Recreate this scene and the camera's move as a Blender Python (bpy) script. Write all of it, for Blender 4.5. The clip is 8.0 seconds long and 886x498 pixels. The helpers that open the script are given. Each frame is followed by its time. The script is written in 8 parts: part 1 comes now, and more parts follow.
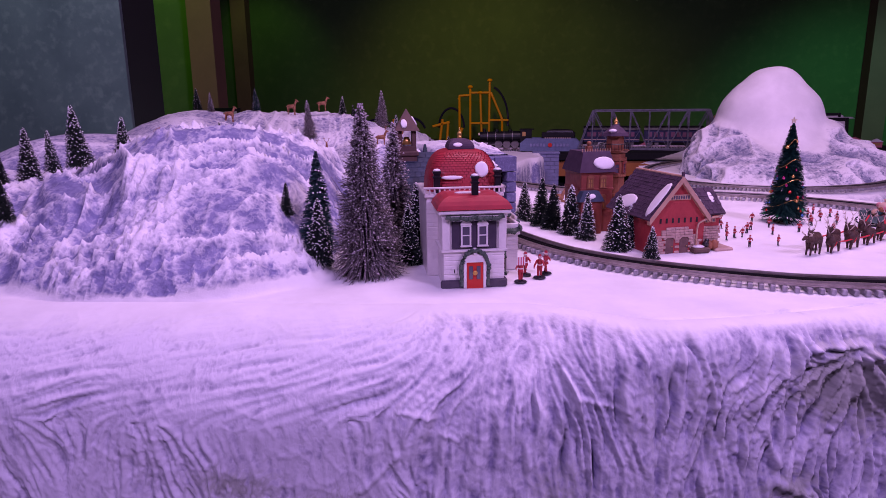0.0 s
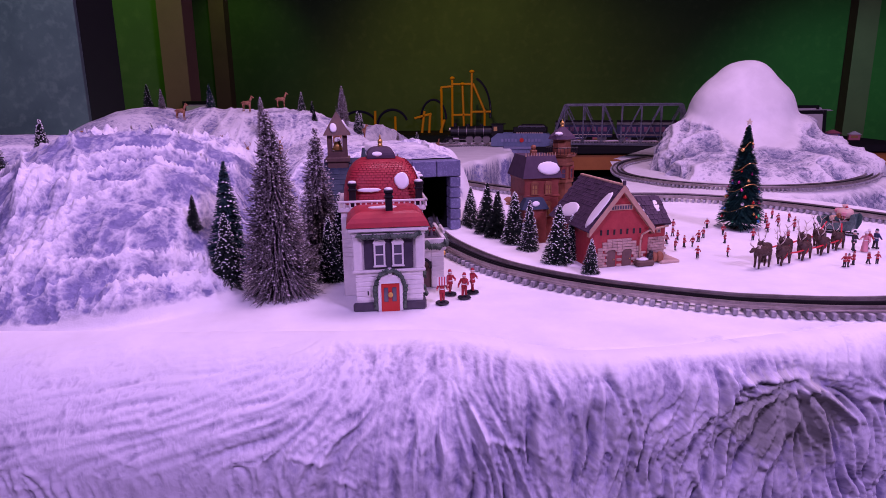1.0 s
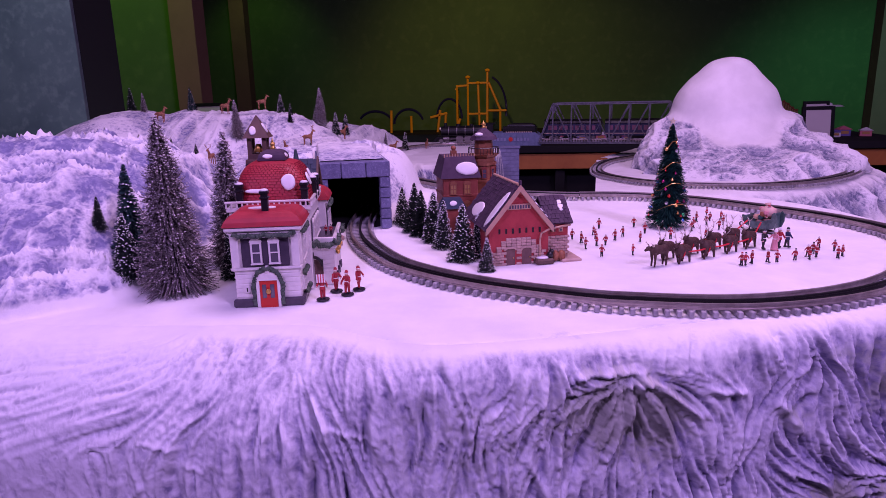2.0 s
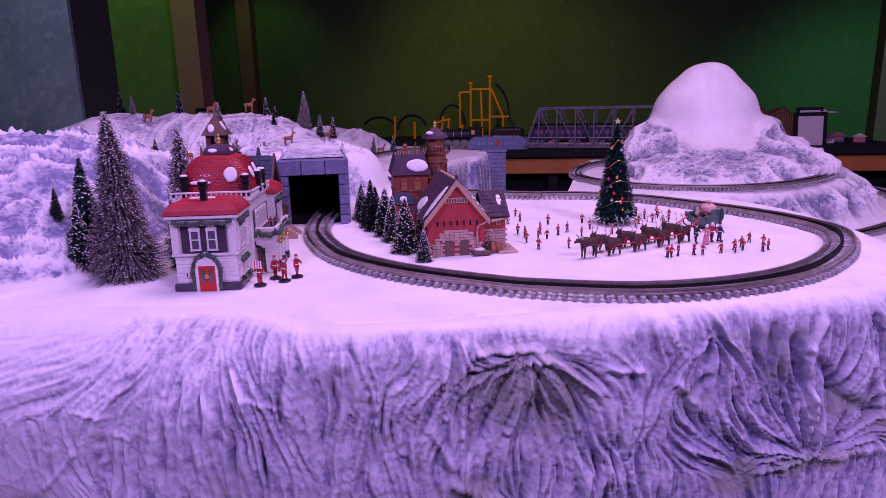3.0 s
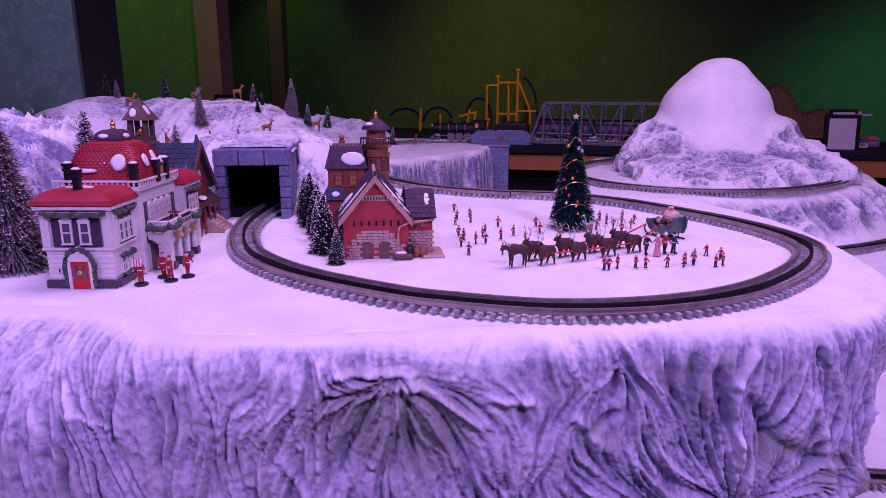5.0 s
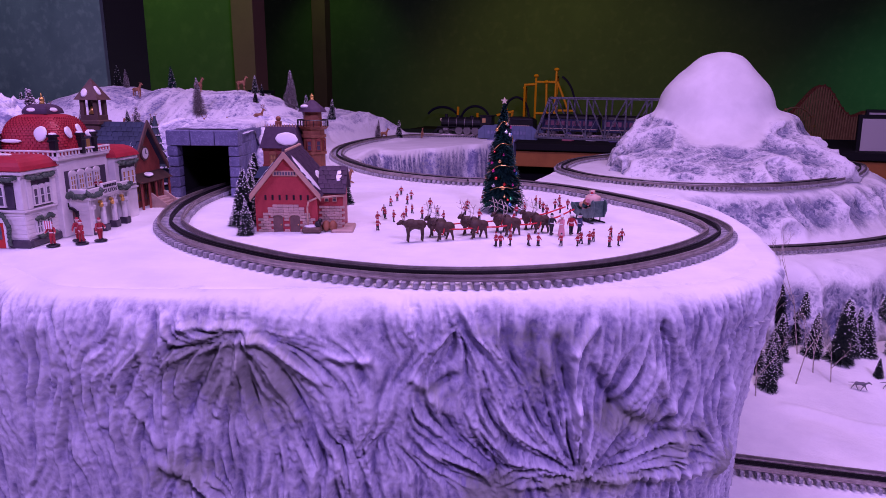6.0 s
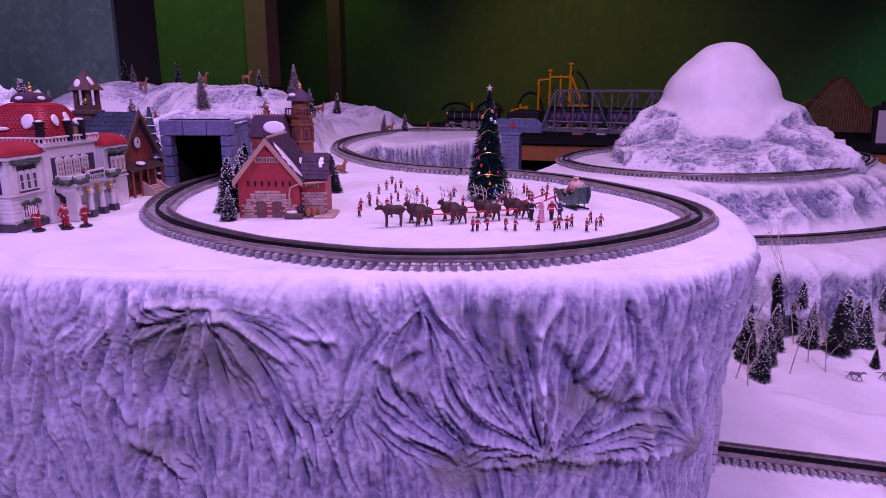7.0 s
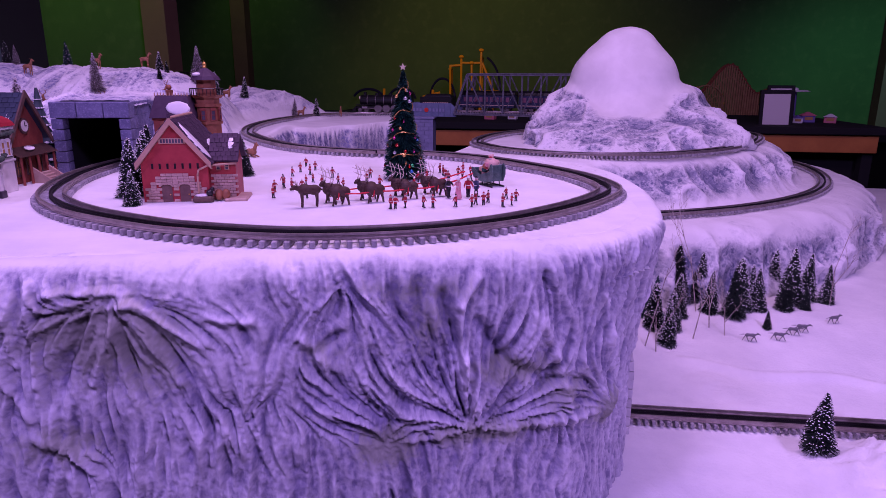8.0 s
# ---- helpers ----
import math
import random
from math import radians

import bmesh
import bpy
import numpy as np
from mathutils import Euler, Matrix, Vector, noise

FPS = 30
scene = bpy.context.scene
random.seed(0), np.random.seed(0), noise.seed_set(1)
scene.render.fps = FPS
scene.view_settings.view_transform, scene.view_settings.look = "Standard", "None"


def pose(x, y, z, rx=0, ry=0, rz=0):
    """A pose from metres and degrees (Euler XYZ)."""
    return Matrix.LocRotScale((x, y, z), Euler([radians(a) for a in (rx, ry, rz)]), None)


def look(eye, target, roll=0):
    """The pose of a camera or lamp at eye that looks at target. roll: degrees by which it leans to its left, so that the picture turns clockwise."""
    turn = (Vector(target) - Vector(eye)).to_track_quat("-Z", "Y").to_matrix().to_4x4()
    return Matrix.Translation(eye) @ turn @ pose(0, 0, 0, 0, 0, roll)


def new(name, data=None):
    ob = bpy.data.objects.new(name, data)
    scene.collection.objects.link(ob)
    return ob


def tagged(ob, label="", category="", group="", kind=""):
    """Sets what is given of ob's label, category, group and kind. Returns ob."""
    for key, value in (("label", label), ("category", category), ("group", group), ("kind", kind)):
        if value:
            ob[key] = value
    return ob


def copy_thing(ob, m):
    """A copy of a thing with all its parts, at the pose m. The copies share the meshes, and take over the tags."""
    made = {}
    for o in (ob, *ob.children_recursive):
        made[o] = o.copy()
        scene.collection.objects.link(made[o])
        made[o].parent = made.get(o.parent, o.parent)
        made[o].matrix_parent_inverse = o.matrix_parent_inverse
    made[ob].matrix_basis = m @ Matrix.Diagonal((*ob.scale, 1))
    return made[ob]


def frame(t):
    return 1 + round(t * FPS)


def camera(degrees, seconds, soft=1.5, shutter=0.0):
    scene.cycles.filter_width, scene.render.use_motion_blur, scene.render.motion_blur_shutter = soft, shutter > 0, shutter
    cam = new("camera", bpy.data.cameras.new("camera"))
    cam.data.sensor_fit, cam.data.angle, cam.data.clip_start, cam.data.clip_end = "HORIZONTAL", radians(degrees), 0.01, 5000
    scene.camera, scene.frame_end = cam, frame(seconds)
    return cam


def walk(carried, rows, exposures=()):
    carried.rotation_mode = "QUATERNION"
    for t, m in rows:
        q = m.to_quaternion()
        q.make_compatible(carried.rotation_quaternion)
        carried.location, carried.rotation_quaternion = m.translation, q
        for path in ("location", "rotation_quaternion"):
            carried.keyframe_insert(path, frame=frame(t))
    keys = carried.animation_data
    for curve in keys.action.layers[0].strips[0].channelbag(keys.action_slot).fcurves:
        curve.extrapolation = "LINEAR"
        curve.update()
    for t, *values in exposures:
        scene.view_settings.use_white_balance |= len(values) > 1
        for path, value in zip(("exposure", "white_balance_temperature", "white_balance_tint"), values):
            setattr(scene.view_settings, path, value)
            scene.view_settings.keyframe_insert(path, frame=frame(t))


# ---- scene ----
cam = camera(69.2, 8.0, soft=0.8)
PATH = [
    (0, (0.055, 0.026, 1.227), (-0.078, 1.972, 0.787), -0.6),
    (0.5, (0.103, 0.082, 1.239), (-0.006, 2.026, 0.781), -0.5),
    (1, (0.139, 0.1, 1.245), (0.04, 2.042, 0.776), -0.7),
    (1.5, (0.229, 0.101, 1.251), (0.086, 2.037, 0.772), -1.1),
    (3, (0.433, 0.047, 1.234), (0.214, 1.984, 0.784), -1.2),
    (3.5, (0.44, 0.061, 1.23), (0.262, 1.999, 0.77), -0.2),
    (4, (0.477, 0.108, 1.228), (0.329, 2.045, 0.754), 1.0),
    (5.5, (0.675, 0.16, 1.226), (0.26, 2.061, 0.761), 0.1),
    (6, (0.793, 0.161, 1.201), (0.326, 2.048, 0.732), 0.7),
    (6.5, (0.85, 0.164, 1.187), (0.331, 2.035, 0.709), 0.3),
    (7, (0.849, 0.166, 1.186), (0.329, 2.037, 0.708), 0.3),
    (7.5, (0.84, 0.166, 1.182), (0.387, 2.053, 0.7), 0.3),
    (8, (0.847, 0.163, 1.173), (0.581, 2.078, 0.659), 0.3),
]
walk(cam, [(t, look(eye, target, roll)) for t, eye, target, roll in PATH], exposures=[(0, 0.08, 7750, -7), (1.5, 0.07, 7400, -1), (3.5, 0.05, 6950, 9), (4.5, 0.0, 6700, 13), (6, -0.03, 6550, 12), (7.3, -0.05, 6950, 7), (8, -0.14, 6650, 11)])

# ---- light: a dim hall with violet ceiling lamps over the display ----
world = bpy.data.worlds.new("hall_dark")
world.use_nodes = True
world.node_tree.nodes["Background"].inputs[0].default_value = (0.30, 0.26, 0.42, 1)
world.node_tree.nodes["Background"].inputs[1].default_value = 0.03
scene.world = world


def area_lamp(name, at, aim, size, watts, colour, size_y=None):
    data = bpy.data.lights.new(name, "AREA")
    data.shape, data.size, data.size_y = "RECTANGLE", size, size_y or size
    data.energy, data.color = watts, colour
    ob = new(name, data)
    ob.matrix_world = look(at, aim)
    return ob


def spot_lamp(name, at, aim, watts, colour, angle=60, radius=0.1):
    data = bpy.data.lights.new(name, "SPOT")
    data.energy, data.color, data.spot_size, data.shadow_soft_size, data.spot_blend = watts, colour, radians(angle), radius, 0.8
    ob = new(name, data)
    ob.matrix_world = look(at, aim)
    return ob


area_lamp("violet_ceiling_lamp", (0.75, 1.3, 3.2), (0.75, 1.3, 1.0), 1.6, 49, (0.82, 0.48, 1.0), 1.0)
area_lamp("blue_front_lamp", (-0.6, -1.0, 3.0), (0.4, 0.8, 0.8), 0.4, 45, (0.52, 0.32, 1.0), 0.4)
# Unseen fill, added to lift the east side, low field and shadows.
area_lamp("blue_side_fill", (2.1, -1.0, 3.0), (0.9, 0.8, 0.8), 0.5, 74, (0.54, 0.33, 1.0), 0.5)
spot_lamp("green_wall_fill", (-3.0, 4.1, 3.4), (-2.4, 5.6, 1.7), 42, (0.6, 1.0, 0.25), 90)
spot_lamp("teal_wall_lamp", (5.6, 6.2, 3.3), (5.4, 8.6, 1.0), 150, (0.25, 0.9, 0.85), 75)
# Unseen bluish spot, added and aimed to brighten the partition panel.
spot_lamp("blue_panel_fill", (-1.75, 1.75, 3.4), (-2.0, 2.81, 2.0), 190, (0.66, 0.78, 1.0), 75)
# Second green spot, added without a seen fixture to brighten the far wall.
spot_lamp("green_wall_fill", (-3.3, 8.6, 3.4), (-3.3, 10.0, 1.5), 11, (0.6, 1.0, 0.25), 75)
# Unseen amber spot, added to brighten the coaster and the wall behind.
spot_lamp("amber_coaster_fill", (-0.3, 6.6, 3.4), (0.15, 9.4, 1.2), 95, (1.0, 0.62, 0.22), 85)
# ---- materials ----
def make_material(name, colour, rough=0.7, metal=0.0, second=None, scale=40.0, mix=(0.35, 0.65), bump=0.0, bump_scale=None, fine=None, coat=0.0, random_value=0.0, emit=None):
    """Principled surface with two noise scales of colour and a fine relief."""
    m = bpy.data.materials.new(name)
    m.use_nodes = True
    nt = m.node_tree
    p = nt.nodes["Principled BSDF"]
    p.inputs["Base Color"].default_value = (*colour, 1)
    p.inputs["Roughness"].default_value = rough
    p.inputs["Metallic"].default_value = metal
    p.inputs["Coat Weight"].default_value = coat
    p.inputs["Specular IOR Level"].default_value = 0.35
    tex = nt.nodes.new("ShaderNodeTexCoord")
    out = None
    if second:
        n1 = nt.nodes.new("ShaderNodeTexNoise")
        n1.inputs["Scale"].default_value, n1.inputs["Detail"].default_value, n1.inputs["Roughness"].default_value = scale, 6, 0.65
        nt.links.new(tex.outputs["Object"], n1.inputs["Vector"])
        r = nt.nodes.new("ShaderNodeMapRange")
        r.inputs["From Min"].default_value, r.inputs["From Max"].default_value = mix
        nt.links.new(n1.outputs["Fac"], r.inputs["Value"])
        mx = nt.nodes.new("ShaderNodeMix")
        mx.data_type = "RGBA"
        mx.inputs[6].default_value, mx.inputs[7].default_value = (*colour, 1), (*second, 1)
        nt.links.new(r.outputs["Result"], mx.inputs[0])
        out = mx.outputs[2]
        if fine:
            n2 = nt.nodes.new("ShaderNodeTexNoise")
            n2.inputs["Scale"].default_value, n2.inputs["Detail"].default_value = scale * 7, 4
            nt.links.new(tex.outputs["Object"], n2.inputs["Vector"])
            r2 = nt.nodes.new("ShaderNodeMapRange")
            r2.inputs["From Min"].default_value, r2.inputs["From Max"].default_value = 0.52, 0.7
            r2.inputs["To Max"].default_value = 0.7
            nt.links.new(n2.outputs["Fac"], r2.inputs["Value"])
            mx2 = nt.nodes.new("ShaderNodeMix")
            mx2.data_type = "RGBA"
            mx2.inputs[7].default_value = (*fine, 1)
            nt.links.new(out, mx2.inputs[6])
            nt.links.new(r2.outputs["Result"], mx2.inputs[0])
            out = mx2.outputs[2]
    if random_value:
        info = nt.nodes.new("ShaderNodeObjectInfo")
        hsv = nt.nodes.new("ShaderNodeHueSaturation")
        mr = nt.nodes.new("ShaderNodeMapRange")
        mr.inputs["To Min"].default_value, mr.inputs["To Max"].default_value = 1 - random_value, 1 + random_value
        nt.links.new(info.outputs["Random"], mr.inputs["Value"])
        nt.links.new(mr.outputs["Result"], hsv.inputs["Value"])
        if out:
            nt.links.new(out, hsv.inputs["Color"])
        else:
            hsv.inputs["Color"].default_value = (*colour, 1)
        out = hsv.outputs["Color"]
    if out:
        nt.links.new(out, p.inputs["Base Color"])
    if bump:
        nb = nt.nodes.new("ShaderNodeTexNoise")
        nb.inputs["Scale"].default_value, nb.inputs["Detail"].default_value = bump_scale or scale * 3, 5
        nt.links.new(tex.outputs["Object"], nb.inputs["Vector"])
        b = nt.nodes.new("ShaderNodeBump")
        b.inputs["Strength"].default_value, b.inputs["Distance"].default_value = 0.6, bump
        nt.links.new(nb.outputs["Fac"], b.inputs["Height"])
        nt.links.new(b.outputs["Normal"], p.inputs["Normal"])
    if emit:
        p.inputs["Emission Color"].default_value = (*emit[:3], 1)
        p.inputs["Emission Strength"].default_value = emit[3]
    return m


M = {}
M["snow"] = make_material("white_snow_felt", (0.80, 0.79, 0.80), 0.9, second=(0.70, 0.69, 0.72), scale=9, bump=0.002, bump_scale=160)

def cloth_material(name, light, grey, stain_and_shade=(0.27, 0.28, 0.22), snow=(0.80, 0.79, 0.80), scale=16, mix=(0.52, 1.16), fibre=(110, 24, 110), depth=0.0045, streak=0.92, speck=1.7, plaster=(0.80, 0.79, 0.82)):
    """Plaster-soaked cloth: fibres, grey patches and painted ridge highlights, with clean snow, olive paint and gather
    shade laid over it by the mesh's own weights.
    """
    m = bpy.data.materials.new(name)
    m.use_nodes = True
    nt = m.node_tree
    p = nt.nodes["Principled BSDF"]
    p.inputs["Roughness"].default_value = 0.88
    p.inputs["Specular IOR Level"].default_value = 0.3
    at = nt.nodes.new("ShaderNodeAttribute")
    at.attribute_name = "weave"

    def noise(vec, sc, detail=5, rough=0.6):
        n = nt.nodes.new("ShaderNodeTexNoise")
        n.inputs["Scale"].default_value, n.inputs["Detail"].default_value, n.inputs["Roughness"].default_value = sc, detail, rough
        nt.links.new(vec, n.inputs["Vector"])
        return n.outputs["Fac"]

    def ramp(value, lo, hi, to=1.0):
        r = nt.nodes.new("ShaderNodeMapRange")
        r.inputs["From Min"].default_value, r.inputs["From Max"].default_value, r.inputs["To Max"].default_value = lo, hi, to
        nt.links.new(value, r.inputs["Value"])
        return r.outputs["Result"]

    def mixed(fac, a, b):
        x = nt.nodes.new("ShaderNodeMix")
        x.data_type = "RGBA"
        nt.links.new(fac, x.inputs[0])
        for k, c in ((6, a), (7, b)):
            if isinstance(c, tuple):
                x.inputs[k].default_value = (*c, 1)
            else:
                nt.links.new(c, x.inputs[k])
        return x.outputs[2]

    def calc(op, a, b):
        x = nt.nodes.new("ShaderNodeMath")
        x.operation = op
        for k, v in ((0, a), (1, b)):
            if isinstance(v, (int, float)):
                x.inputs[k].default_value = v
            else:
                nt.links.new(v, x.inputs[k])
        return x.outputs[0]

    def weight(label):
        a = nt.nodes.new("ShaderNodeAttribute")
        a.attribute_name = label
        return a.outputs["Fac"]

    # the weave wanders, so that no fibre runs straight
    raw = at.outputs["Vector"]
    drift = nt.nodes.new("ShaderNodeTexNoise")
    drift.inputs["Scale"].default_value, drift.inputs["Detail"].default_value = 14, 3
    nt.links.new(raw, drift.inputs["Vector"])

    def vmath(op, a, b):
        x = nt.nodes.new("ShaderNodeVectorMath")
        x.operation = op
        for k, v in ((0, a), (1, b)):
            if isinstance(v, tuple):
                x.inputs[k].default_value = v
            else:
                nt.links.new(v, x.inputs[k])
        return x.outputs[0]

    vec = vmath("ADD", raw, vmath("MULTIPLY", vmath("SUBTRACT", drift.outputs["Color"], (0.5, 0.5, 0.5)), (0.022, 0.014, 0.022)))

    def ridge(scales, detail):
        f = noise(vmath("MULTIPLY", vec, scales), 1.0, detail, 0.6)
        return calc("SUBTRACT", 1.0, calc("MULTIPLY", calc("ABSOLUTE", calc("SUBTRACT", f, 0.5), 0.0), 3.2))

    fib = calc("ADD", calc("MULTIPLY", ridge(fibre, 2.5), 0.55), calc("MULTIPLY", ridge(tuple(0.38 * f for f in fibre), 3), 0.45))
    wide = noise(vec, scale, 6, 0.7)
    grain = noise(vec, 420, 3)
    # grey-violet wash, with white brushed on raised fibres as painted highlights
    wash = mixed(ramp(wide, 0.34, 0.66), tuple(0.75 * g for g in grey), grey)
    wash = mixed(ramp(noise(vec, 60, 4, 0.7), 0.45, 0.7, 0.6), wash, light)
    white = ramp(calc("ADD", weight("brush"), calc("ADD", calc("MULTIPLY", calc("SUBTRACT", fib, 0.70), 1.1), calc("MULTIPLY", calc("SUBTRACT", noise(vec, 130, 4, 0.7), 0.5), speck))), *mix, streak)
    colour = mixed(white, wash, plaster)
    # Darkens by a weight that mixes olive paint with painted gather shade.
    dirt_and_shade = ramp(calc("ADD", weight("stain_and_shade"), calc("MULTIPLY", calc("SUBTRACT", fib, 0.68), 1.2)), 0.30, 0.85, 0.75)
    colour = mixed(dirt_and_shade, colour, stain_and_shade)
    clean = ramp(calc("ADD", weight("snowy"), calc("MULTIPLY", calc("SUBTRACT", wide, 0.5), 1.1)), 0.30, 0.72)
    colour = mixed(clean, colour, mixed(ramp(noise(vec, 11, 4), 0.35, 0.65), snow, tuple(0.88 * g for g in snow)))
    nt.links.new(colour, p.inputs["Base Color"])
    b = nt.nodes.new("ShaderNodeBump")
    b.inputs["Distance"].default_value = depth
    nt.links.new(calc("ADD", calc("MULTIPLY", fib, calc("SUBTRACT", 1.12, clean)), calc("MULTIPLY", grain, 0.22)), b.inputs["Height"])
    b.inputs["Strength"].default_value = 0.8
    nt.links.new(b.outputs["Normal"], p.inputs["Normal"])
    return m


def weigh(ob, **weights):
    """Store weights and weave places on a mesh's points."""
    for label, values in weights.items():
        values = np.asarray(values, np.float32)
        kind = "FLOAT_VECTOR" if values.ndim == 2 else "FLOAT"
        a = ob.data.attributes.new(label, kind, "POINT")
        a.data.foreach_set("vector" if values.ndim == 2 else "value", values.ravel())


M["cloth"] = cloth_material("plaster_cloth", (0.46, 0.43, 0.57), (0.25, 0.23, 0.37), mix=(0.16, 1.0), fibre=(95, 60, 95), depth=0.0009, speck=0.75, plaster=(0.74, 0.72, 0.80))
M["rock_cloth"] = cloth_material("painted_rock_cloth", (0.44, 0.44, 0.52), (0.16, 0.17, 0.28), scale=13, mix=(0.22, 0.78), fibre=(60, 60, 60), depth=0.003, speck=0.6)
# Blue-grey tone copies the shaded folds; crests whiten by weight.
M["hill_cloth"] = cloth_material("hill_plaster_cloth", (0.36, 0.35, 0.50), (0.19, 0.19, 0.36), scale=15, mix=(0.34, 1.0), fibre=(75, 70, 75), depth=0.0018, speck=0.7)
M["rail"] = make_material("dull_nickel_rail", (0.50, 0.44, 0.42), 0.38, 0.7, second=(0.32, 0.27, 0.25), scale=60)
M["mid_rail"] = make_material("black_rail", (0.03, 0.028, 0.03), 0.4, 0.6)
M["tie"] = make_material("black_plastic_tie", (0.40, 0.38, 0.42), 0.55, second=(0.20, 0.19, 0.21), scale=90, random_value=0.2)
M["stone"] = make_material("grey_moulded_stone", (0.17, 0.17, 0.29), 0.8, second=(0.10, 0.10, 0.19), scale=40, fine=(0.26, 0.26, 0.40), bump=0.003, bump_scale=90, random_value=0.12)
M["dark"] = make_material("matt_black", (0.006, 0.006, 0.007), 0.95)
M["wall_green"] = make_material("green_painted_wall", (0.10, 0.20, 0.06), 0.8, second=(0.08, 0.16, 0.05), scale=1.2, fine=(0.12, 0.22, 0.07))
M["pillar"] = make_material("brown_painted_post", (0.30, 0.17, 0.12), 0.7, second=(0.24, 0.14, 0.10), scale=2)
M["panel"] = make_material("grey_blue_partition", (0.07, 0.09, 0.105), 0.6, second=(0.04, 0.055, 0.07), scale=4, mix=(0.3, 0.7), fine=(0.09, 0.11, 0.125))
M["ceiling"] = make_material("dark_ceiling", (0.03, 0.03, 0.03), 0.9)
M["floor"] = make_material("dark_carpet", (0.04, 0.035, 0.04), 0.95, second=(0.06, 0.05, 0.06), scale=30)
M["skirt"] = make_material("black_table_skirt", (0.012, 0.012, 0.014), 0.9)


# ---- mesh helpers ----
def add_mesh(name, verts, faces, material, parent=None, smooth=False, label=""):
    me = bpy.data.meshes.new(name)
    me.from_pydata([tuple(map(float, v)) for v in verts], [], [tuple(map(int, f)) for f in faces])
    mats = material if isinstance(material, (list, tuple)) else [material]
    for m in mats:
        me.materials.append(m)
    if smooth:
        me.polygons.foreach_set("use_smooth", [True] * len(me.polygons))
    me.update()
    ob = new(name, me)
    if parent:
        ob.parent = parent
    if label:
        ob["label"] = label
    return ob


def part(name, bm, material, parent=None, label="", smooth=False):
    """One mesh object out of a bmesh, under a thing or a part."""
    me = bpy.data.meshes.new(name)
    bmesh.ops.recalc_face_normals(bm, faces=bm.faces)
    bm.to_mesh(me)
    bm.free()
    for m in material if isinstance(material, (list, tuple)) else [material]:
        me.materials.append(m)
    if smooth:
        me.polygons.foreach_set("use_smooth", [True] * len(me.polygons))
    ob = new(name, me)
    if parent:
        ob.parent = parent
    if label:
        ob["label"] = label
    return ob


def thing(name, m, label, category, group=""):
    """An empty at a thing's base."""
    ob = new(name)
    ob.empty_display_size = 0.02
    ob.matrix_basis = m
    return tagged(ob, label, category, group)


def box(bm, x0, y0, z0, x1, y1, z1, bevel=0.0, mat=0, m=None):
    """A bevelled box between two corners."""
    res = bmesh.ops.create_cube(bm, size=1.0)
    vs = res["verts"]
    bmesh.ops.scale(bm, vec=(x1 - x0, y1 - y0, z1 - z0), verts=vs)
    bmesh.ops.translate(bm, vec=((x0 + x1) / 2, (y0 + y1) / 2, (z0 + z1) / 2), verts=vs)
    if m is not None:
        bmesh.ops.transform(bm, matrix=m, verts=vs)
    fs = set(f for v in vs for f in v.link_faces)
    for f in fs:
        f.material_index = mat
    if bevel:
        es = list(set(e for v in vs for e in v.link_edges))
        out = bmesh.ops.bevel(bm, geom=es, offset=bevel, segments=1, affect="EDGES", profile=0.5)
        for f in out["faces"]:
            f.material_index = mat
    return bm


def tube(bm, a, b, r0, r1=None, seg=8, mat=0, cap=True):
    """A tapered rod from a to b."""
    a, b = Vector(a), Vector(b)
    r1 = r0 if r1 is None else r1
    d = b - a
    res = bmesh.ops.create_cone(bm, cap_ends=cap, segments=seg, radius1=r0, radius2=max(r1, 1e-5), depth=d.length)
    rot = d.to_track_quat("Z", "Y").to_matrix().to_4x4()
    bmesh.ops.transform(bm, matrix=Matrix.Translation((a + b) / 2) @ rot, verts=res["verts"])
    for f in set(f for v in res["verts"] for f in v.link_faces):
        f.material_index = mat
    return bm


def ball(bm, c, r, sx=1, sy=1, sz=1, mat=0, u=10, v=7):
    res = bmesh.ops.create_uvsphere(bm, u_segments=u, v_segments=v, radius=r)
    bmesh.ops.transform(bm, matrix=Matrix.Translation(c) @ Matrix.Diagonal((sx, sy, sz, 1)), verts=res["verts"])
    for f in set(f for w in res["verts"] for f in w.link_faces):
        f.material_index = mat
    return bm


def path_tube(bm, pts, radii, seg=8):
    """One closed tube along a line of points, with a radius for each."""
    P = [Vector(p) for p in pts]
    prev, side = None, Vector((0.13, 0.29, 0.95))
    for i, p in enumerate(P):
        d = (P[min(i + 1, len(P) - 1)] - P[max(i - 1, 0)]).normalized()
        a = d.cross(side if abs(d.dot(side)) < 0.95 else Vector((1, 0, 0))).normalized()
        b = d.cross(a)
        ring = [bm.verts.new(p + (a * math.cos(2 * math.pi * k / seg) + b * math.sin(2 * math.pi * k / seg)) * radii[i]) for k in range(seg)]
        if prev:
            for k in range(seg):
                bm.faces.new((prev[k], prev[(k + 1) % seg], ring[(k + 1) % seg], ring[k]))
        else:
            bm.faces.new(ring[::-1])
        prev = ring
    bm.faces.new(prev)
    return bm


def poly(bm, pts, depth, mat=0, m=None):
    """A flat outline in x-z, given a thickness along +y."""
    front = [bm.verts.new((x, 0, z)) for x, z in pts]
    back = [bm.verts.new((x, depth, z)) for x, z in pts]
    n = len(pts)
    fs = [bm.faces.new(front), bm.faces.new(back[::-1])]
    for i in range(n):
        j = (i + 1) % n
        fs.append(bm.faces.new((front[i], back[i], back[j], front[j])))
    for f in fs:
        f.material_index = mat
    if m is not None:
        bmesh.ops.transform(bm, matrix=m, verts=front + back)
    return bm


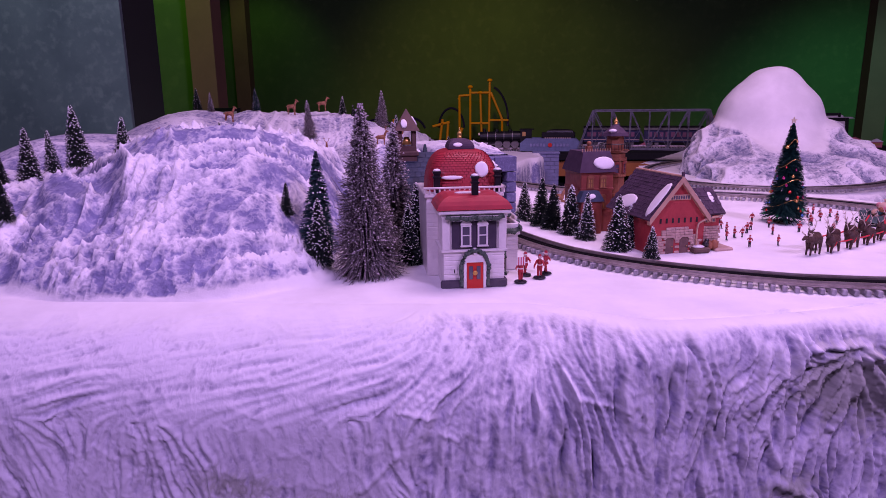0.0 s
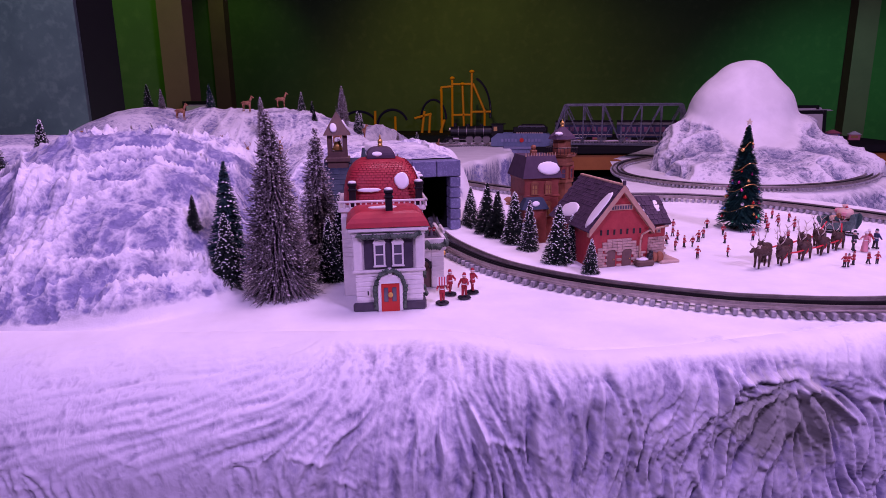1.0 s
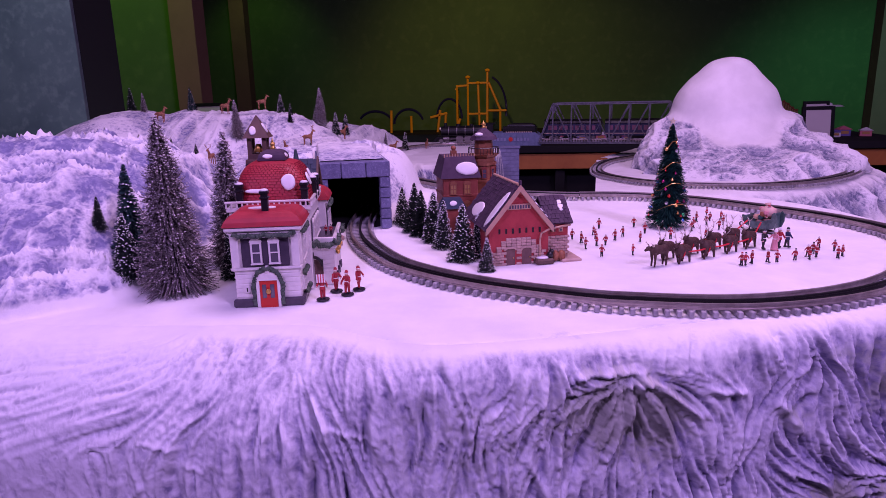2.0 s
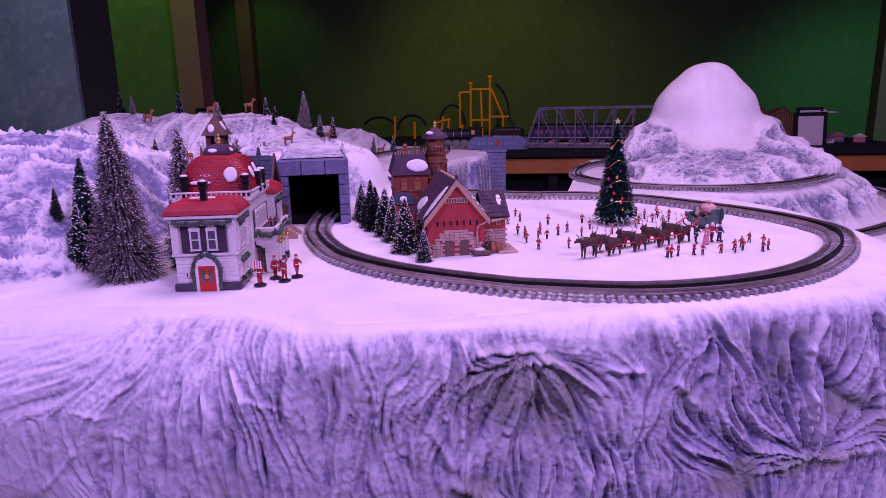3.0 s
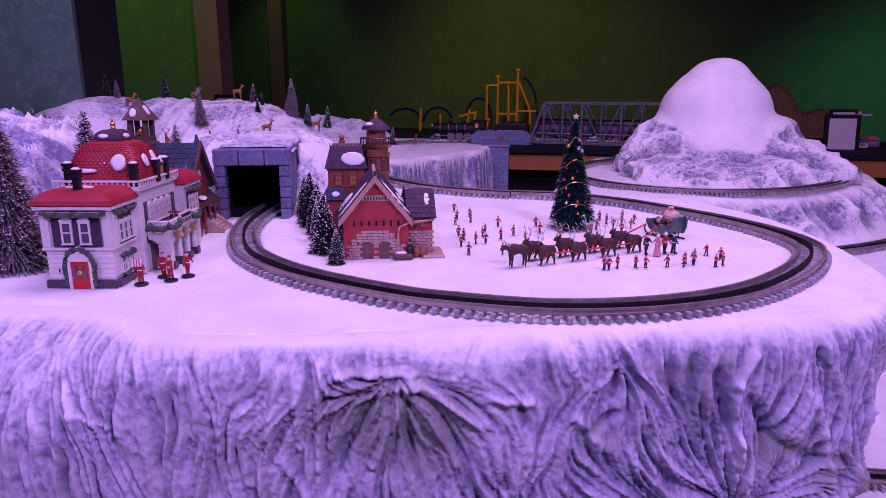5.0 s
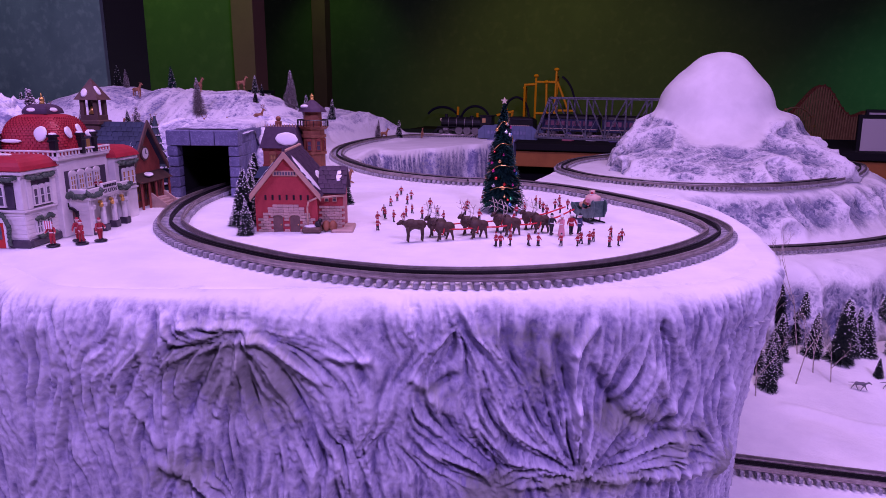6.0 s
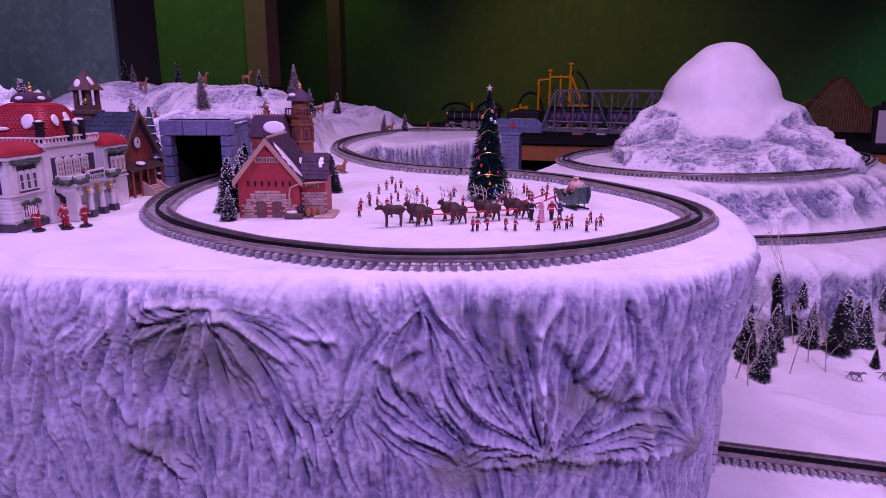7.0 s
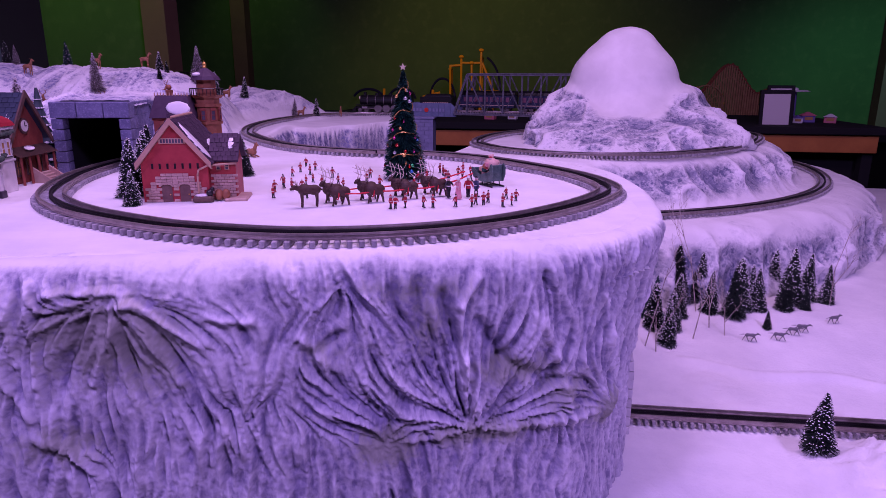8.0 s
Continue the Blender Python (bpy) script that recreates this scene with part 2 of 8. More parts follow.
# ---- smooth noise on arrays ----
_rng = np.random.default_rng(7)
_perm = _rng.permutation(512)
_grad = _rng.normal(size=(512, 3))
_grad /= np.linalg.norm(_grad, axis=1)[:, None]


def noise3(p):
    """Gradient noise, about -1 to 1, for an array of points."""
    p = np.asarray(p, float)
    i = np.floor(p).astype(int)
    f = p - i
    w = f * f * f * (f * (f * 6 - 15) + 10)
    out = np.zeros(len(p))
    for dx in (0, 1):
        for dy in (0, 1):
            for dz in (0, 1):
                h = _perm[(_perm[(_perm[(i[:, 0] + dx) & 511] + i[:, 1] + dy) & 511] + i[:, 2] + dz) & 511]
                g = _grad[h]
                d = f - (dx, dy, dz)
                wt = (w[:, 0] if dx else 1 - w[:, 0]) * (w[:, 1] if dy else 1 - w[:, 1]) * (w[:, 2] if dz else 1 - w[:, 2])
                out += wt * (g * d).sum(1)
    return out * 1.5


def fbm(p, octaves=4, ridged=False):
    p = np.asarray(p, float)
    s, a, tot = np.zeros(len(p)), 1.0, 0.0
    for k in range(octaves):
        n = noise3(p * 2**k + 17.3 * k)
        s += a * (1 - 2 * np.abs(n) if ridged else n)
        tot += a
        a *= 0.5
    return s / tot


def crest(p, scale, seed, sharp=0.1):
    """Thin winding crests, 1 on the line and falling off to each side."""
    return np.exp(-np.abs(noise3(p * scale + seed)) / sharp)


def swept(ca, sa, cell, reach, seed):
    """Noise drawn out along a field of directions on a grid: cell and reach in grid steps. Mean 0, spread 1."""
    rows, cols = ca.shape
    rng = np.random.default_rng(seed)
    low = rng.normal(size=(int(rows / cell) + 3, int(cols / cell) + 3))
    i, j = np.meshgrid(np.arange(rows) / cell, np.arange(cols) / cell, indexing="ij")
    i0, j0 = i.astype(int), j.astype(int)
    fi, fj = i - i0, j - j0
    fi, fj = fi * fi * (3 - 2 * fi), fj * fj * (3 - 2 * fj)
    base = (low[i0, j0] * (1 - fi) + low[i0 + 1, j0] * fi) * (1 - fj) + (low[i0, j0 + 1] * (1 - fi) + low[i0 + 1, j0 + 1] * fi) * fj
    total = base.copy()
    stride = max(1.0, cell * 0.5)
    for way in (-1, 1):
        r, c = np.meshgrid(np.arange(rows, dtype=float), np.arange(cols, dtype=float), indexing="ij")
        pa, pb = ca * way, sa * way
        for k in range(int(reach / stride)):
            c += pa * stride
            r += pb * stride
            ri, ci = np.clip(r.round().astype(int), 0, rows - 1), np.clip(c.round().astype(int), 0, cols - 1)
            na, nb = ca[ri, ci], sa[ri, ci]
            flip = np.where(na * pa + nb * pb < 0, -1.0, 1.0)
            pa, pb = na * flip, nb * flip
            total += base[ri, ci] * (1 - k * stride / reach)
    total -= total.mean()
    return total / total.std()


def sheet(name, grid, material, parent=None, smooth=True, closed=False):
    """A mesh from a rows x cols x 3 array of places."""
    r, c = grid.shape[:2]
    idx = np.arange(r * c).reshape(r, c)
    a, b, d, e = idx[:-1, :-1], idx[:-1, 1:], idx[1:, 1:], idx[1:, :-1]
    faces = np.stack([a.ravel(), b.ravel(), d.ravel(), e.ravel()], 1)
    if closed:
        a, b, d, e = idx[:-1, -1], idx[:-1, 0], idx[1:, 0], idx[1:, -1]
        faces = np.concatenate([faces, np.stack([a, b, d, e], 1)])
    return add_mesh(name, grid.reshape(-1, 3), faces, material, parent, smooth)


def spline(pts, step=0.01, closed=False):
    """Points at even steps along a smooth line through pts."""
    P = [np.array(p, float) for p in pts]
    n = len(P)
    fine = []
    for i in range(n if closed else n - 1):
        if closed:
            p0, p1, p2, p3 = P[i - 1], P[i], P[(i + 1) % n], P[(i + 2) % n]
        else:
            p0, p1, p2, p3 = P[max(i - 1, 0)], P[i], P[i + 1], P[min(i + 2, n - 1)]
        for t in np.linspace(0, 1, 40, endpoint=False):
            fine.append(0.5 * (2 * p1 + (p2 - p0) * t + (2 * p0 - 5 * p1 + 4 * p2 - p3) * t**2 + (3 * p1 - p0 - 3 * p2 + p3) * t**3))
    fine.append(P[0] if closed else P[-1])
    fine = np.array(fine)
    seg = np.linalg.norm(np.diff(fine, axis=0), axis=1)
    s = np.concatenate([[0], np.cumsum(seg)])
    k = max(int(round(s[-1] / step)), 2)
    u = np.linspace(0, s[-1], k + 1)
    return np.stack([np.interp(u, s, fine[:, j]) for j in range(fine.shape[1])], 1)
# ---- the hall ----
def wall_box(name, a, b, material, label):
    bm = bmesh.new()
    box(bm, *a, *b)
    return tagged(part(name, bm, material), label, "wall", kind="structure")


wall_box("floor", (-6, -4, -0.1), (8, 10.2, 0), M["floor"], "dark carpeted hall floor")
wall_box("ceiling", (-6, -4, 3.6), (8, 10.2, 3.7), M["ceiling"], "dark hall ceiling above the display")
wall_box("wall_north", (-6, 10.0, 0), (8, 10.2, 3.6), M["wall_green"], "dark green painted back wall of the hall")
wall_box("wall_south", (-6, -4.2, 0), (8, -4.0, 3.6), M["dark"], "dark wall behind the visitors")
wall_box("wall_west", (-6.2, -4, 0), (-6, 10.2, 3.6), M["wall_green"], "dark side wall of the hall")
wall_box("wall_east", (8, -4, 0), (8.2, 10.2, 3.6), M["wall_green"], "green side wall of the hall")
wall_box("wall_partition", (-5.0, 2.81, 0), (-1.50, 2.83, 3.6), M["panel"], "blue-grey partition panel beside the display")
# Separate matt black body behind the blue-grey panel.
wall_box("wall_partition_core", (-5.0, 2.832, 0), (-1.50, 3.11, 3.6), M["dark"], "black core behind the partition panel")
wall_box("wall_green_panel", (-5.0, 5.45, 0), (-2.3, 5.6, 3.6), M["wall_green"], "bright green painted wall section")
wall_box("post_west", (-2.32, 5.25, 0), (-2.12, 5.45, 3.6), M["pillar"], "brown painted square wall post")
wall_box("post_north", (-3.72, 9.8, 0), (-3.50, 10.0, 3.6), M["pillar"], "brown painted wall post")
wall_box("post_east", (5.45, 9.8, 0), (5.75, 10.0, 3.6), M["pillar"], "grey-brown wall post")

# ---- the raised snow plateau and its hills ----
EDGE = spline([(-1.75, 0.66), (-1.1, 0.63), (-0.5, 0.62), (-0.02, 0.622), (0.286, 0.652), (0.47, 0.70), (0.60, 0.742), (0.77, 0.795),
               (0.90, 0.84), (0.98, 0.90), (1.03, 0.99), (1.05, 1.1), (1.05, 1.28), (1.01, 1.48), (0.90, 1.64), (0.72, 1.71), (0.5, 1.715), (0.33, 1.74)], 0.005)
HILLS = [  # x, y, height, reach x, reach y, steepness
    (-0.66, 1.22, 0.085, 0.30, 0.16, 2.5), (-1.0, 1.15, 0.085, 0.35, 0.35, 2.5), (-0.50, 1.70, 0.085, 0.33, 0.38, 2.8), (-0.62, 2.32, 0.195, 0.46, 0.42, 2.4),
    (-0.95, 2.16, 0.190, 0.30, 0.34, 2.6), (-0.40, 2.92, 0.125, 0.36, 0.45, 2.2), (0.02, 1.56, 0.120, 0.115, 0.25, 4.0),
    (-0.52, 1.75, 0.065, 0.75, 1.0, 3.0), (-0.14, 1.58, 0.125, 0.20, 0.26, 3.0), (-0.30, 2.15, 0.105, 0.24, 0.42, 2.5), (-0.88, 1.56, 0.150, 0.36, 0.30, 2.4), (-1.3, 1.5, 0.10, 0.45, 0.7, 3.0), (-0.56, 1.38, 0.125, 0.20, 0.18, 2.6),
]


def smooth_step(x):
    x = np.clip(x, 0, 1)
    return x * x * (3 - 2 * x)


def hill_height(x, y):
    """Smooth height of the hills over the plateau."""
    x, y = np.atleast_1d(np.asarray(x, float)), np.atleast_1d(np.asarray(y, float))
    tot = np.zeros_like(x)
    for cx, cy, h, rx, ry, k in HILLS:
        d = np.sqrt(((x - cx) / rx) ** 2 + ((y - cy) / ry) ** 2)
        b = h * np.clip(1 - d**k, 0, None)
        tot = np.maximum(tot, b) + 0.15 * np.minimum(tot, b)
    # the nearest hill: a long front slope up to a rounded crest, lower at both ends
    top = np.interp(x, [-0.95, -0.8, -0.65, -0.55, -0.45, -0.35, -0.29, -0.23, -0.19, -0.155, -0.12], [0.06, 0.085, 0.105, 0.14, 0.178, 0.172, 0.158, 0.125, 0.06, 0.018, 0.0])
    foot = np.interp(x, [-0.9, -0.55, -0.45, -0.33, -0.25, -0.18], [0.775, 0.762, 0.728, 0.735, 0.745, 0.80])
    up = np.interp(y - foot, [0, 0.02, 0.05, 0.10, 0.15, 0.20, 0.25, 0.40, 0.50, 0.60, 0.72], [0, 0.15, 0.28, 0.48, 0.68, 0.86, 0.95, 1.0, 0.9, 0.45, 0.0])
    near = top * up
    return np.maximum(tot, near) + 0.1 * np.minimum(tot, near)


PLATEAU = {}


def ground_z(x, y):
    """Height of the built plateau at a place."""
    i = int(np.argmin(np.abs(PLATEAU["ys"] - y)))
    k = int(np.argmin(np.abs(PLATEAU["xs"] - x)))
    return float(PLATEAU["z"][i, k])


FAR_TRACK = [(0.62, 1.583), (0.50, 1.592), (0.395, 1.617), (0.28, 1.672), (0.18, 1.765), (0.08, 1.89), (-0.03, 2.07), (-0.12, 2.32), (-0.165, 2.6), (-0.165, 2.85), (-0.11, 3.06), (0.0, 3.18), (0.15, 3.222), (0.32, 3.20)]


def near_line(x, y, line):
    best = np.full(len(x), 9.0)
    for px, py in line:
        best = np.minimum(best, np.hypot(x - px, y - py))
    return best


def lip_width(x):
    """How broadly the snow rolls over the edge: wide on the open side, tight at the loop."""
    return 0.036 + 0.075 * smooth_step((0.27 - np.asarray(x, float)) / 0.18)


def build_plateau():
    xs = np.concatenate([np.arange(-1.75, -0.80, 0.012), np.arange(-0.80, 0.05, 0.0034), np.arange(0.05, 1.09, 0.008)])
    ys = np.concatenate([np.arange(0.6, 1.35, 0.0034), np.arange(1.35, 2.6, 0.0065), np.arange(2.6, 3.5, 0.012)])
    X, Y = np.meshgrid(xs, ys)
    x, y = X.ravel(), Y.ravel()
    h = hill_height(x, y)
    far = spline(FAR_TRACK, 0.03)
    d = near_line(x, y, far)
    h *= smooth_step((d - 0.035) / 0.10)
    close = smooth_step((1.1 - y) / 0.1) * smooth_step((-0.13 - x) / 0.05)
    w = smooth_step(h / (0.055 - 0.040 * close))
    p = np.stack([x, y, h], 1)
    bend = np.stack([fbm(p * 5, 2), fbm(p * 5 + 31, 2), fbm(p * 5 + 57, 2)], 1)
    shape = X.shape
    stray = fbm(p * (4, 4, 4) + 2, 3).reshape(shape)
    stray_b = fbm(p * (5, 5, 5) + 44, 3).reshape(shape)
    lean = np.where(X > -0.42, 0.75, 2.2) + 1.5 * stray
    over = lean + 1.25 + 1.2 * stray_b
    wide_fold = swept(np.cos(lean), np.sin(lean), 13.0, 62, 11)
    cross_fold = swept(np.cos(over), np.sin(over), 11.0, 44, 12)
    small_fold = swept(np.cos(lean), np.sin(lean), 5.0, 30, 13)
    netted = swept(np.cos(over), np.sin(over), 4.4, 18, 14)
    patch = smooth_step(0.5 + 1.4 * noise3(p * 5 + 2))
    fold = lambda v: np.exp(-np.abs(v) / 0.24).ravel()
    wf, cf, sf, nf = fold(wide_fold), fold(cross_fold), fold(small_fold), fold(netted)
    # finer netted wrinkles low on the front of the nearest hill
    band = smooth_step((0.86 - y + 0.03 * bend[:, 1]) / 0.06) * smooth_step((-0.10 - x) / 0.1)
    relief = 0.019 * wf * (0.5 + 0.5 * patch) + 0.016 * cf * (1 - 0.5 * patch) + 0.006 * sf + 0.003 * nf + 0.009 * wide_fold.ravel()
    crumple = (1 - 0.5 * band) * relief + band * (0.007 * nf + 0.006 * sf) + 0.018 * fbm(p * 6 + 13, 2)
    crumple *= (1 - 0.55 * smooth_step((y - 1.25) / 0.3)) * (1 - 0.5 * smooth_step((-0.70 - x) / 0.15))
    dune = 0.0018 * fbm(p * 7, 3) + 0.0008 * fbm(p * 40, 2)
    # inner side of the far bend falls away to the gap under the bridge
    hollow = smooth_step((d - 0.05) / 0.05) * smooth_step((x - 0.03) / 0.10) * smooth_step((2.30 + 2.4 * np.clip(x - 0.05, 0, 1) + 0.03 * np.sin(x * 60) - y) / 0.10) * smooth_step((y - 1.72) / 0.05)
    pit = np.maximum(hollow, smooth_step((x - 0.285 + 0.02 * np.sin(y * 30)) / 0.05) * smooth_step((y - 1.745) / 0.03) * smooth_step((d - 0.045) / 0.03))
    pit = np.maximum(pit, smooth_step((x - 0.36) / 0.03) * smooth_step((y - 1.76) / 0.03))
    # the tunnel's own footprint stays level
    c, sn = math.cos(radians(17)), math.sin(radians(17))
    tu, tv = c * (x + 0.016) + sn * (y - 1.229), -sn * (x + 0.016) + c * (y - 1.229)
    tunnel = (tu > -0.002) & (tu < 0.136) & (tv > -0.01) & (tv < 0.345)
    h = np.where(tunnel, 0.0, h)
    w = np.where(tunnel, 0.0, w)
    # clear the building plots and the track's approach
    flat = np.maximum(smooth_step((x + 0.17) / 0.05) * smooth_step((1.285 - y) / 0.04), 0)
    h, w = h * (1 - flat), w * (1 - flat)
    z = 1.0 + h + w * crumple + (1 - w) * dune - pit * (0.30 + 0.03 * fbm(p * (18, 18, 0), 3, True)) + 0.012 * np.sin(np.pi * np.clip(pit, 0, 1)) * fbm(p * (30, 30, 0) + 4, 2)
    PLATEAU.update(xs=xs, ys=ys, z=z.reshape(X.shape))
    # leave out what lies beyond the edge
    inside = np.ones(len(x), bool)
    ex, ey = EDGE[:, 0], EDGE[:, 1]
    wide = lip_width(x)
    front = np.interp(x, ex[: np.argmax(ex)], ey[: np.argmax(ex)]) + 0.55 * wide
    inside &= (y > front) & (x < 1.0)
    back = np.interp(x, ex[np.argmax(ex):][::-1], ey[np.argmax(ex):][::-1]) - 0.03
    inside &= ~((x > 0.36) & (y > back))
    away = near_line(x, y, EDGE[::6])
    z -= 0.05 * smooth_step((wide + 0.012 - away) / (0.4 * wide)) * (y < 1.9)
    keep = inside.reshape(X.shape)
    idx = np.arange(len(x)).reshape(X.shape)
    cell = keep[:-1, :-1] & keep[1:, :-1] & keep[:-1, 1:] & keep[1:, 1:]
    a, b, c, e = idx[:-1, :-1][cell], idx[:-1, 1:][cell], idx[1:, 1:][cell], idx[1:, :-1][cell]
    used = np.unique(np.concatenate([a, b, c, e]))
    remap = np.full(len(x), -1)
    remap[used] = np.arange(len(used))
    faces = remap[np.stack([a, b, c, e], 1)]
    V = np.stack([x, y, z], 1)[used]
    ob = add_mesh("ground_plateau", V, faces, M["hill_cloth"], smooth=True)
    w2 = np.maximum(smooth_step((h - 0.004 + 0.003 * close) / (0.03 - 0.022 * close)) * w, smooth_step(pit / 0.1))
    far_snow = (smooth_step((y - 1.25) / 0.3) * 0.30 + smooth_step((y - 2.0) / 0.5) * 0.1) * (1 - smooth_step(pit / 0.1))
    # Fold crests coloured pale over blue-grey hollows, the relief's highlights painted in.
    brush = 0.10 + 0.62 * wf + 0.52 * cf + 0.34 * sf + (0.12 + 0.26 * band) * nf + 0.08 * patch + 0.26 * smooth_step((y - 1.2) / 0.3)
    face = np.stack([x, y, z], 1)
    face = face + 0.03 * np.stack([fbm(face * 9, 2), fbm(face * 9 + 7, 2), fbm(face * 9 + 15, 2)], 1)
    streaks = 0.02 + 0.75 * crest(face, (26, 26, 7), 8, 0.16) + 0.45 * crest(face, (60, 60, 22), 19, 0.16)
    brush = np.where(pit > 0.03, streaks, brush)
    # Thins the snow weight towards the plateau's front edge.
    edge_fade = 0.34 * smooth_step((0.105 - away) / 0.08) * smooth_step((x - 0.05) / 0.25) * (y < 1.5)
    weigh(ob, weave=V, snowy=(1 - w2 + w2 * far_snow - edge_fade)[used], stain_and_shade=(0.28 * w2 * smooth_step(fbm(p * 3 + 6, 2) * 2))[used], brush=brush[used])
    return tagged(ob, "white snow-covered plateau with crumpled plaster-cloth hills", "ground", kind="structure")


build_plateau()


GRAIN = 0.0018


def build_cliff():
    """The hanging plaster cloth along the plateau's edge."""
    edge = spline(EDGE[(EDGE[:, 0] > -0.8)][::8], GRAIN)
    n = len(edge)
    top = np.argmax(edge[:, 0])
    tan = np.gradient(edge, axis=0)
    tan /= np.linalg.norm(tan, axis=1)[:, None]
    out = np.stack([tan[:, 1], -tan[:, 0]], 1)
    s = np.concatenate([[0], np.cumsum(np.linalg.norm(np.diff(edge, axis=0), axis=1))])
    lip = np.where(np.arange(n) < top, lip_width(edge[:, 0]), 0.036)
    # way down the cloth: round the rolled lip, then straight down
    way = np.concatenate([np.arange(0, 0.345, GRAIN), np.arange(0.349, 0.53, 0.009)])
    m = len(way) + 4
    Lr, Wr = np.broadcast_to(lip[None, :], (len(way), n)), np.broadcast_to(way[:, None], (len(way), n))
    bent = np.clip(Wr / Lr, 0, np.pi / 2)
    tail = [(-0.05, -0.020), (-0.035, -0.010), (-0.02, -0.003), (-0.01, -0.0006)]
    off = np.concatenate([np.array([-lip + a for a, b in tail]), -Lr + Lr * np.sin(bent)])
    low = np.concatenate([np.array([np.full(n, b) for a, b in tail]), -Lr * (1 - np.cos(bent)) - np.clip(Wr - Lr * np.pi / 2, 0, None)])
    P = np.zeros((m, n, 3))
    D = -low.ravel()
    S = np.broadcast_to(s[None, :], (m, n)).ravel()
    T = np.concatenate([np.zeros((4, n)), Wr]).ravel()
    XE = np.broadcast_to(edge[None, :, 0], (m, n)).ravel()
    L = np.broadcast_to(lip[None, :], (m, n)).ravel()
    front = s[:top]
    at = lambda x: np.interp(x, edge[:top, 0], front)

    def way_at(x, d):
        w = float(lip_width(x))
        return w * math.acos(1 - d / w) if d < w else w * math.pi / 2 + d - w

    q = np.stack([S, D, 0 * S], 1)
    warp = np.stack([fbm(q * (7, 5, 1) + 3, 3), fbm(q * (6, 6, 1) + 40, 3), 0 * S], 1)
    # a field of fold directions on an even grid: hanging down, lying along the open lip, and fanning out of the gathers
    gr, gc = int(0.54 / GRAIN), n
    GT, GS = np.meshgrid(np.arange(gr) * GRAIN, s, indexing="ij")
    GX = np.broadcast_to(edge[None, :, 0], (gr, gc))
    g3 = np.stack([GS.ravel(), GT.ravel(), 0 * GS.ravel()], 1)
    stray = fbm(g3 * (9, 7, 1) + 60, 3).reshape(gr, gc)
    stray2 = fbm(g3 * (24, 20, 1) + 90, 2).reshape(gr, gc)
    open_side = smooth_step((0.10 - GX) / 0.25) * (np.arange(n) < top)[None, :]
    lying = open_side * smooth_step((0.20 - GT) / 0.08)
    ang = np.pi / 2 + 0.9 * stray + 0.7 * stray2 + open_side * 0.9 * stray
    cc, ss = (1 - lying) * np.cos(2 * ang), (1 - lying) * np.sin(2 * ang)
    flat = -0.22 + 0.5 * stray
    cc, ss = cc + lying * np.cos(2 * flat), ss + lying * np.sin(2 * flat)
    power = 0.60 + 0.85 * fbm(g3 * (6, 7, 1) + 33, 2).reshape(gr, gc) - 0.38 * open_side - 0.06 * lying
    pinch = np.zeros((gr, gc))
    for x, d, reach, strong, lo, hi in ((0.452, 0.030, 0.100, 1.0, 0.1, 3.04), (0.661, 0.031, 0.080, 0.65, 0.5, 2.6), (0.788, 0.200, 0.140, 0.95, -3.1, -0.1), (0.369, 0.004, 0.090, 0.6, 0.6, 2.5),
                                       (0.860, 0.030, 0.080, 0.45, 0.6, 2.5), (0.950, 0.200, 0.080, 0.6, -3.0, -0.3), (0.700, 0.214, 0.060, 0.5, -3.0, -0.2), (0.106, 0.015, 0.120, 0.30, 0.5, 2.6), (0.255, 0.010, 0.090, 0.35, 0.6, 2.5),
                                       (0.560, 0.165, 0.060, 0.25, -3.0, -0.3), (0.395, 0.185, 0.060, 0.35, 0.2, 2.9), (0.98, 0.05, 0.08, 0.4, 0.4, 2.7)):
        dx, dy = GS - at(x), GT - way_at(x, d)
        r = np.hypot(dx, dy)
        th = np.arctan2(dy, dx)
        inside = smooth_step((th - lo) / 0.3 + 0.5) * smooth_step((hi - th) / 0.3 + 0.5) if hi < 3.15 else 1.0
        w = 4.5 * strong * np.exp(-((r / reach) ** 2)) * inside
        th = th + 0.30 * stray2 + 0.25 * stray
        cc, ss = cc + w * np.cos(2 * th), ss + w * np.sin(2 * th)
        power = power + 0.60 * strong * np.exp(-((r / reach) ** 2)) * inside * smooth_step(r / 0.02)
        pinch -= 0.005 * strong * np.exp(-((r / 0.022) ** 2))
    half = 0.5 * np.arctan2(ss, cc)
    ca, sa = np.cos(half), np.sin(half)
    wide, mid, fine = swept(ca, sa, 7.0, 46, 1), swept(ca, sa, 3.6, 28, 2), swept(ca, sa, 2.0, 13, 3)
    big = swept(ca, sa, 13.0, 60, 4)
    ridge = lambda v: 0.8 - np.abs(v)
    power = np.clip(power, 0.12, 1.9)
    curl = crest(g3 + np.stack([stray.ravel(), stray2.ravel(), 0 * GS.ravel()], 1) * 0.02, (42, 36, 1), 14, 0.14).reshape(gr, gc)
    broken = smooth_step(0.55 + 1.5 * fbm(g3 * (16, 10, 1) + 71, 2).reshape(gr, gc))
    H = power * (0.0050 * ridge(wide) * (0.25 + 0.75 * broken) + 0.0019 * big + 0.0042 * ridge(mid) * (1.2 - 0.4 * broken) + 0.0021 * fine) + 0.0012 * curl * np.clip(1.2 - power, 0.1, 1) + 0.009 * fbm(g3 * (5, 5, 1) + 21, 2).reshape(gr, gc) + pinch
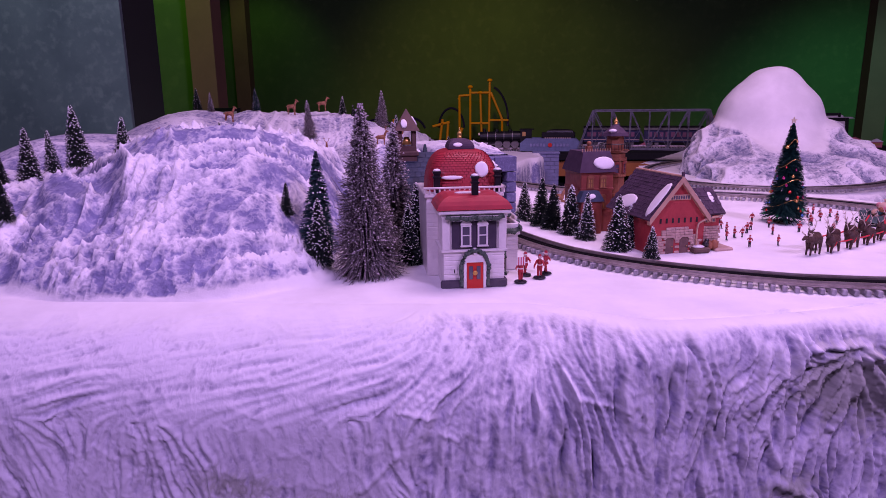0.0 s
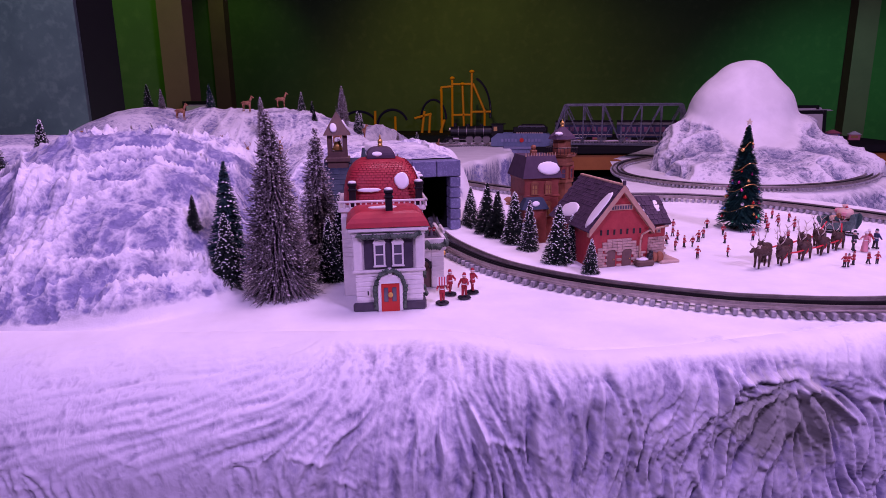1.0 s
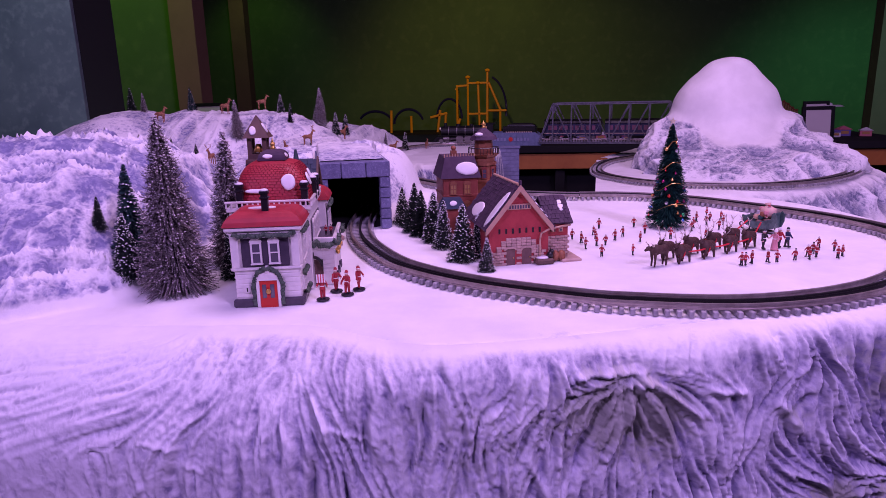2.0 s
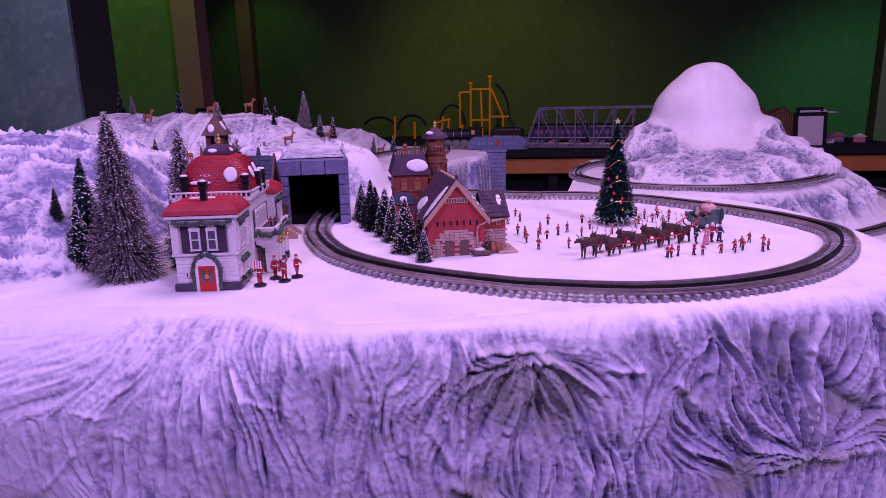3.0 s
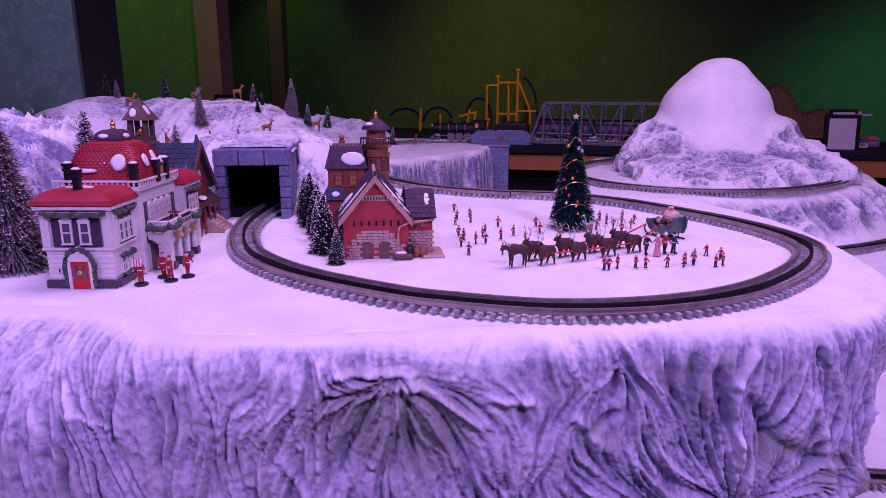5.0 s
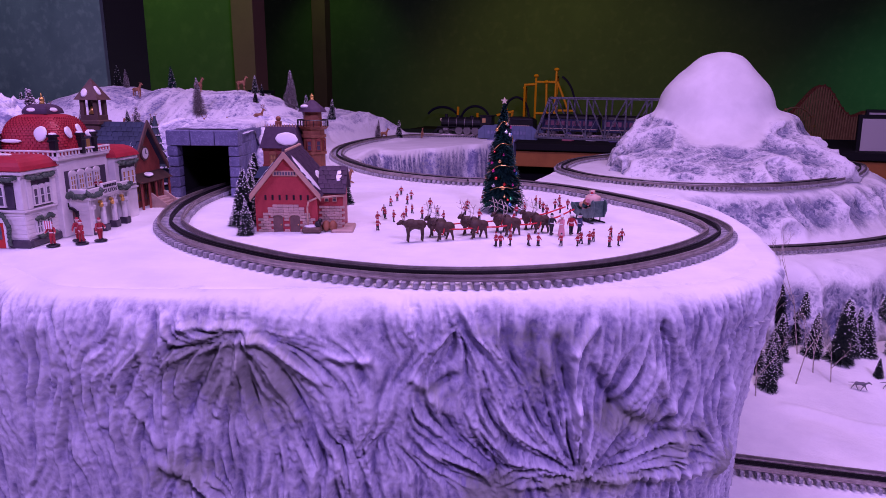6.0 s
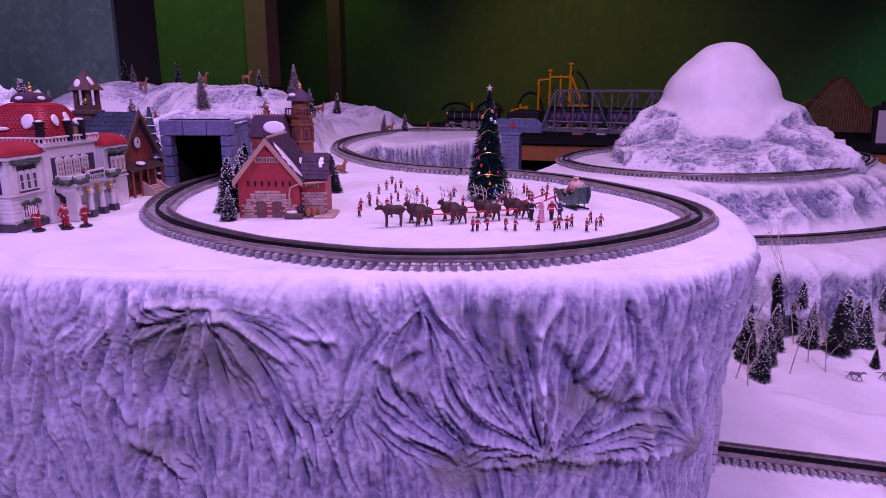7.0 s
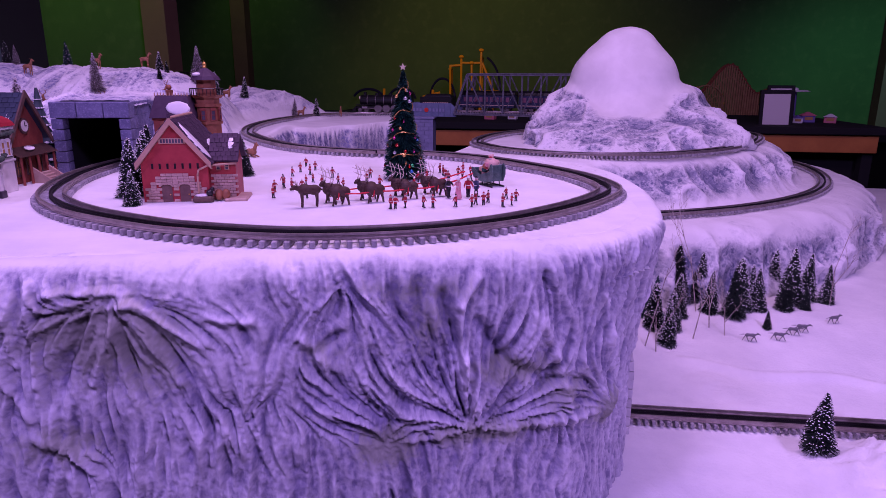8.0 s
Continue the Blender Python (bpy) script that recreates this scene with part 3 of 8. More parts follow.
    # Ridges whiten and hollows darken as painted highlights; east part toned down.
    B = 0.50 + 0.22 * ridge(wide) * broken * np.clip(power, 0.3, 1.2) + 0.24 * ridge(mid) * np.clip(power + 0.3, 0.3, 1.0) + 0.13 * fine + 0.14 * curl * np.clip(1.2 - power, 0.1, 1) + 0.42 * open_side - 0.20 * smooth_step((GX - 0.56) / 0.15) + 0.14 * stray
    # carry the grid's values to the mesh's own rows
    ti = np.clip(T.reshape(m, n) / GRAIN, 0, gr - 1.001)
    t0 = ti.astype(int)
    tf = ti - t0
    cols = np.broadcast_to(np.arange(n)[None, :], (m, n))
    take = lambda g: (g[t0, cols] * (1 - tf) + g[t0 + 1, cols] * tf).ravel()
    begin = smooth_step((T - 0.004) / (0.030 + 0.12 * L))
    disp = begin * take(H)
    brush = take(B)
    stain_and_shade = np.zeros_like(S)
    # single raised folds and ropes: ends in x and depth, breadth and height
    for x0, d0, x1, d1, wide, high in ((0.80, 0.030, 0.782, 0.062, 0.0035, 0.010), (0.782, 0.062, 0.784, 0.12, 0.0045, 0.011), (0.784, 0.12, 0.80, 0.19, 0.005, 0.009), (0.784, 0.196, 0.87, 0.205, 0.006, 0.010), (0.87, 0.205, 0.93, 0.203, 0.006, 0.012),
                                       (0.784, 0.199, 0.72, 0.213, 0.004, 0.008), (0.466, 0.04, 0.503, 0.125, 0.005, 0.009), (0.466, 0.04, 0.43, 0.12, 0.004, 0.009), (0.466, 0.035, 0.53, 0.085, 0.004, 0.008), (0.466, 0.03, 0.40, 0.028, 0.0035, 0.009),
                                       (0.466, 0.04, 0.385, 0.065, 0.0035, 0.008), (0.87, 0.03, 0.865, 0.075, 0.004, -0.010), (0.865, 0.075, 0.885, 0.13, 0.005, 0.009), (0.885, 0.13, 0.90, 0.19, 0.005, 0.010), (0.76, 0.05, 0.775, 0.10, 0.006, -0.012),
                                       (0.80, 0.08, 0.825, 0.125, 0.006, -0.014), (0.825, 0.125, 0.865, 0.15, 0.006, -0.010), (0.72, 0.07, 0.76, 0.15, 0.006, -0.008), (0.35, 0.11, 0.37, 0.155, 0.004, 0.008), (0.37, 0.175, 0.42, 0.205, 0.006, 0.010),
                                       (0.36, 0.02, 0.365, 0.10, 0.0035, 0.007), (0.385, 0.015, 0.38, 0.12, 0.0035, 0.007), (0.345, 0.02, 0.335, 0.09, 0.0035, 0.006), (0.62, 0.085, 0.65, 0.12, 0.005, 0.010), (0.635, 0.10, 0.66, 0.085, 0.005, -0.012),
                                       (0.94, 0.06, 0.96, 0.16, 0.005, 0.008),
                                       (-0.030, 0.080, 0.012, 0.086, 0.0022, 0.003), (0.012, 0.102, 0.030, 0.110, 0.0022, 0.002), (-0.075, 0.17, -0.035, 0.125, 0.003, 0.004), (0.150, 0.070, 0.200, 0.085, 0.0025, 0.003),
                                       (0.085, 0.035, 0.100, 0.14, 0.0028, 0.003), (0.100, 0.05, 0.135, 0.12, 0.0028, 0.002), (0.125, 0.03, 0.160, 0.075, 0.0026, 0.002), (-0.16, 0.025, -0.10, 0.012, 0.003, 0.002), (-0.30, 0.040, -0.20, 0.022, 0.003, 0.002),
                                       (0.53, 0.055, 0.57, 0.06, 0.004, 0.009)):
        a, b = np.array([at(x0), d0]), np.array([at(x1), d1])
        pt = q[:, :2] + warp[:, :2] * 0.010
        t = np.clip(((pt - a) @ (b - a)) / ((b - a) @ (b - a)), 0, 1)
        gap = np.linalg.norm(pt - a - t[:, None] * (b - a), axis=1)
        # Raised folds painted paler and sunk ones darker, highlight and shade in colour.
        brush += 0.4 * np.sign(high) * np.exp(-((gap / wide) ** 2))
        disp += 0.85 * high * np.exp(-((gap / (1.2 * wide)) ** 2)) * (0.75 + 0.25 * np.sin(np.pi * t))
    knob = np.hypot((S - at(0.958)) / 0.028, (D - 0.203) / 0.020)
    disp += 0.022 * np.exp(-(knob**2))
    # the corner tucks in below its lip
    tuck = np.interp(D, [0, 0.05, 0.10, 0.15, 0.2], [0.015, 0.025, 0.036, 0.044, 0.047])
    after = np.broadcast_to((np.arange(n) >= top)[None, :], (m, n)).ravel()
    corner = np.where(after, 1.0, smooth_step((XE - 0.90) / 0.12))
    disp = (disp - tuck * corner).reshape(m, n)
    slope = np.sin(np.clip(D / (0.8 * L), 0, 1) * np.pi / 2).reshape(m, n)
    P[:, :, 0] = edge[None, :, 0] + (off + disp * slope) * out[None, :, 0]
    P[:, :, 1] = edge[None, :, 1] + (off + disp * slope) * out[None, :, 1]
    P[:, :, 2] = 1.0 + low + (disp + (tuck * corner).reshape(m, n)) * (1 - slope) * 0.7
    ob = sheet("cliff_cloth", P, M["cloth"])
    # Olive paint in the gathers, deepened to put their shade into the colour.
    for x, d, rx, ry, k in ((0.435, 0.07, 0.085, 0.06, 1.0), (0.48, 0.085, 0.05, 0.07, 0.8), (0.39, 0.185, 0.06, 0.03, 0.7), (0.70, 0.215, 0.05, 0.03, 1.0), (0.80, 0.208, 0.10, 0.018, 0.9), (0.955, 0.207, 0.035, 0.03, 0.9), (0.835, 0.135, 0.06, 0.022, 0.8),
                            (0.745, 0.08, 0.03, 0.05, 0.5), (0.73, 0.04, 0.10, 0.02, 0.45), (0.64, 0.10, 0.03, 0.02, 0.5), (0.30, 0.09, 0.12, 0.08, 0.25), (0.90, 0.17, 0.05, 0.04, 0.5), (-0.21, 0.165, 0.06, 0.03, 0.6), (-0.10, 0.19, 0.05, 0.03, 0.5), (0.13, 0.17, 0.05, 0.04, 0.35), (0.36, 0.06, 0.05, 0.05, 0.3)):
        stain_and_shade = np.maximum(stain_and_shade, k * np.clip(1.15 - np.hypot((S - at(x)) / rx, (D - d) / ry), 0, 1))
    fade = 0.024 + 0.030 * smooth_step((0.12 - XE) / 0.3) - 0.018 * np.exp(-(((XE - 0.34) / 0.08) ** 2)) + 0.016 * np.exp(-(((XE - 0.53) / 0.06) ** 2))
    snowy = 0.80 * (1 - smooth_step((T - 0.25 * fade) / (1.6 * fade + 0.02)))
    weigh(ob, weave=np.stack([S, T, 0 * S], 1), snowy=snowy, stain_and_shade=stain_and_shade, brush=brush)
    return tagged(ob, "hanging white plaster-cloth cliff with deep gathered folds", "cliff", kind="structure")


build_cliff()

# ---- low snow field on the right and the terraces round the mountain ----
LOW_Z = 0.615


def low_height(x, y):
    rise = 0.04 * smooth_step((y - 1.30) / 0.35)
    return LOW_Z + rise


def build_low_field():
    xs, ys = np.concatenate([np.arange(0.86, 1.8, 0.006), np.arange(1.8, 3.4, 0.02)]), np.concatenate([np.arange(0.30, 0.9, 0.012), np.arange(0.9, 1.75, 0.006), np.arange(1.75, 3.6, 0.02)])
    X, Y = np.meshgrid(xs, ys)
    p = np.stack([X.ravel(), Y.ravel(), 0 * X.ravel()], 1)
    Z = low_height(X, Y) + (0.003 * fbm(p * 6, 3) + 0.0012 * fbm(p * 40, 2)).reshape(X.shape)
    for cx, cy, h, r in ((1.42, 1.02, 0.045, 0.13), (1.33, 1.085, 0.02, 0.08), (1.62, 0.98, 0.06, 0.16), (1.2, 1.32, 0.008, 0.06)):
        d = np.hypot(X - cx, Y - cy) / r
        Z += h * np.clip(1 - d**2, 0, None) * (0.75 + 0.6 * fbm(p * 24, 3).reshape(X.shape) + 0.35 * crest(p, (22, 26, 1), 5, 0.2).reshape(X.shape))
    # a low drift across the field
    along = Y - (1.385 - 0.12 * (X - 1.3) + 0.012 * np.sin(X * 23))
    Z += 0.010 * np.exp(-((along / 0.012) ** 2)) * smooth_step((X - 1.12) / 0.08) * smooth_step((1.62 - X) / 0.1)
    Z -= 0.3 * smooth_step((0.52 - Y) / 0.2)
    return tagged(sheet("ground_low_field", np.stack([X, Y, Z], 2), M["snow"]), "smooth white snow field below the plateau", "ground", kind="structure")


build_low_field()

MC = np.array([0.727, 2.955])
TOP_Z, SHELF_Z = 0.955, 0.828


def build_terrace():
    """Rock faces below the shelf track, and from the shelf up to the mountain's track."""
    a = np.radians(np.arange(-98, 62, 0.35))
    prof = [(1.40, 0.60), (1.385, 0.66), (1.37, 0.72), (1.355, 0.775), (1.325, 0.81), (1.29, 0.825), (1.25, SHELF_Z), (1.15, SHELF_Z), (1.125, SHELF_Z + 0.004), (1.10, SHELF_Z + 0.03), (1.08, 0.885),
            (1.055, 0.92), (1.02, 0.945), (0.98, TOP_Z), (0.90, TOP_Z + 0.001), (0.80, TOP_Z), (0.6, TOP_Z), (0.3, TOP_Z), (0.05, TOP_Z)]
    prof = spline(prof, 0.008)
    A, R = np.meshgrid(a, prof[:, 0])
    Zp = np.broadcast_to(prof[:, 1][:, None], A.shape)
    x, y = MC[0] + R * np.cos(A), MC[1] + R * np.sin(A)
    p = np.stack([x.ravel(), y.ravel(), Zp.ravel()], 1)
    wob = fbm(p * 3.2, 3).reshape(A.shape)
    bend = np.stack([fbm(p * 4, 2), fbm(p * 4 + 9, 2), fbm(p * 4 + 23, 2)], 1)
    fold = crest(p + bend * 0.05, (6, 6, 5), 12, 0.16).reshape(A.shape)
    small = crest(p + bend * 0.05, (17, 17, 12), 16, 0.16).reshape(A.shape)
    rock = 0.036 * (fold - 0.4) + 0.014 * (small - 0.4) + 0.02 * wob
    steep = np.exp(-(((Zp - 0.72) / 0.075) ** 2)) + np.exp(-(((Zp - 0.895) / 0.045) ** 2))
    steep = np.clip(steep, 0, 1)
    r2 = R + steep * (rock + 0.02 * wob)
    P = np.stack([MC[0] + r2 * np.cos(A), MC[1] + r2 * np.sin(A), Zp + steep * 0.3 * rock + 0.001 * wob], 2)
    ob = sheet("ground_terrace", P, M["rock_cloth"])
    # Rock paint streaks, with fold crests paler as painted highlights.
    weigh(ob, weave=P.reshape(-1, 3), snowy=(1 - 0.97 * steep).ravel(), stain_and_shade=0 * A.ravel(), brush=(0.08 + 0.60 * fold + 0.34 * small + 0.35 * wob).ravel())
    return tagged(ob, "snowy terraces with painted rock faces round the mountain", "ground", kind="structure")


build_terrace()


def build_mountain():
    a = np.radians(np.arange(0, 360, 0.9))
    prof = [(1.0, -0.004), (0.965, 0.02), (0.91, 0.055), (0.82, 0.085), (0.71, 0.115), (0.61, 0.145), (0.515, 0.175), (0.487, 0.22), (0.449, 0.262), (0.382, 0.30), (0.299, 0.338), (0.236, 0.368), (0.165, 0.391), (0.08, 0.403), (0.004, 0.404)]
    prof = spline(prof, 0.012)
    A, R = np.meshgrid(a, prof[:, 0])
    H = np.broadcast_to(prof[:, 1][:, None], A.shape)
    # the foot lies low in front and climbs at both sides
    seat = 0.175 * (0.56 + 0.62 * np.cos(A) ** 2)
    H = np.where(H < 0.175, H * seat / 0.175, seat + (H - 0.175) * (0.404 - seat) / 0.229)
    up = np.clip(H / 0.403, 0, 1)
    rx, ry = 0.378, 0.37
    cx, cy = 1.165 + 0.008 * up, 2.555 + 0.14 * smooth_step(H / 0.2)
    x, y = cx + rx * R * np.cos(A), cy + ry * R * np.sin(A)
    z = 0.955 + H
    p = np.stack([x.ravel(), y.ravel(), z.ravel()], 1)
    # draped folds on the foot, a smooth dome, and a snowy shoulder on the east side
    edge = seat + 0.004 + 0.010 * np.sin(7 * A)
    rocky = smooth_step((edge - H) / 0.035)
    bend = np.stack([fbm(p * 4, 2), fbm(p * 4 + 9, 2), fbm(p * 4 + 23, 2)], 1)
    pw = p + bend * 0.05
    fold = crest(pw, (6, 6, 3.5), 2, 0.16).reshape(A.shape)
    small = crest(pw, (15, 15, 9), 6, 0.16).reshape(A.shape)
    lump = fbm(p * (5, 5, 6) + 2, 2).reshape(A.shape)
    rock = 0.045 * (fold - 0.4) + 0.016 * (small - 0.4) + 0.05 * lump
    soft = 0.060 * fbm(p * (4.2, 4.2, 4.5) + 8, 2).reshape(A.shape) * np.clip(R * 2, 0, 1)
    turn = (A + np.pi) % (2 * np.pi) - np.pi
    shoulder = 0.045 * np.exp(-(((turn - 0.1) / 0.6) ** 2)) * smooth_step((H - 0.06) / 0.06) * smooth_step((0.225 - H) / 0.06)
    k = 1 + (rocky * rock + soft) / 0.4 * np.clip(R * 3, 0, 1)
    rs = R * k
    P = np.stack([cx + (rx * rs + shoulder) * np.cos(A), cy + (ry * rs + shoulder) * np.sin(A), z + 0.3 * rocky * rock * smooth_step(H / 0.05) + (1 - rocky) * 0.012 * fbm(p * 7 + 3, 2).reshape(A.shape)], 2)
    ob = sheet("snow_mountain", P, M["rock_cloth"], closed=True)
    # Pale crests and darker hollows put the foot's shading into the colour.
    weigh(ob, weave=P.reshape(-1, 3), snowy=(1 - 0.97 * rocky).ravel(), stain_and_shade=0 * A.ravel(), brush=(0.10 + 0.60 * fold + 0.34 * small + 0.40 * lump).ravel())
    return tagged(ob, "white domed snow mountain with crumpled rocky foot", "mountain")


build_mountain()
# ---- railway tracks: three rails on close-set ties ----
def build_track(name, line, label, z, closed=False):
    line = spline(line, 0.006, closed)
    tan = np.gradient(line, axis=0)
    tan /= np.linalg.norm(tan, axis=1)[:, None]
    nor = np.stack([-tan[:, 1], tan[:, 0]], 1)
    root = thing(name, Matrix.Identity(4), label, "railway track")
    prof = [(-0.0021, 0.0075), (0.0021, 0.0075), (0.0021, 0.009), (0.0008, 0.0095), (0.0008, 0.0118), (0.0018, 0.0125), (0.0014, 0.0145), (-0.0014, 0.0145), (-0.0018, 0.0125), (-0.0008, 0.0118), (-0.0008, 0.0095), (-0.0021, 0.009)]
    for off, mat, rname in ((-0.0165, M["rail"], "rail"), (0.0, M["mid_rail"], "centre_rail"), (0.0165, M["rail"], "rail")):
        g = np.zeros((len(line), len(prof), 3))
        for j, (w, h) in enumerate(prof):
            g[:, j, :2] = line + nor * (off + w)
            g[:, j, 2] = z + h
        sheet(rname, g, mat, root, smooth=False, closed=True)
    # ties on one shared mesh
    bm = bmesh.new()
    box(bm, -0.0029, -0.0250, 0, 0.0029, 0.0250, 0.0070, 0.0007)
    first = part("tie", bm, M["tie"], root)
    seg = np.linalg.norm(np.diff(line, axis=0), axis=1)
    s = np.concatenate([[0], np.cumsum(seg)])
    count = int(s[-1] / 0.0122)
    for k in range(count):
        u = (k + 0.5) * s[-1] / count
        x, y = np.interp(u, s, line[:, 0]), np.interp(u, s, line[:, 1])
        i = min(np.searchsorted(s, u), len(line) - 1)
        m = Matrix.Translation((x, y, z)) @ Matrix.Rotation(math.atan2(tan[i, 1], tan[i, 0]), 4, "Z")
        if k == 0:
            first.matrix_basis = m
        else:
            ob = new("tie", first.data)
            ob.parent = root
            ob.matrix_basis = m
    return root


FRONT_LINE = [(0.03, 1.55), (0.035, 1.42), (0.05, 1.28), (0.085, 1.14), (0.15, 1.008), (0.21, 0.937), (0.30, 0.874), (0.42, 0.824), (0.484, 0.811), (0.55, 0.8045), (0.606, 0.807), (0.671, 0.823), (0.732, 0.849), (0.79, 0.886),
              (0.845, 0.938), (0.905, 1.018), (0.948, 1.10), (0.966, 1.17), (0.950, 1.25), (0.91, 1.33), (0.853, 1.405), (0.735, 1.528), (0.61, 1.59), (0.50, 1.60)]
build_track("front_track_loop", FRONT_LINE, "curved three-rail model railway loop lying on the snow", 1.0005)
build_track("far_track_bend", FAR_TRACK[1:], "three-rail model track bending away towards the bridge", 1.0005)
MOUNT_LINE = [(0.655, 2.40), (0.72, 2.19), (0.86, 2.068), (1.04, 2.034), (1.25, 2.105), (1.45, 2.29), (1.61, 2.56), (1.70, 2.85), (1.62, 3.03), (1.35, 3.07), (1.0, 3.02), (0.74, 2.74)]
build_track("mountain_track_loop", MOUNT_LINE, "three-rail model track circling the snow mountain", TOP_Z + 0.002, True)
SHELF_LINE = [(MC[0] + 1.2 * math.cos(radians(a)), MC[1] + 1.2 * math.sin(radians(a))) for a in range(-88, 30, 8)]
build_track("shelf_track_curve", SHELF_LINE, "three-rail model track on the rock shelf below the mountain", SHELF_Z + 0.002)
build_track("low_field_track", [(0.80, 1.175), (1.3, 1.185), (1.8, 1.20), (2.4, 1.26)], "straight three-rail track across the low snow field", LOW_Z + 0.004)
# ---- porcelain village buildings ----
M["white_wall"] = make_material("white_glazed_porcelain", (0.78, 0.75, 0.72), 0.4, second=(0.66, 0.63, 0.61), scale=50, bump=0.0006, bump_scale=200, coat=0.3)
M["dark_wall"] = make_material("dark_slate_paint", (0.045, 0.035, 0.055), 0.4, second=(0.07, 0.055, 0.08), scale=60, coat=0.2)
M["red_roof"] = make_material("glossy_red_roof", (0.40, 0.028, 0.045), 0.55, second=(0.30, 0.02, 0.035), scale=45, coat=0.08)
M["dark_roof"] = make_material("dark_red_tile_joint", (0.25, 0.017, 0.03), 0.6)
M["red_wall"] = make_material("red_brick_wall", (0.40, 0.05, 0.055), 0.5, second=(0.32, 0.035, 0.045), scale=50, bump=0.0008, bump_scale=170)
M["door_red"] = make_material("bright_red_door", (0.50, 0.03, 0.025), 0.35)
M["glaze_snow"] = make_material("glazed_snow", (0.82, 0.80, 0.80), 0.4, second=(0.74, 0.72, 0.73), scale=30)
M["garland"] = make_material("grey_green_garland", (0.10, 0.13, 0.10), 0.8, second=(0.05, 0.08, 0.06), scale=150, bump=0.001, bump_scale=300)
M["gold"] = make_material("gold_paint", (0.70, 0.42, 0.12), 0.35, 0.7)
M["tan_trim"] = make_material("tan_timber_trim", (0.52, 0.33, 0.24), 0.55, second=(0.44, 0.27, 0.19), scale=60)
M["tan_stone"] = make_material("tan_stone_block", (0.54, 0.38, 0.32), 0.6, second=(0.43, 0.29, 0.24), scale=70, bump=0.0006, random_value=0.15)
M["slate"] = make_material("dark_violet_slate", (0.046, 0.024, 0.048), 0.75, second=(0.065, 0.038, 0.066), scale=60, random_value=0.2)
M["blue_slate"] = make_material("dark_blue_slate", (0.020, 0.032, 0.060), 0.65, second=(0.034, 0.05, 0.08), scale=60, random_value=0.2)
M["brown_wall"] = make_material("reddish_brown_wall", (0.28, 0.07, 0.05), 0.5, second=(0.20, 0.045, 0.035), scale=60, bump=0.0006, bump_scale=200)
M["tower_brown"] = make_material("dusky_brown_timber", (0.13, 0.075, 0.06), 0.6, second=(0.09, 0.05, 0.045), scale=60)
M["ochre"] = make_material("ochre_brick", (0.30, 0.115, 0.06), 0.55, second=(0.22, 0.075, 0.04), scale=70)
M["pane"] = make_material("dull_window_glass", (0.10, 0.09, 0.12), 0.12, coat=0.5)
M["warm_pane"] = make_material("amber_window_glass", (0.45, 0.26, 0.10), 0.2, coat=0.4)
M["door_brown"] = make_material("brown_plank_door", (0.16, 0.09, 0.08), 0.6, second=(0.11, 0.06, 0.055), scale=80)
M["black_paint"] = make_material("black_gloss_paint", (0.015, 0.013, 0.017), 0.35, coat=0.2)


def window_part(parent, x, y, z, w, h, turn=0.0, arched=False, pane="pane", frame="white_wall", bars=(1, 2)):
    """A framed window standing 1.5 mm proud of a wall that faces -y, turned about z."""
    m = Matrix.Translation((x, y, z)) @ Matrix.Rotation(radians(turn), 4, "Z")
    t = w * 0.16
    cols, rows = [-w / 2, -w / 2 + t], [0.0, t * 0.4]
    for k in range(1, bars[0]):
        cols += [w * (k / bars[0] - 0.5) - t * 0.3, w * (k / bars[0] - 0.5) + t * 0.3]
    for k in range(1, bars[1]):
        rows += [h * k / bars[1] - t * 0.3, h * k / bars[1] + t * 0.3]
    cols, rows = cols + [w / 2 - t, w / 2], rows + [h - t, h]
    bm = bmesh.new()
    grid = [[bm.verts.new((cx, 0.001, cz)) for cx in cols] for cz in rows]
    for j in range(len(rows) - 1):
        for i in range(len(cols) - 1):
            if i % 2 == 0 or j % 2 == 0:
                bm.faces.new((grid[j][i], grid[j][i + 1], grid[j + 1][i + 1], grid[j + 1][i]))
    res = bmesh.ops.extrude_face_region(bm, geom=bm.faces[:])
    bmesh.ops.translate(bm, verts=[v for v in res["geom"] if isinstance(v, bmesh.types.BMVert)], vec=(0, -0.0028, 0))
    bmesh.ops.recalc_face_normals(bm, faces=bm.faces)
    win = part("window", bm, M[frame], parent)
    win.matrix_basis = m
    bm = bmesh.new()
    box(bm, -w / 2 + t * 0.9, -0.0006, t * 0.3, w / 2 - t * 0.9, 0.0008, h - t * 0.9)
    part("window_pane", bm, M[pane], win)
    bm = bmesh.new()
    box(bm, -w / 2 - t * 0.4, -0.0030, -t * 0.7, w / 2 + t * 0.4, 0.001, -0.0001, 0.0003)
    part("sill", bm, M[frame], win)
    if arched:
        bm = bmesh.new()
        pts = [(w * 0.56 * math.cos(a), h + 0.0001 + w * 0.42 * math.sin(a)) for a in np.linspace(0, np.pi, 9)]
        poly(bm, pts, 0.0032, 0, Matrix.Translation((0, -0.0022, 0)))
        part("window_head", bm, M[frame], win)
    return win


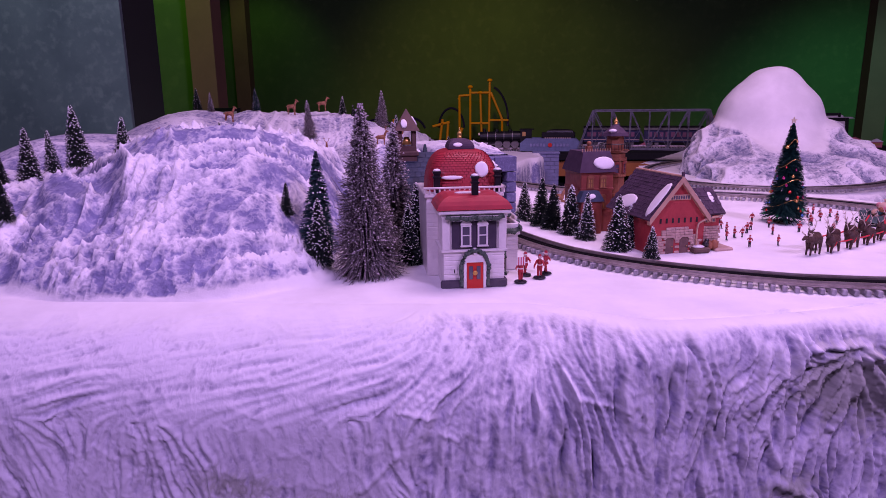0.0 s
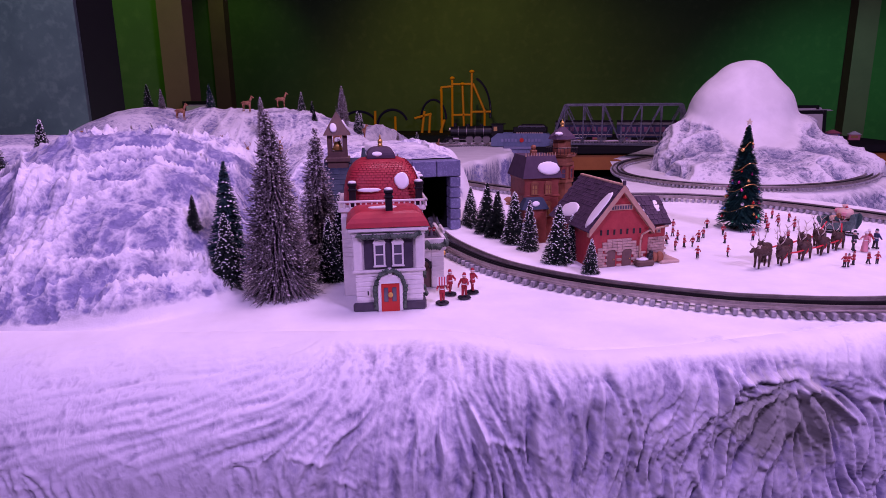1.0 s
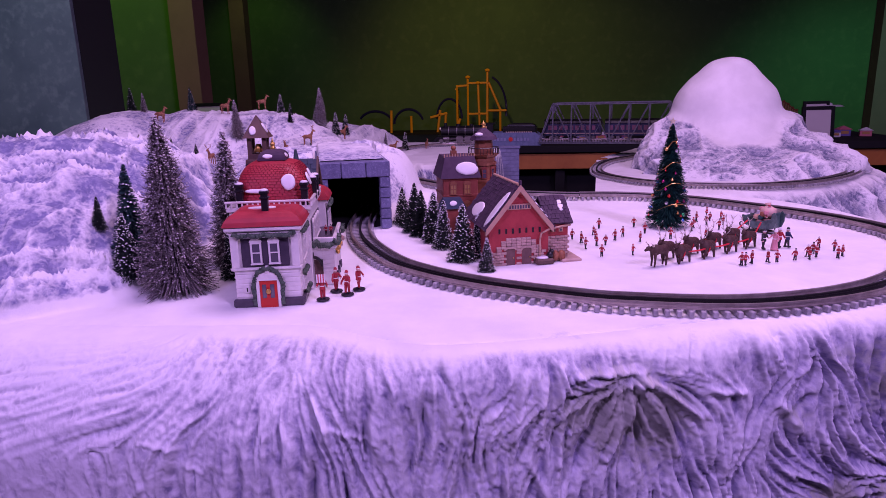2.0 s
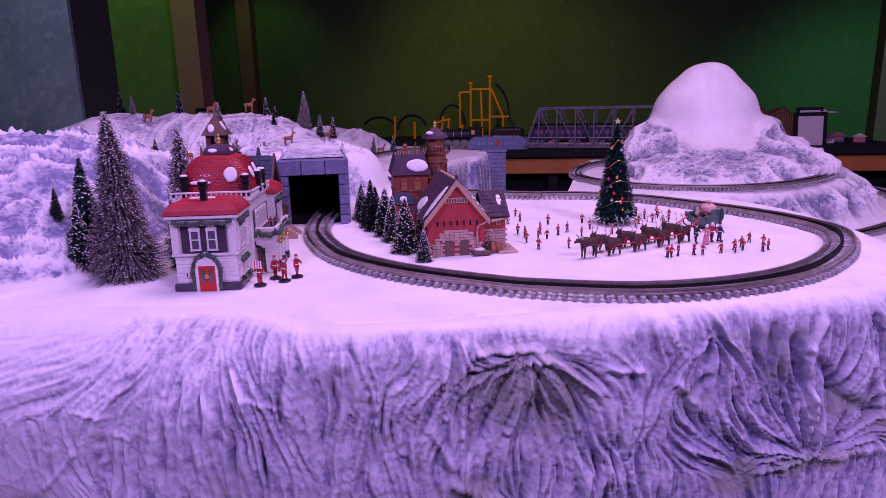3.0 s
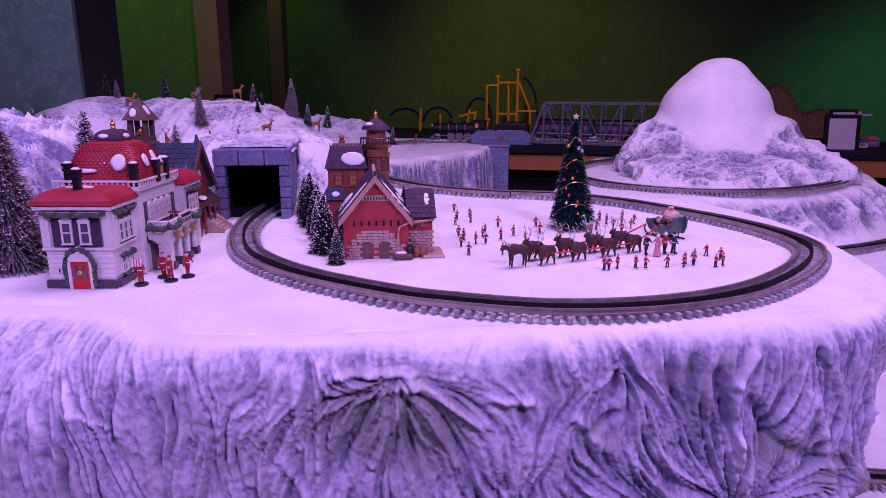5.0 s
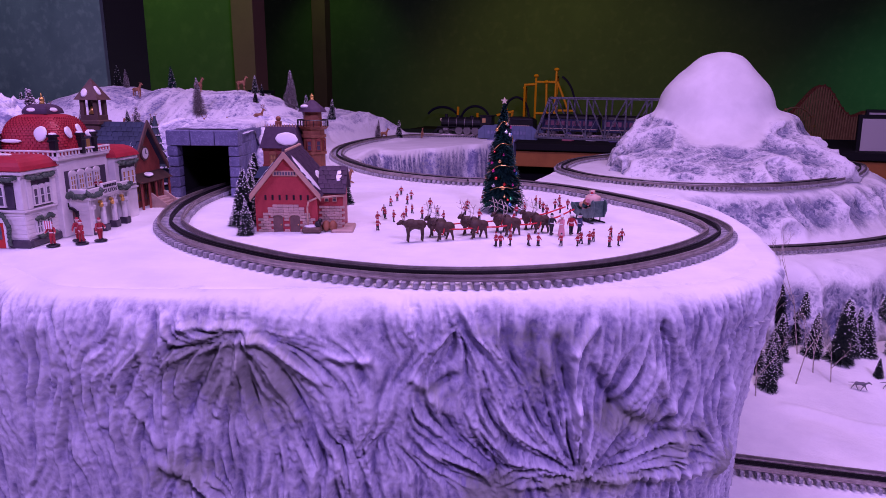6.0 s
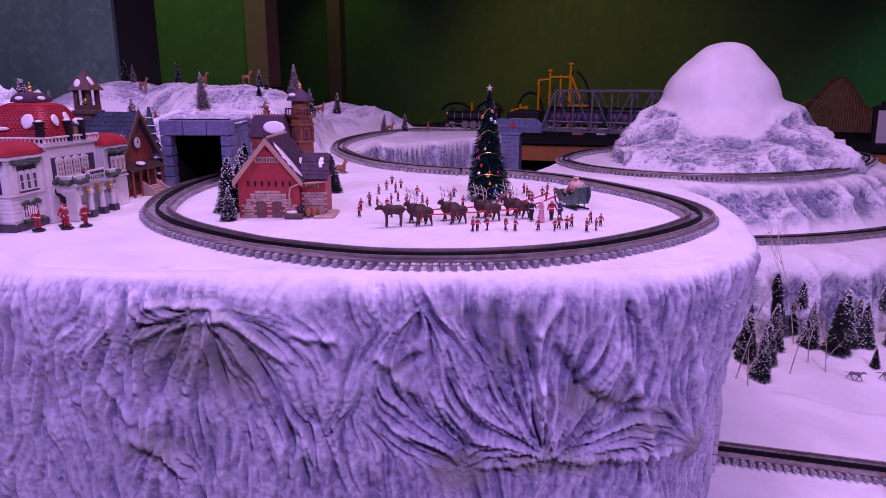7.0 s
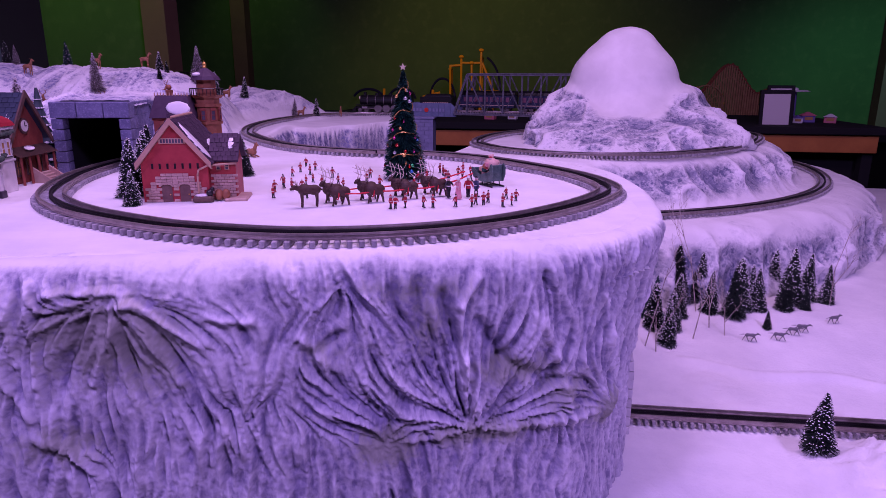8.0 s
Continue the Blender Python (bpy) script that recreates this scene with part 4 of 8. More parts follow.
def snow_patch(parent, m, sx, sy, seed, thick=0.0016):
    """A rounded sheet of glazed snow lying on a roof, in the roof's own plane."""
    rng = random.Random(seed)
    n = 18
    radii = [0.75 + 0.35 * rng.random() for _ in range(n)]
    radii = [(radii[i - 1] + radii[i] + radii[(i + 1) % n]) / 3 for i in range(n)]
    bm = bmesh.new()
    rings = []
    for f, h in ((1.0, -0.0006), (0.97, thick * 0.7), (0.8, thick), (0.4, thick * 1.1)):
        rings.append([bm.verts.new((sx * f * r * math.cos(2 * math.pi * i / n), sy * f * r * math.sin(2 * math.pi * i / n), h)) for i, r in enumerate(radii)])
    for a, b in zip(rings, rings[1:]):
        for i in range(n):
            bm.faces.new((a[i], a[(i + 1) % n], b[(i + 1) % n], b[i]))
    bm.faces.new(rings[-1])
    ob = part("snow_patch", bm, M["glaze_snow"], parent, smooth=True)
    ob.matrix_basis = m
    return ob


def plane_on(a, b, c):
    """A frame at a, with x towards b and z along the normal of the plane a, b, c."""
    a, b, c = Vector(a), Vector(b), Vector(c)
    x = (b - a).normalized()
    z = x.cross(c - a).normalized()
    y = z.cross(x)
    return Matrix((x, y, z)).transposed().to_4x4(), a


def roof_snow(parent, a, b, c, u, v, sx, sy, seed):
    """Snow on the roof plane through a, b, c at the fractions u (a to b) and v (a to c)."""
    rot, o = plane_on(a, b, c)
    p = o + (Vector(b) - o) * u + (Vector(c) - o) * v
    return snow_patch(parent, Matrix.Translation(p) @ rot, sx, sy, seed)


def chimney_part(parent, x, y, z0, z1, r=0.004):
    bm = bmesh.new()
    box(bm, x - r, y - r, z0, x + r, y + r, z1 - 0.004, 0.0006)
    box(bm, x - r * 1.3, y - r * 1.3, z1 - 0.011, x + r * 1.3, y + r * 1.3, z1 - 0.0085, 0.0004)
    box(bm, x - r * 1.3, y - r * 1.3, z1 - 0.005, x + r * 1.3, y + r * 1.3, z1 - 0.0015, 0.0004)
    c = part("chimney", bm, M["black_paint"], parent, "black chimney stack")
    bm = bmesh.new()
    ball(bm, (x, y, z1 - 0.001), r * 1.25, 1, 1, 0.45)
    part("snow_cap", bm, M["glaze_snow"], c, smooth=True)
    return c


def garland_part(parent, pts, r=0.0035, sag=0.006, seed=1):
    """A lumpy evergreen garland looped between points."""
    rng = random.Random(seed)
    bm = bmesh.new()
    line = []
    for a, b in zip(pts, pts[1:]):
        a, b = Vector(a), Vector(b)
        for k in range(10):
            t = k / 10
            line.append(a.lerp(b, t) - Vector((0, 0, sag * 4 * t * (1 - t))) + Vector([rng.uniform(-1, 1) * r * 0.3 for _ in range(3)]))
    line.append(Vector(pts[-1]))
    path_tube(bm, line, [r * (rng.uniform(0.75, 1.0) if k % 2 else rng.uniform(1.0, 1.25)) for k in range(len(line))], 8)
    return part("garland", bm, M["garland"], parent, "grey-green evergreen garland")


def course_lines(bm, x0, x1, y, z0, z1, step, depth=0.0007, face="y"):
    """Raised courses of masonry on a wall."""
    z = z0
    while z + step <= z1 + 1e-6:
        if face == "y":
            box(bm, x0, y - depth, z + step * 0.14, x1, y + 0.001, z + step * 0.92, 0.0003)
        else:
            box(bm, y - 0.001, x0, z + step * 0.14, y + depth, x1, z + step * 0.92, 0.0003)
        z += step


def hip_roof(bm, x0, y0, x1, y1, z0, z1, inset, curve=1.0, steps=1):
    """A hipped roof, bulged outward when curve is above 1."""
    prev = None
    cx, cy = (x0 + x1) / 2, (y0 + y1) / 2
    for k in range(steps + 1):
        t = k / steps
        w = 1 - (1 - inset) * (t**curve)
        z = z0 + (z1 - z0) * (math.sin(t * math.pi / 2) if curve > 1 else t)
        ring = [bm.verts.new((cx + (a - cx) * w, cy + (b - cy) * w, z)) for a, b in ((x0, y0), (x1, y0), (x1, y1), (x0, y1))]
        if prev:
            for i in range(4):
                bm.faces.new((prev[i], prev[(i + 1) % 4], ring[(i + 1) % 4], ring[i]))
        else:
            bm.faces.new(ring[::-1])
        prev = ring
    bm.faces.new(prev)


def build_station():
    st = thing("railway_station", pose(0.0, 0.80, 1.0, 0, 0, 10.5), "white porcelain railway station with red domed roof in the snow", "station building")
    W, D = 0.083, 0.066
    # end pavilion
    bm = bmesh.new()
    box(bm, 0.003, 0.003, 0.0, W - 0.003, D, 0.097, 0.001)
    pavilion = part("end_pavilion", bm, M["white_wall"], st)
    bm = bmesh.new()
    course_lines(bm, 0.003, W - 0.003, 0.003, 0.012, 0.047, 0.0058)
    course_lines(bm, 0.004, D, W - 0.003, 0.012, 0.047, 0.0058, face="x")
    tagged(part("coursing", bm, M["white_wall"], pavilion), kind="stuff")
    for a, b, bev in (((-0.0005, -0.0005, 0.0465), (W + 0.0005, D, 0.050), 0.0008), ((-0.001, -0.001, 0.091), (W + 0.001, D, 0.094), 0.0008), ((-0.004, -0.004, 0.0945), (W + 0.004, D + 0.002, 0.1005), 0.0012)):
        bm = bmesh.new()
        box(bm, *a, *b, bev)
        part("cornice", bm, M["white_wall"], pavilion)
    for px, py in ((0.006, 0.004), (W - 0.006, 0.004), (W - 0.004, 0.012), (W - 0.004, D - 0.006)):
        bm = bmesh.new()
        box(bm, px - 0.0048, py - 0.0045, 0.05, px + 0.0048, py + 0.0045, 0.091, 0.0006)
        part("pilaster", bm, M["white_wall"], pavilion)
    for a, b in (((-0.001, -0.001, 0), (0.030, 0.004, 0.011)), ((0.053, -0.001, 0), (W + 0.001, 0.004, 0.011)), ((W - 0.003, 0.0045, 0), (W + 0.0015, D, 0.011))):
        bm = bmesh.new()
        box(bm, *a, *b, 0.002)
        part("plinth", bm, M["dark_wall"], st, "dark rough stone plinth")
    bm = bmesh.new()
    box(bm, 0.0135, 0.0012, 0.051, W - 0.0135, 0.004, 0.0855)
    box(bm, W - 0.004, 0.0175, 0.051, W - 0.0016, D - 0.011, 0.0855)
    part("dark_panel", bm, M["dark_wall"], st, "dark slate wall panel")
    for wx in (0.031, 0.052):
        window_part(st, wx, 0.0008, 0.055, 0.013, 0.026, 0, True)
    for k in range(3):
        window_part(st, W - 0.0012, 0.024 + k * 0.0125, 0.054, 0.010, 0.022, 90, True)
    for k in range(2):
        window_part(st, W - 0.002, 0.025 + k * 0.020, 0.016, 0.013, 0.018, 90, False, bars=(2, 2))
        garland_part(st, [(W + 0.001, 0.018 + k * 0.020, 0.034), (W + 0.001, 0.025 + k * 0.020, 0.038), (W + 0.001, 0.032 + k * 0.020, 0.034)], 0.0026, 0.0, 5 + k)
        garland_part(st, [(W + 0.002, 0.019 + k * 0.020, 0.013), (W + 0.002, 0.031 + k * 0.020, 0.013)], 0.003, 0.001, 9 + k)
    # door with arch
    bm = bmesh.new()
    box(bm, 0.0275, -0.003, 0.0, 0.0315, 0.004, 0.034, 0.0006)
    box(bm, 0.0525, -0.003, 0.0, 0.0565, 0.004, 0.034, 0.0006)
    pts = [(0.042 + 0.0145 * math.cos(a), 0.034 + 0.0105 * math.sin(a)) for a in np.linspace(0, np.pi, 13)]
    poly(bm, pts, 0.006, 0, Matrix.Translation((0, -0.003, 0)))
    box(bm, 0.0395, -0.0042, 0.043, 0.0445, 0.003, 0.052, 0.0008)
    part("door_surround", bm, M["white_wall"], st)
    bm = bmesh.new()
    box(bm, 0.0315, -0.0018, 0.0, 0.0525, 0.003, 0.0335, 0.0004)
    door = part("door", bm, M["door_red"], st, "bright red double door")
    for k in (0, 1):
        bm = bmesh.new()
        box(bm, 0.0345 + k * 0.0095, -0.0026, 0.012, 0.0395 + k * 0.0095, -0.001, 0.029, 0.0003)
        part("door_pane", bm, M["pane"], door)
    bm = bmesh.new()
    ball(bm, (0.042, -0.0035, 0.0205), 0.0032, 1, 0.6, 1)
    part("door_wreath", bm, M["gold"], door, "small gilt wreath")
    garland_part(st, [(0.0255, -0.002, 0.004), (0.0245, -0.002, 0.03), (0.031, -0.003, 0.045), (0.042, -0.003, 0.049), (0.053, -0.003, 0.045), (0.0595, -0.002, 0.03), (0.0585, -0.002, 0.004)], 0.0026, -0.001, 3)
    garland_part(st, [(0.006, -0.004, 0.0925), (0.024, -0.004, 0.0905), (0.042, -0.004, 0.0915), (0.060, -0.004, 0.0905), (0.078, -0.004, 0.0925)], 0.0026, 0.002, 4)
    garland_part(st, [(W + 0.003, 0.006, 0.0925), (W + 0.003, 0.022, 0.0905), (W + 0.003, 0.04, 0.0915), (W + 0.003, 0.06, 0.0925)], 0.0026, 0.002, 14)
    bm = bmesh.new()
    res = bmesh.ops.create_cone(bm, cap_ends=True, segments=16, radius1=0.0042, radius2=0.0042, depth=0.002)
    bmesh.ops.transform(bm, matrix=Matrix.Translation((0.0165, 0.0018, 0.0225)) @ Matrix.Rotation(math.pi / 2, 4, "X"), verts=res["verts"])
    pl = part("plaque", bm, M["white_wall"], st)
    bm = bmesh.new()
    box(bm, 0.0158, 0.0002, 0.020, 0.0172, 0.0009, 0.025)
    part("plaque_mark", bm, M["black_paint"], pl)
    bm = bmesh.new()
    hip_roof(bm, -0.0055, -0.0055, W + 0.0055, D + 0.004, 0.1005, 0.1175, 0.52, 1.5, 5)
    part("pavilion_roof", bm, M["red_roof"], st, "low hipped red roof")
    roof_snow(st, (-0.0055, -0.0055, 0.1005), (W + 0.0055, -0.0055, 0.1005), (0.019, 0.016, 0.1175), 0.28, 0.36, 0.012, 0.0035, 3)
    roof_snow(st, (W + 0.0055, -0.0055, 0.1005), (W + 0.0055, D, 0.1005), (0.064, 0.016, 0.1175), 0.35, 0.45, 0.011, 0.005, 4)
    roof_snow(st, (0.02, 0.018, 0.1176), (0.06, 0.018, 0.1176), (0.02, 0.04, 0.1176), 0.45, 0.4, 0.017, 0.006, 5)
    chimney_part(st, 0.044, 0.012, 0.105, 0.142)
    # main hall behind
    X0, X1, Y0, Y1 = -0.012, 0.094, D, 0.186
    bm = bmesh.new()
    box(bm, X0, Y0, 0.0, X1 - 0.006, Y1, 0.108, 0.001)
    course_lines(bm, X0, X1 - 0.006, Y0, 0.05, 0.104, 0.0058)
    box(bm, X0 - 0.003, Y0 - 0.003, 0.1065, X1 - 0.002, Y1 + 0.003, 0.1125, 0.0012)
    box(bm, X0 - 0.004, Y0 - 0.004, 0.1180, X1, Y0 - 0.001, 0.1208, 0.0006)
    box(bm, X1 - 0.004, Y0 - 0.004, 0.1180, X1, Y1, 0.1208, 0.0006)
    for k in range(17):
        u = k / 16
        bx = X0 - 0.002 + (X1 - X0) * u
        tube(bm, (bx, Y0 - 0.0025, 0.1120), (bx, Y0 - 0.0025, 0.1185), 0.0015, 0.001, 6)
        by = Y0 + (Y1 - Y0) * u
        tube(bm, (X1 - 0.002, by, 0.1120), (X1 - 0.002, by, 0.1185), 0.0015, 0.001, 6)
    part("main_hall", bm, M["white_wall"], st)
    bm = bmesh.new()
    box(bm, X1 - 0.0065, Y0 + 0.012, 0.062, X1 - 0.0045, Y1 - 0.012, 0.091)
    part("dark_panel", bm, M["dark_wall"], st)
    for k in range(4):
        window_part(st, X1 - 0.0043, 0.092 + k * 0.019, 0.063, 0.0145, 0.022, 90, True, "warm_pane", bars=(2, 3))
    # dome
    cx, cy, hx, hy = 0.0405, 0.121, 0.0485, 0.0490

    def dome_ring(bm, t, grow):
        w = (1 - 0.66 * t**2.1) * grow
        z = 0.112 + 0.055 * math.sin(t * math.pi / 2)
        ring = []
        for i in range(36):
            a = 2 * math.pi * i / 36
            c, sn = math.cos(a), math.sin(a)
            ring.append(bm.verts.new((cx + hx * w * math.copysign(abs(c) ** 0.5, c), cy + hy * w * math.copysign(abs(sn) ** 0.5, sn), z)))
        return ring

    bm = bmesh.new()
    prev = None
    for k in range(22):
        t = k / 21
        for grow in (1.0, 1.014) if k < 21 else (1.0,):
            ring = dome_ring(bm, t + (0.004 if grow > 1 else 0), grow)
            if prev:
                for i in range(36):
                    bm.faces.new((prev[i], prev[(i + 1) % 36], ring[(i + 1) % 36], ring[i]))
            prev = ring
    bm.faces.new(prev)
    part("dome", bm, M["red_roof"], st, "convex red dome laid in tile courses")
    bm = bmesh.new()
    box(bm, -0.0002, 0.0006, -0.0026, 0.0002, -0.0006, 0.0)
    seam = bpy.data.meshes.new("tile_seam")
    bm.to_mesh(seam)
    bm.free()
    seam.materials.append(M["dark_roof"])
    for k in range(2, 16):
        t = (k + 0.5) / 21
        w = (1 - 0.66 * t**2.1) * 1.012
        z = 0.112 + 0.055 * math.sin(t * math.pi / 2)
        for side in (0, 1):
            for i in range(-6, 7):
                u = (i + (0.5 if k % 2 else 0.0)) / 8
                v = (1 - abs(u) ** 4) ** 0.25
                ob = new("tile_seam", seam)
                ob.parent = st
                ob.matrix_basis = Matrix.Translation((cx + hx * w * (u if side == 0 else v), cy + hy * w * (-v if side == 0 else u), z + 0.0013)) @ Matrix.Rotation(0 if side == 0 else math.pi / 2, 4, "Z")
    bm = bmesh.new()
    box(bm, 0.026, 0.104, 0.163, 0.055, 0.136, 0.1675, 0.001)
    part("cupola_base", bm, M["ochre"], st)
    bm = bmesh.new()
    hip_roof(bm, 0.0225, 0.1005, 0.0585, 0.1395, 0.1675, 0.181, 0.22, 2.0, 6)
    part("cupola", bm, M["slate"], st, "dark violet cupola cap")
    bm = bmesh.new()
    tube(bm, (0.0405, 0.120, 0.179), (0.0405, 0.120, 0.186), 0.004, 0.0025, 10)
    ball(bm, (0.0405, 0.120, 0.187), 0.0034, 1, 1, 1)
    tube(bm, (0.0405, 0.120, 0.188), (0.0405, 0.120, 0.196), 0.002, 0.0003, 8)
    part("finial", bm, M["gold"], st, "gilt finial", smooth=True)
    for u, v, sx, sy, sd in ((0.70, 0.5, 0.010, 0.013, 11), (0.3, 0.08, 0.016, 0.0035, 12)):
        roof_snow(st, (-0.004, 0.0708, 0.130), (0.085, 0.0708, 0.130), (0.006, 0.0795, 0.154), u, v, 0.95 * sx, 0.9 * sy, sd)
    for u, v, sx, sy, sd in ((0.2, 0.55, 0.008, 0.011, 13), (0.5, 0.62, 0.006, 0.012, 14), (0.78, 0.35, 0.012, 0.008, 15)):
        roof_snow(st, (0.0912, 0.078, 0.130), (0.0912, 0.164, 0.130), (0.0822, 0.088, 0.154), u, v, 0.9 * sx, 0.85 * sy, sd)
    roof_snow(st, (0.0225, 0.1015, 0.171), (0.0585, 0.1015, 0.171), (0.032, 0.110, 0.181), 0.3, 0.2, 0.008, 0.004, 16)
    roof_snow(st, (0.0580, 0.101, 0.171), (0.0580, 0.139, 0.171), (0.049, 0.110, 0.181), 0.4, 0.2, 0.009, 0.004, 17)
    for px, py in ((0.003, 0.070), (0.084, 0.070), (0.090, 0.120), (0.090, 0.150)):
        chimney_part(st, px, py, 0.1125, 0.143, 0.0042)
    bm = bmesh.new()
    box(bm, 0.076, 0.126, 0.1125, 0.0915, 0.144, 0.136, 0.0006)
    dormer = part("dormer", bm, M["dark_wall"], st, "dark dormer with gilt clock panel")
    bm = bmesh.new()
    box(bm, 0.0912, 0.131, 0.116, 0.0922, 0.139, 0.132)
    part("gilt_panel", bm, M["gold"], dormer)
    # far pavilion
    bm = bmesh.new()
    box(bm, 0.012, Y1, 0.0, 0.098, 0.244, 0.097, 0.001)
    box(bm, 0.008, Y1, 0.094, 0.102, 0.248, 0.100, 0.0012)
    box(bm, 0.010, Y1, 0.0465, 0.100, 0.246, 0.050, 0.0008)
    part("far_pavilion", bm, M["white_wall"], st)
    bm = bmesh.new()
    hip_roof(bm, 0.006, Y1 - 0.004, 0.104, 0.250, 0.100, 0.117, 0.5, 1.5, 5)
    part("pavilion_roof", bm, M["red_roof"], st, "low hipped red roof")
    roof_snow(st, (0.104, Y1, 0.1), (0.104, 0.25, 0.1), (0.08, 0.20, 0.117), 0.3, 0.45, 0.014, 0.006, 21)
    bm = bmesh.new()
    box(bm, 0.0975, 0.196, 0.053, 0.0992, 0.240, 0.086)
    part("dark_panel", bm, M["dark_wall"], st)
    for k in range(3):
        window_part(st, 0.0996, 0.205 + k * 0.0125, 0.056, 0.010, 0.022, 90, True, "warm_pane")
    garland_part(st, [(0.103, 0.190, 0.0925), (0.103, 0.205, 0.0905), (0.103, 0.225, 0.0905), (0.103, 0.245, 0.0925)], 0.0026, 0.002, 15)
    # portico with terrace
    PX, PY0, PY1 = 0.116, 0.082, 0.186
    bm = bmesh.new()
    box(bm, 0.070, PY0, 0.0, 0.0765, PY0 + 0.006, 0.052, 0.0005)
    box(bm, 0.100, PY0, 0.0, PX, PY0 + 0.006, 0.052, 0.0008)
    box(bm, 0.0765, PY0, 0.036, 0.100, PY0 + 0.006, 0.052)
    course_lines(bm, 0.066, 0.0765, PY0, 0.012, 0.05, 0.0058)
    course_lines(bm, 0.100, PX, PY0, 0.012, 0.05, 0.0058)
    box(bm, 0.066, PY0 - 0.002, 0.050, PX + 0.003, PY1, 0.0555, 0.0012)
    box(bm, 0.066, PY0 - 0.002, 0.0555, PX + 0.003, PY0 + 0.003, 0.066, 0.0008)
    box(bm, PX - 0.002, PY0, 0.0555, PX + 0.003, PY1, 0.066, 0.0008)
    box(bm, 0.072, PY1 - 0.005, 0.0, PX, PY1, 0.052)
    part("portico", bm, M["white_wall"], st)
    bm = bmesh.new()
    box(bm, 0.072, PY0 + 0.003, 0.0558, PX - 0.002, PY1, 0.060)
    part("terrace_floor", bm, M["dark_wall"], st, "dark terrace floor")
    for k in range(4):
        py = PY0 + 0.010 + k * 0.028
        bm = bmesh.new()
        tube(bm, (PX - 0.004, py, 0.010), (PX - 0.004, py, 0.036), 0.0042, 0.0038, 12)
        box(bm, PX - 0.009, py - 0.005, 0.036, PX + 0.001, py + 0.005, 0.042, 0.0008)
        col = part("column", bm, M["white_wall"], st)
        bm = bmesh.new()
        box(bm, PX - 0.010, py - 0.006, 0.0, PX + 0.002, py + 0.006, 0.0105, 0.001)
        part("column_base", bm, M["dark_wall"], col, "dark column base")
    for k in range(3):
        py = PY0 + 0.024 + k * 0.028
        pts = [(0.0105 * math.cos(a), 0.040 + 0.009 * math.sin(a)) for a in np.linspace(0, np.pi, 11)] + [(-0.0135, 0.040), (-0.0135, 0.052), (0.0135, 0.052), (0.0135, 0.040)]
        bm = bmesh.new()
        poly(bm, pts, 0.004, 0, Matrix.Translation((PX - 0.001, py, 0)) @ Matrix.Rotation(math.pi / 2, 4, "Z"))
        part("arch", bm, M["white_wall"], st)
        bm = bmesh.new()
        tube(bm, (PX - 0.0005, py, 0.045), (PX + 0.004, py, 0.0445), 0.0022, 0.0026, 8)
        ball(bm, (PX + 0.003, py, 0.0405), 0.003, 1, 1, 1.2)
        part("lantern", bm, M["gold"], st, "gilt hanging lantern")
    bm = bmesh.new()
    pts = [(0.0118 * math.cos(a), 0.030 + 0.0115 * math.sin(a)) for a in np.linspace(0, np.pi, 13)] + [(-0.0118, 0.027), (-0.009, 0.027)] + [(0.009 * math.cos(a), 0.029 + 0.009 * math.sin(a)) for a in np.linspace(np.pi, 0, 11)] + [(0.009, 0.027), (0.0118, 0.027)]
    poly(bm, pts, 0.006, 0, Matrix.Translation((0.088, PY0 - 0.003, 0.0)))
    tube(bm, (0.088, PY0 - 0.003, 0.041), (0.088, PY0 - 0.003, 0.047), 0.0016, 0.001, 6)
    part("entrance_hood", bm, M["black_paint"], st, "black curved entrance hood")
    bm = bmesh.new()
    box(bm, 0.0768, PY0 + 0.0042, 0.0, 0.0997, PY0 + 0.0058, 0.0358)
    part("entrance_door", bm, M["door_brown"], st, "dark brown entrance door")
    garland_part(st, [(0.070, PY0 - 0.004, 0.061), (0.082, PY0 - 0.004, 0.0565), (0.094, PY0 - 0.004, 0.061), (0.104, PY0 - 0.004, 0.0565), (0.117, PY0 - 0.003, 0.062), (PX + 0.005, PY0 + 0.012, 0.057), (PX + 0.005, PY0 + 0.026, 0.063)], 0.0036, 0.003, 22)
    garland_part(st, [(PX + 0.005, PY0 + 0.070, 0.063), (PX + 0.005, PY0 + 0.085, 0.058), (PX + 0.005, PY1, 0.063)], 0.0036, 0.003, 23)
    bm = bmesh.new()
    box(bm, PX + 0.002, PY0 + 0.027, 0.054, PX + 0.0055, PY0 + 0.066, 0.071, 0.0006)
    sign = part("sign_board", bm, M["white_wall"], st, "white station name board")
    bm = bmesh.new()
    for k in range(8):
        box(bm, PX + 0.0054, PY0 + 0.030 + k * 0.0042, 0.0645, PX + 0.0061, PY0 + 0.0328 + k * 0.0042, 0.0685)
    part("sign_bars", bm, M["black_paint"], sign)
    cu = bpy.data.curves.new("sign_word", "FONT")
    cu.body, cu.size, cu.align_x, cu.extrude = "STATION", 0.0080, "CENTER", 0.0002
    tmp = bpy.data.objects.new("tmp", cu)
    me = bpy.data.meshes.new_from_object(tmp)
    bpy.data.objects.remove(tmp)
    me.materials.append(M["black_paint"])
    word = new("sign_word", me)
    word.parent = sign
    word.matrix_basis = Matrix.Translation((PX + 0.0059, PY0 + 0.0465, 0.0567)) @ Matrix.Rotation(math.pi / 2, 4, "Z") @ Matrix.Rotation(math.pi / 2, 4, "X")
    bm = bmesh.new()
    box(bm, -0.010, 0.075, 0.0, 0.006, 0.10, 0.018, 0.001)
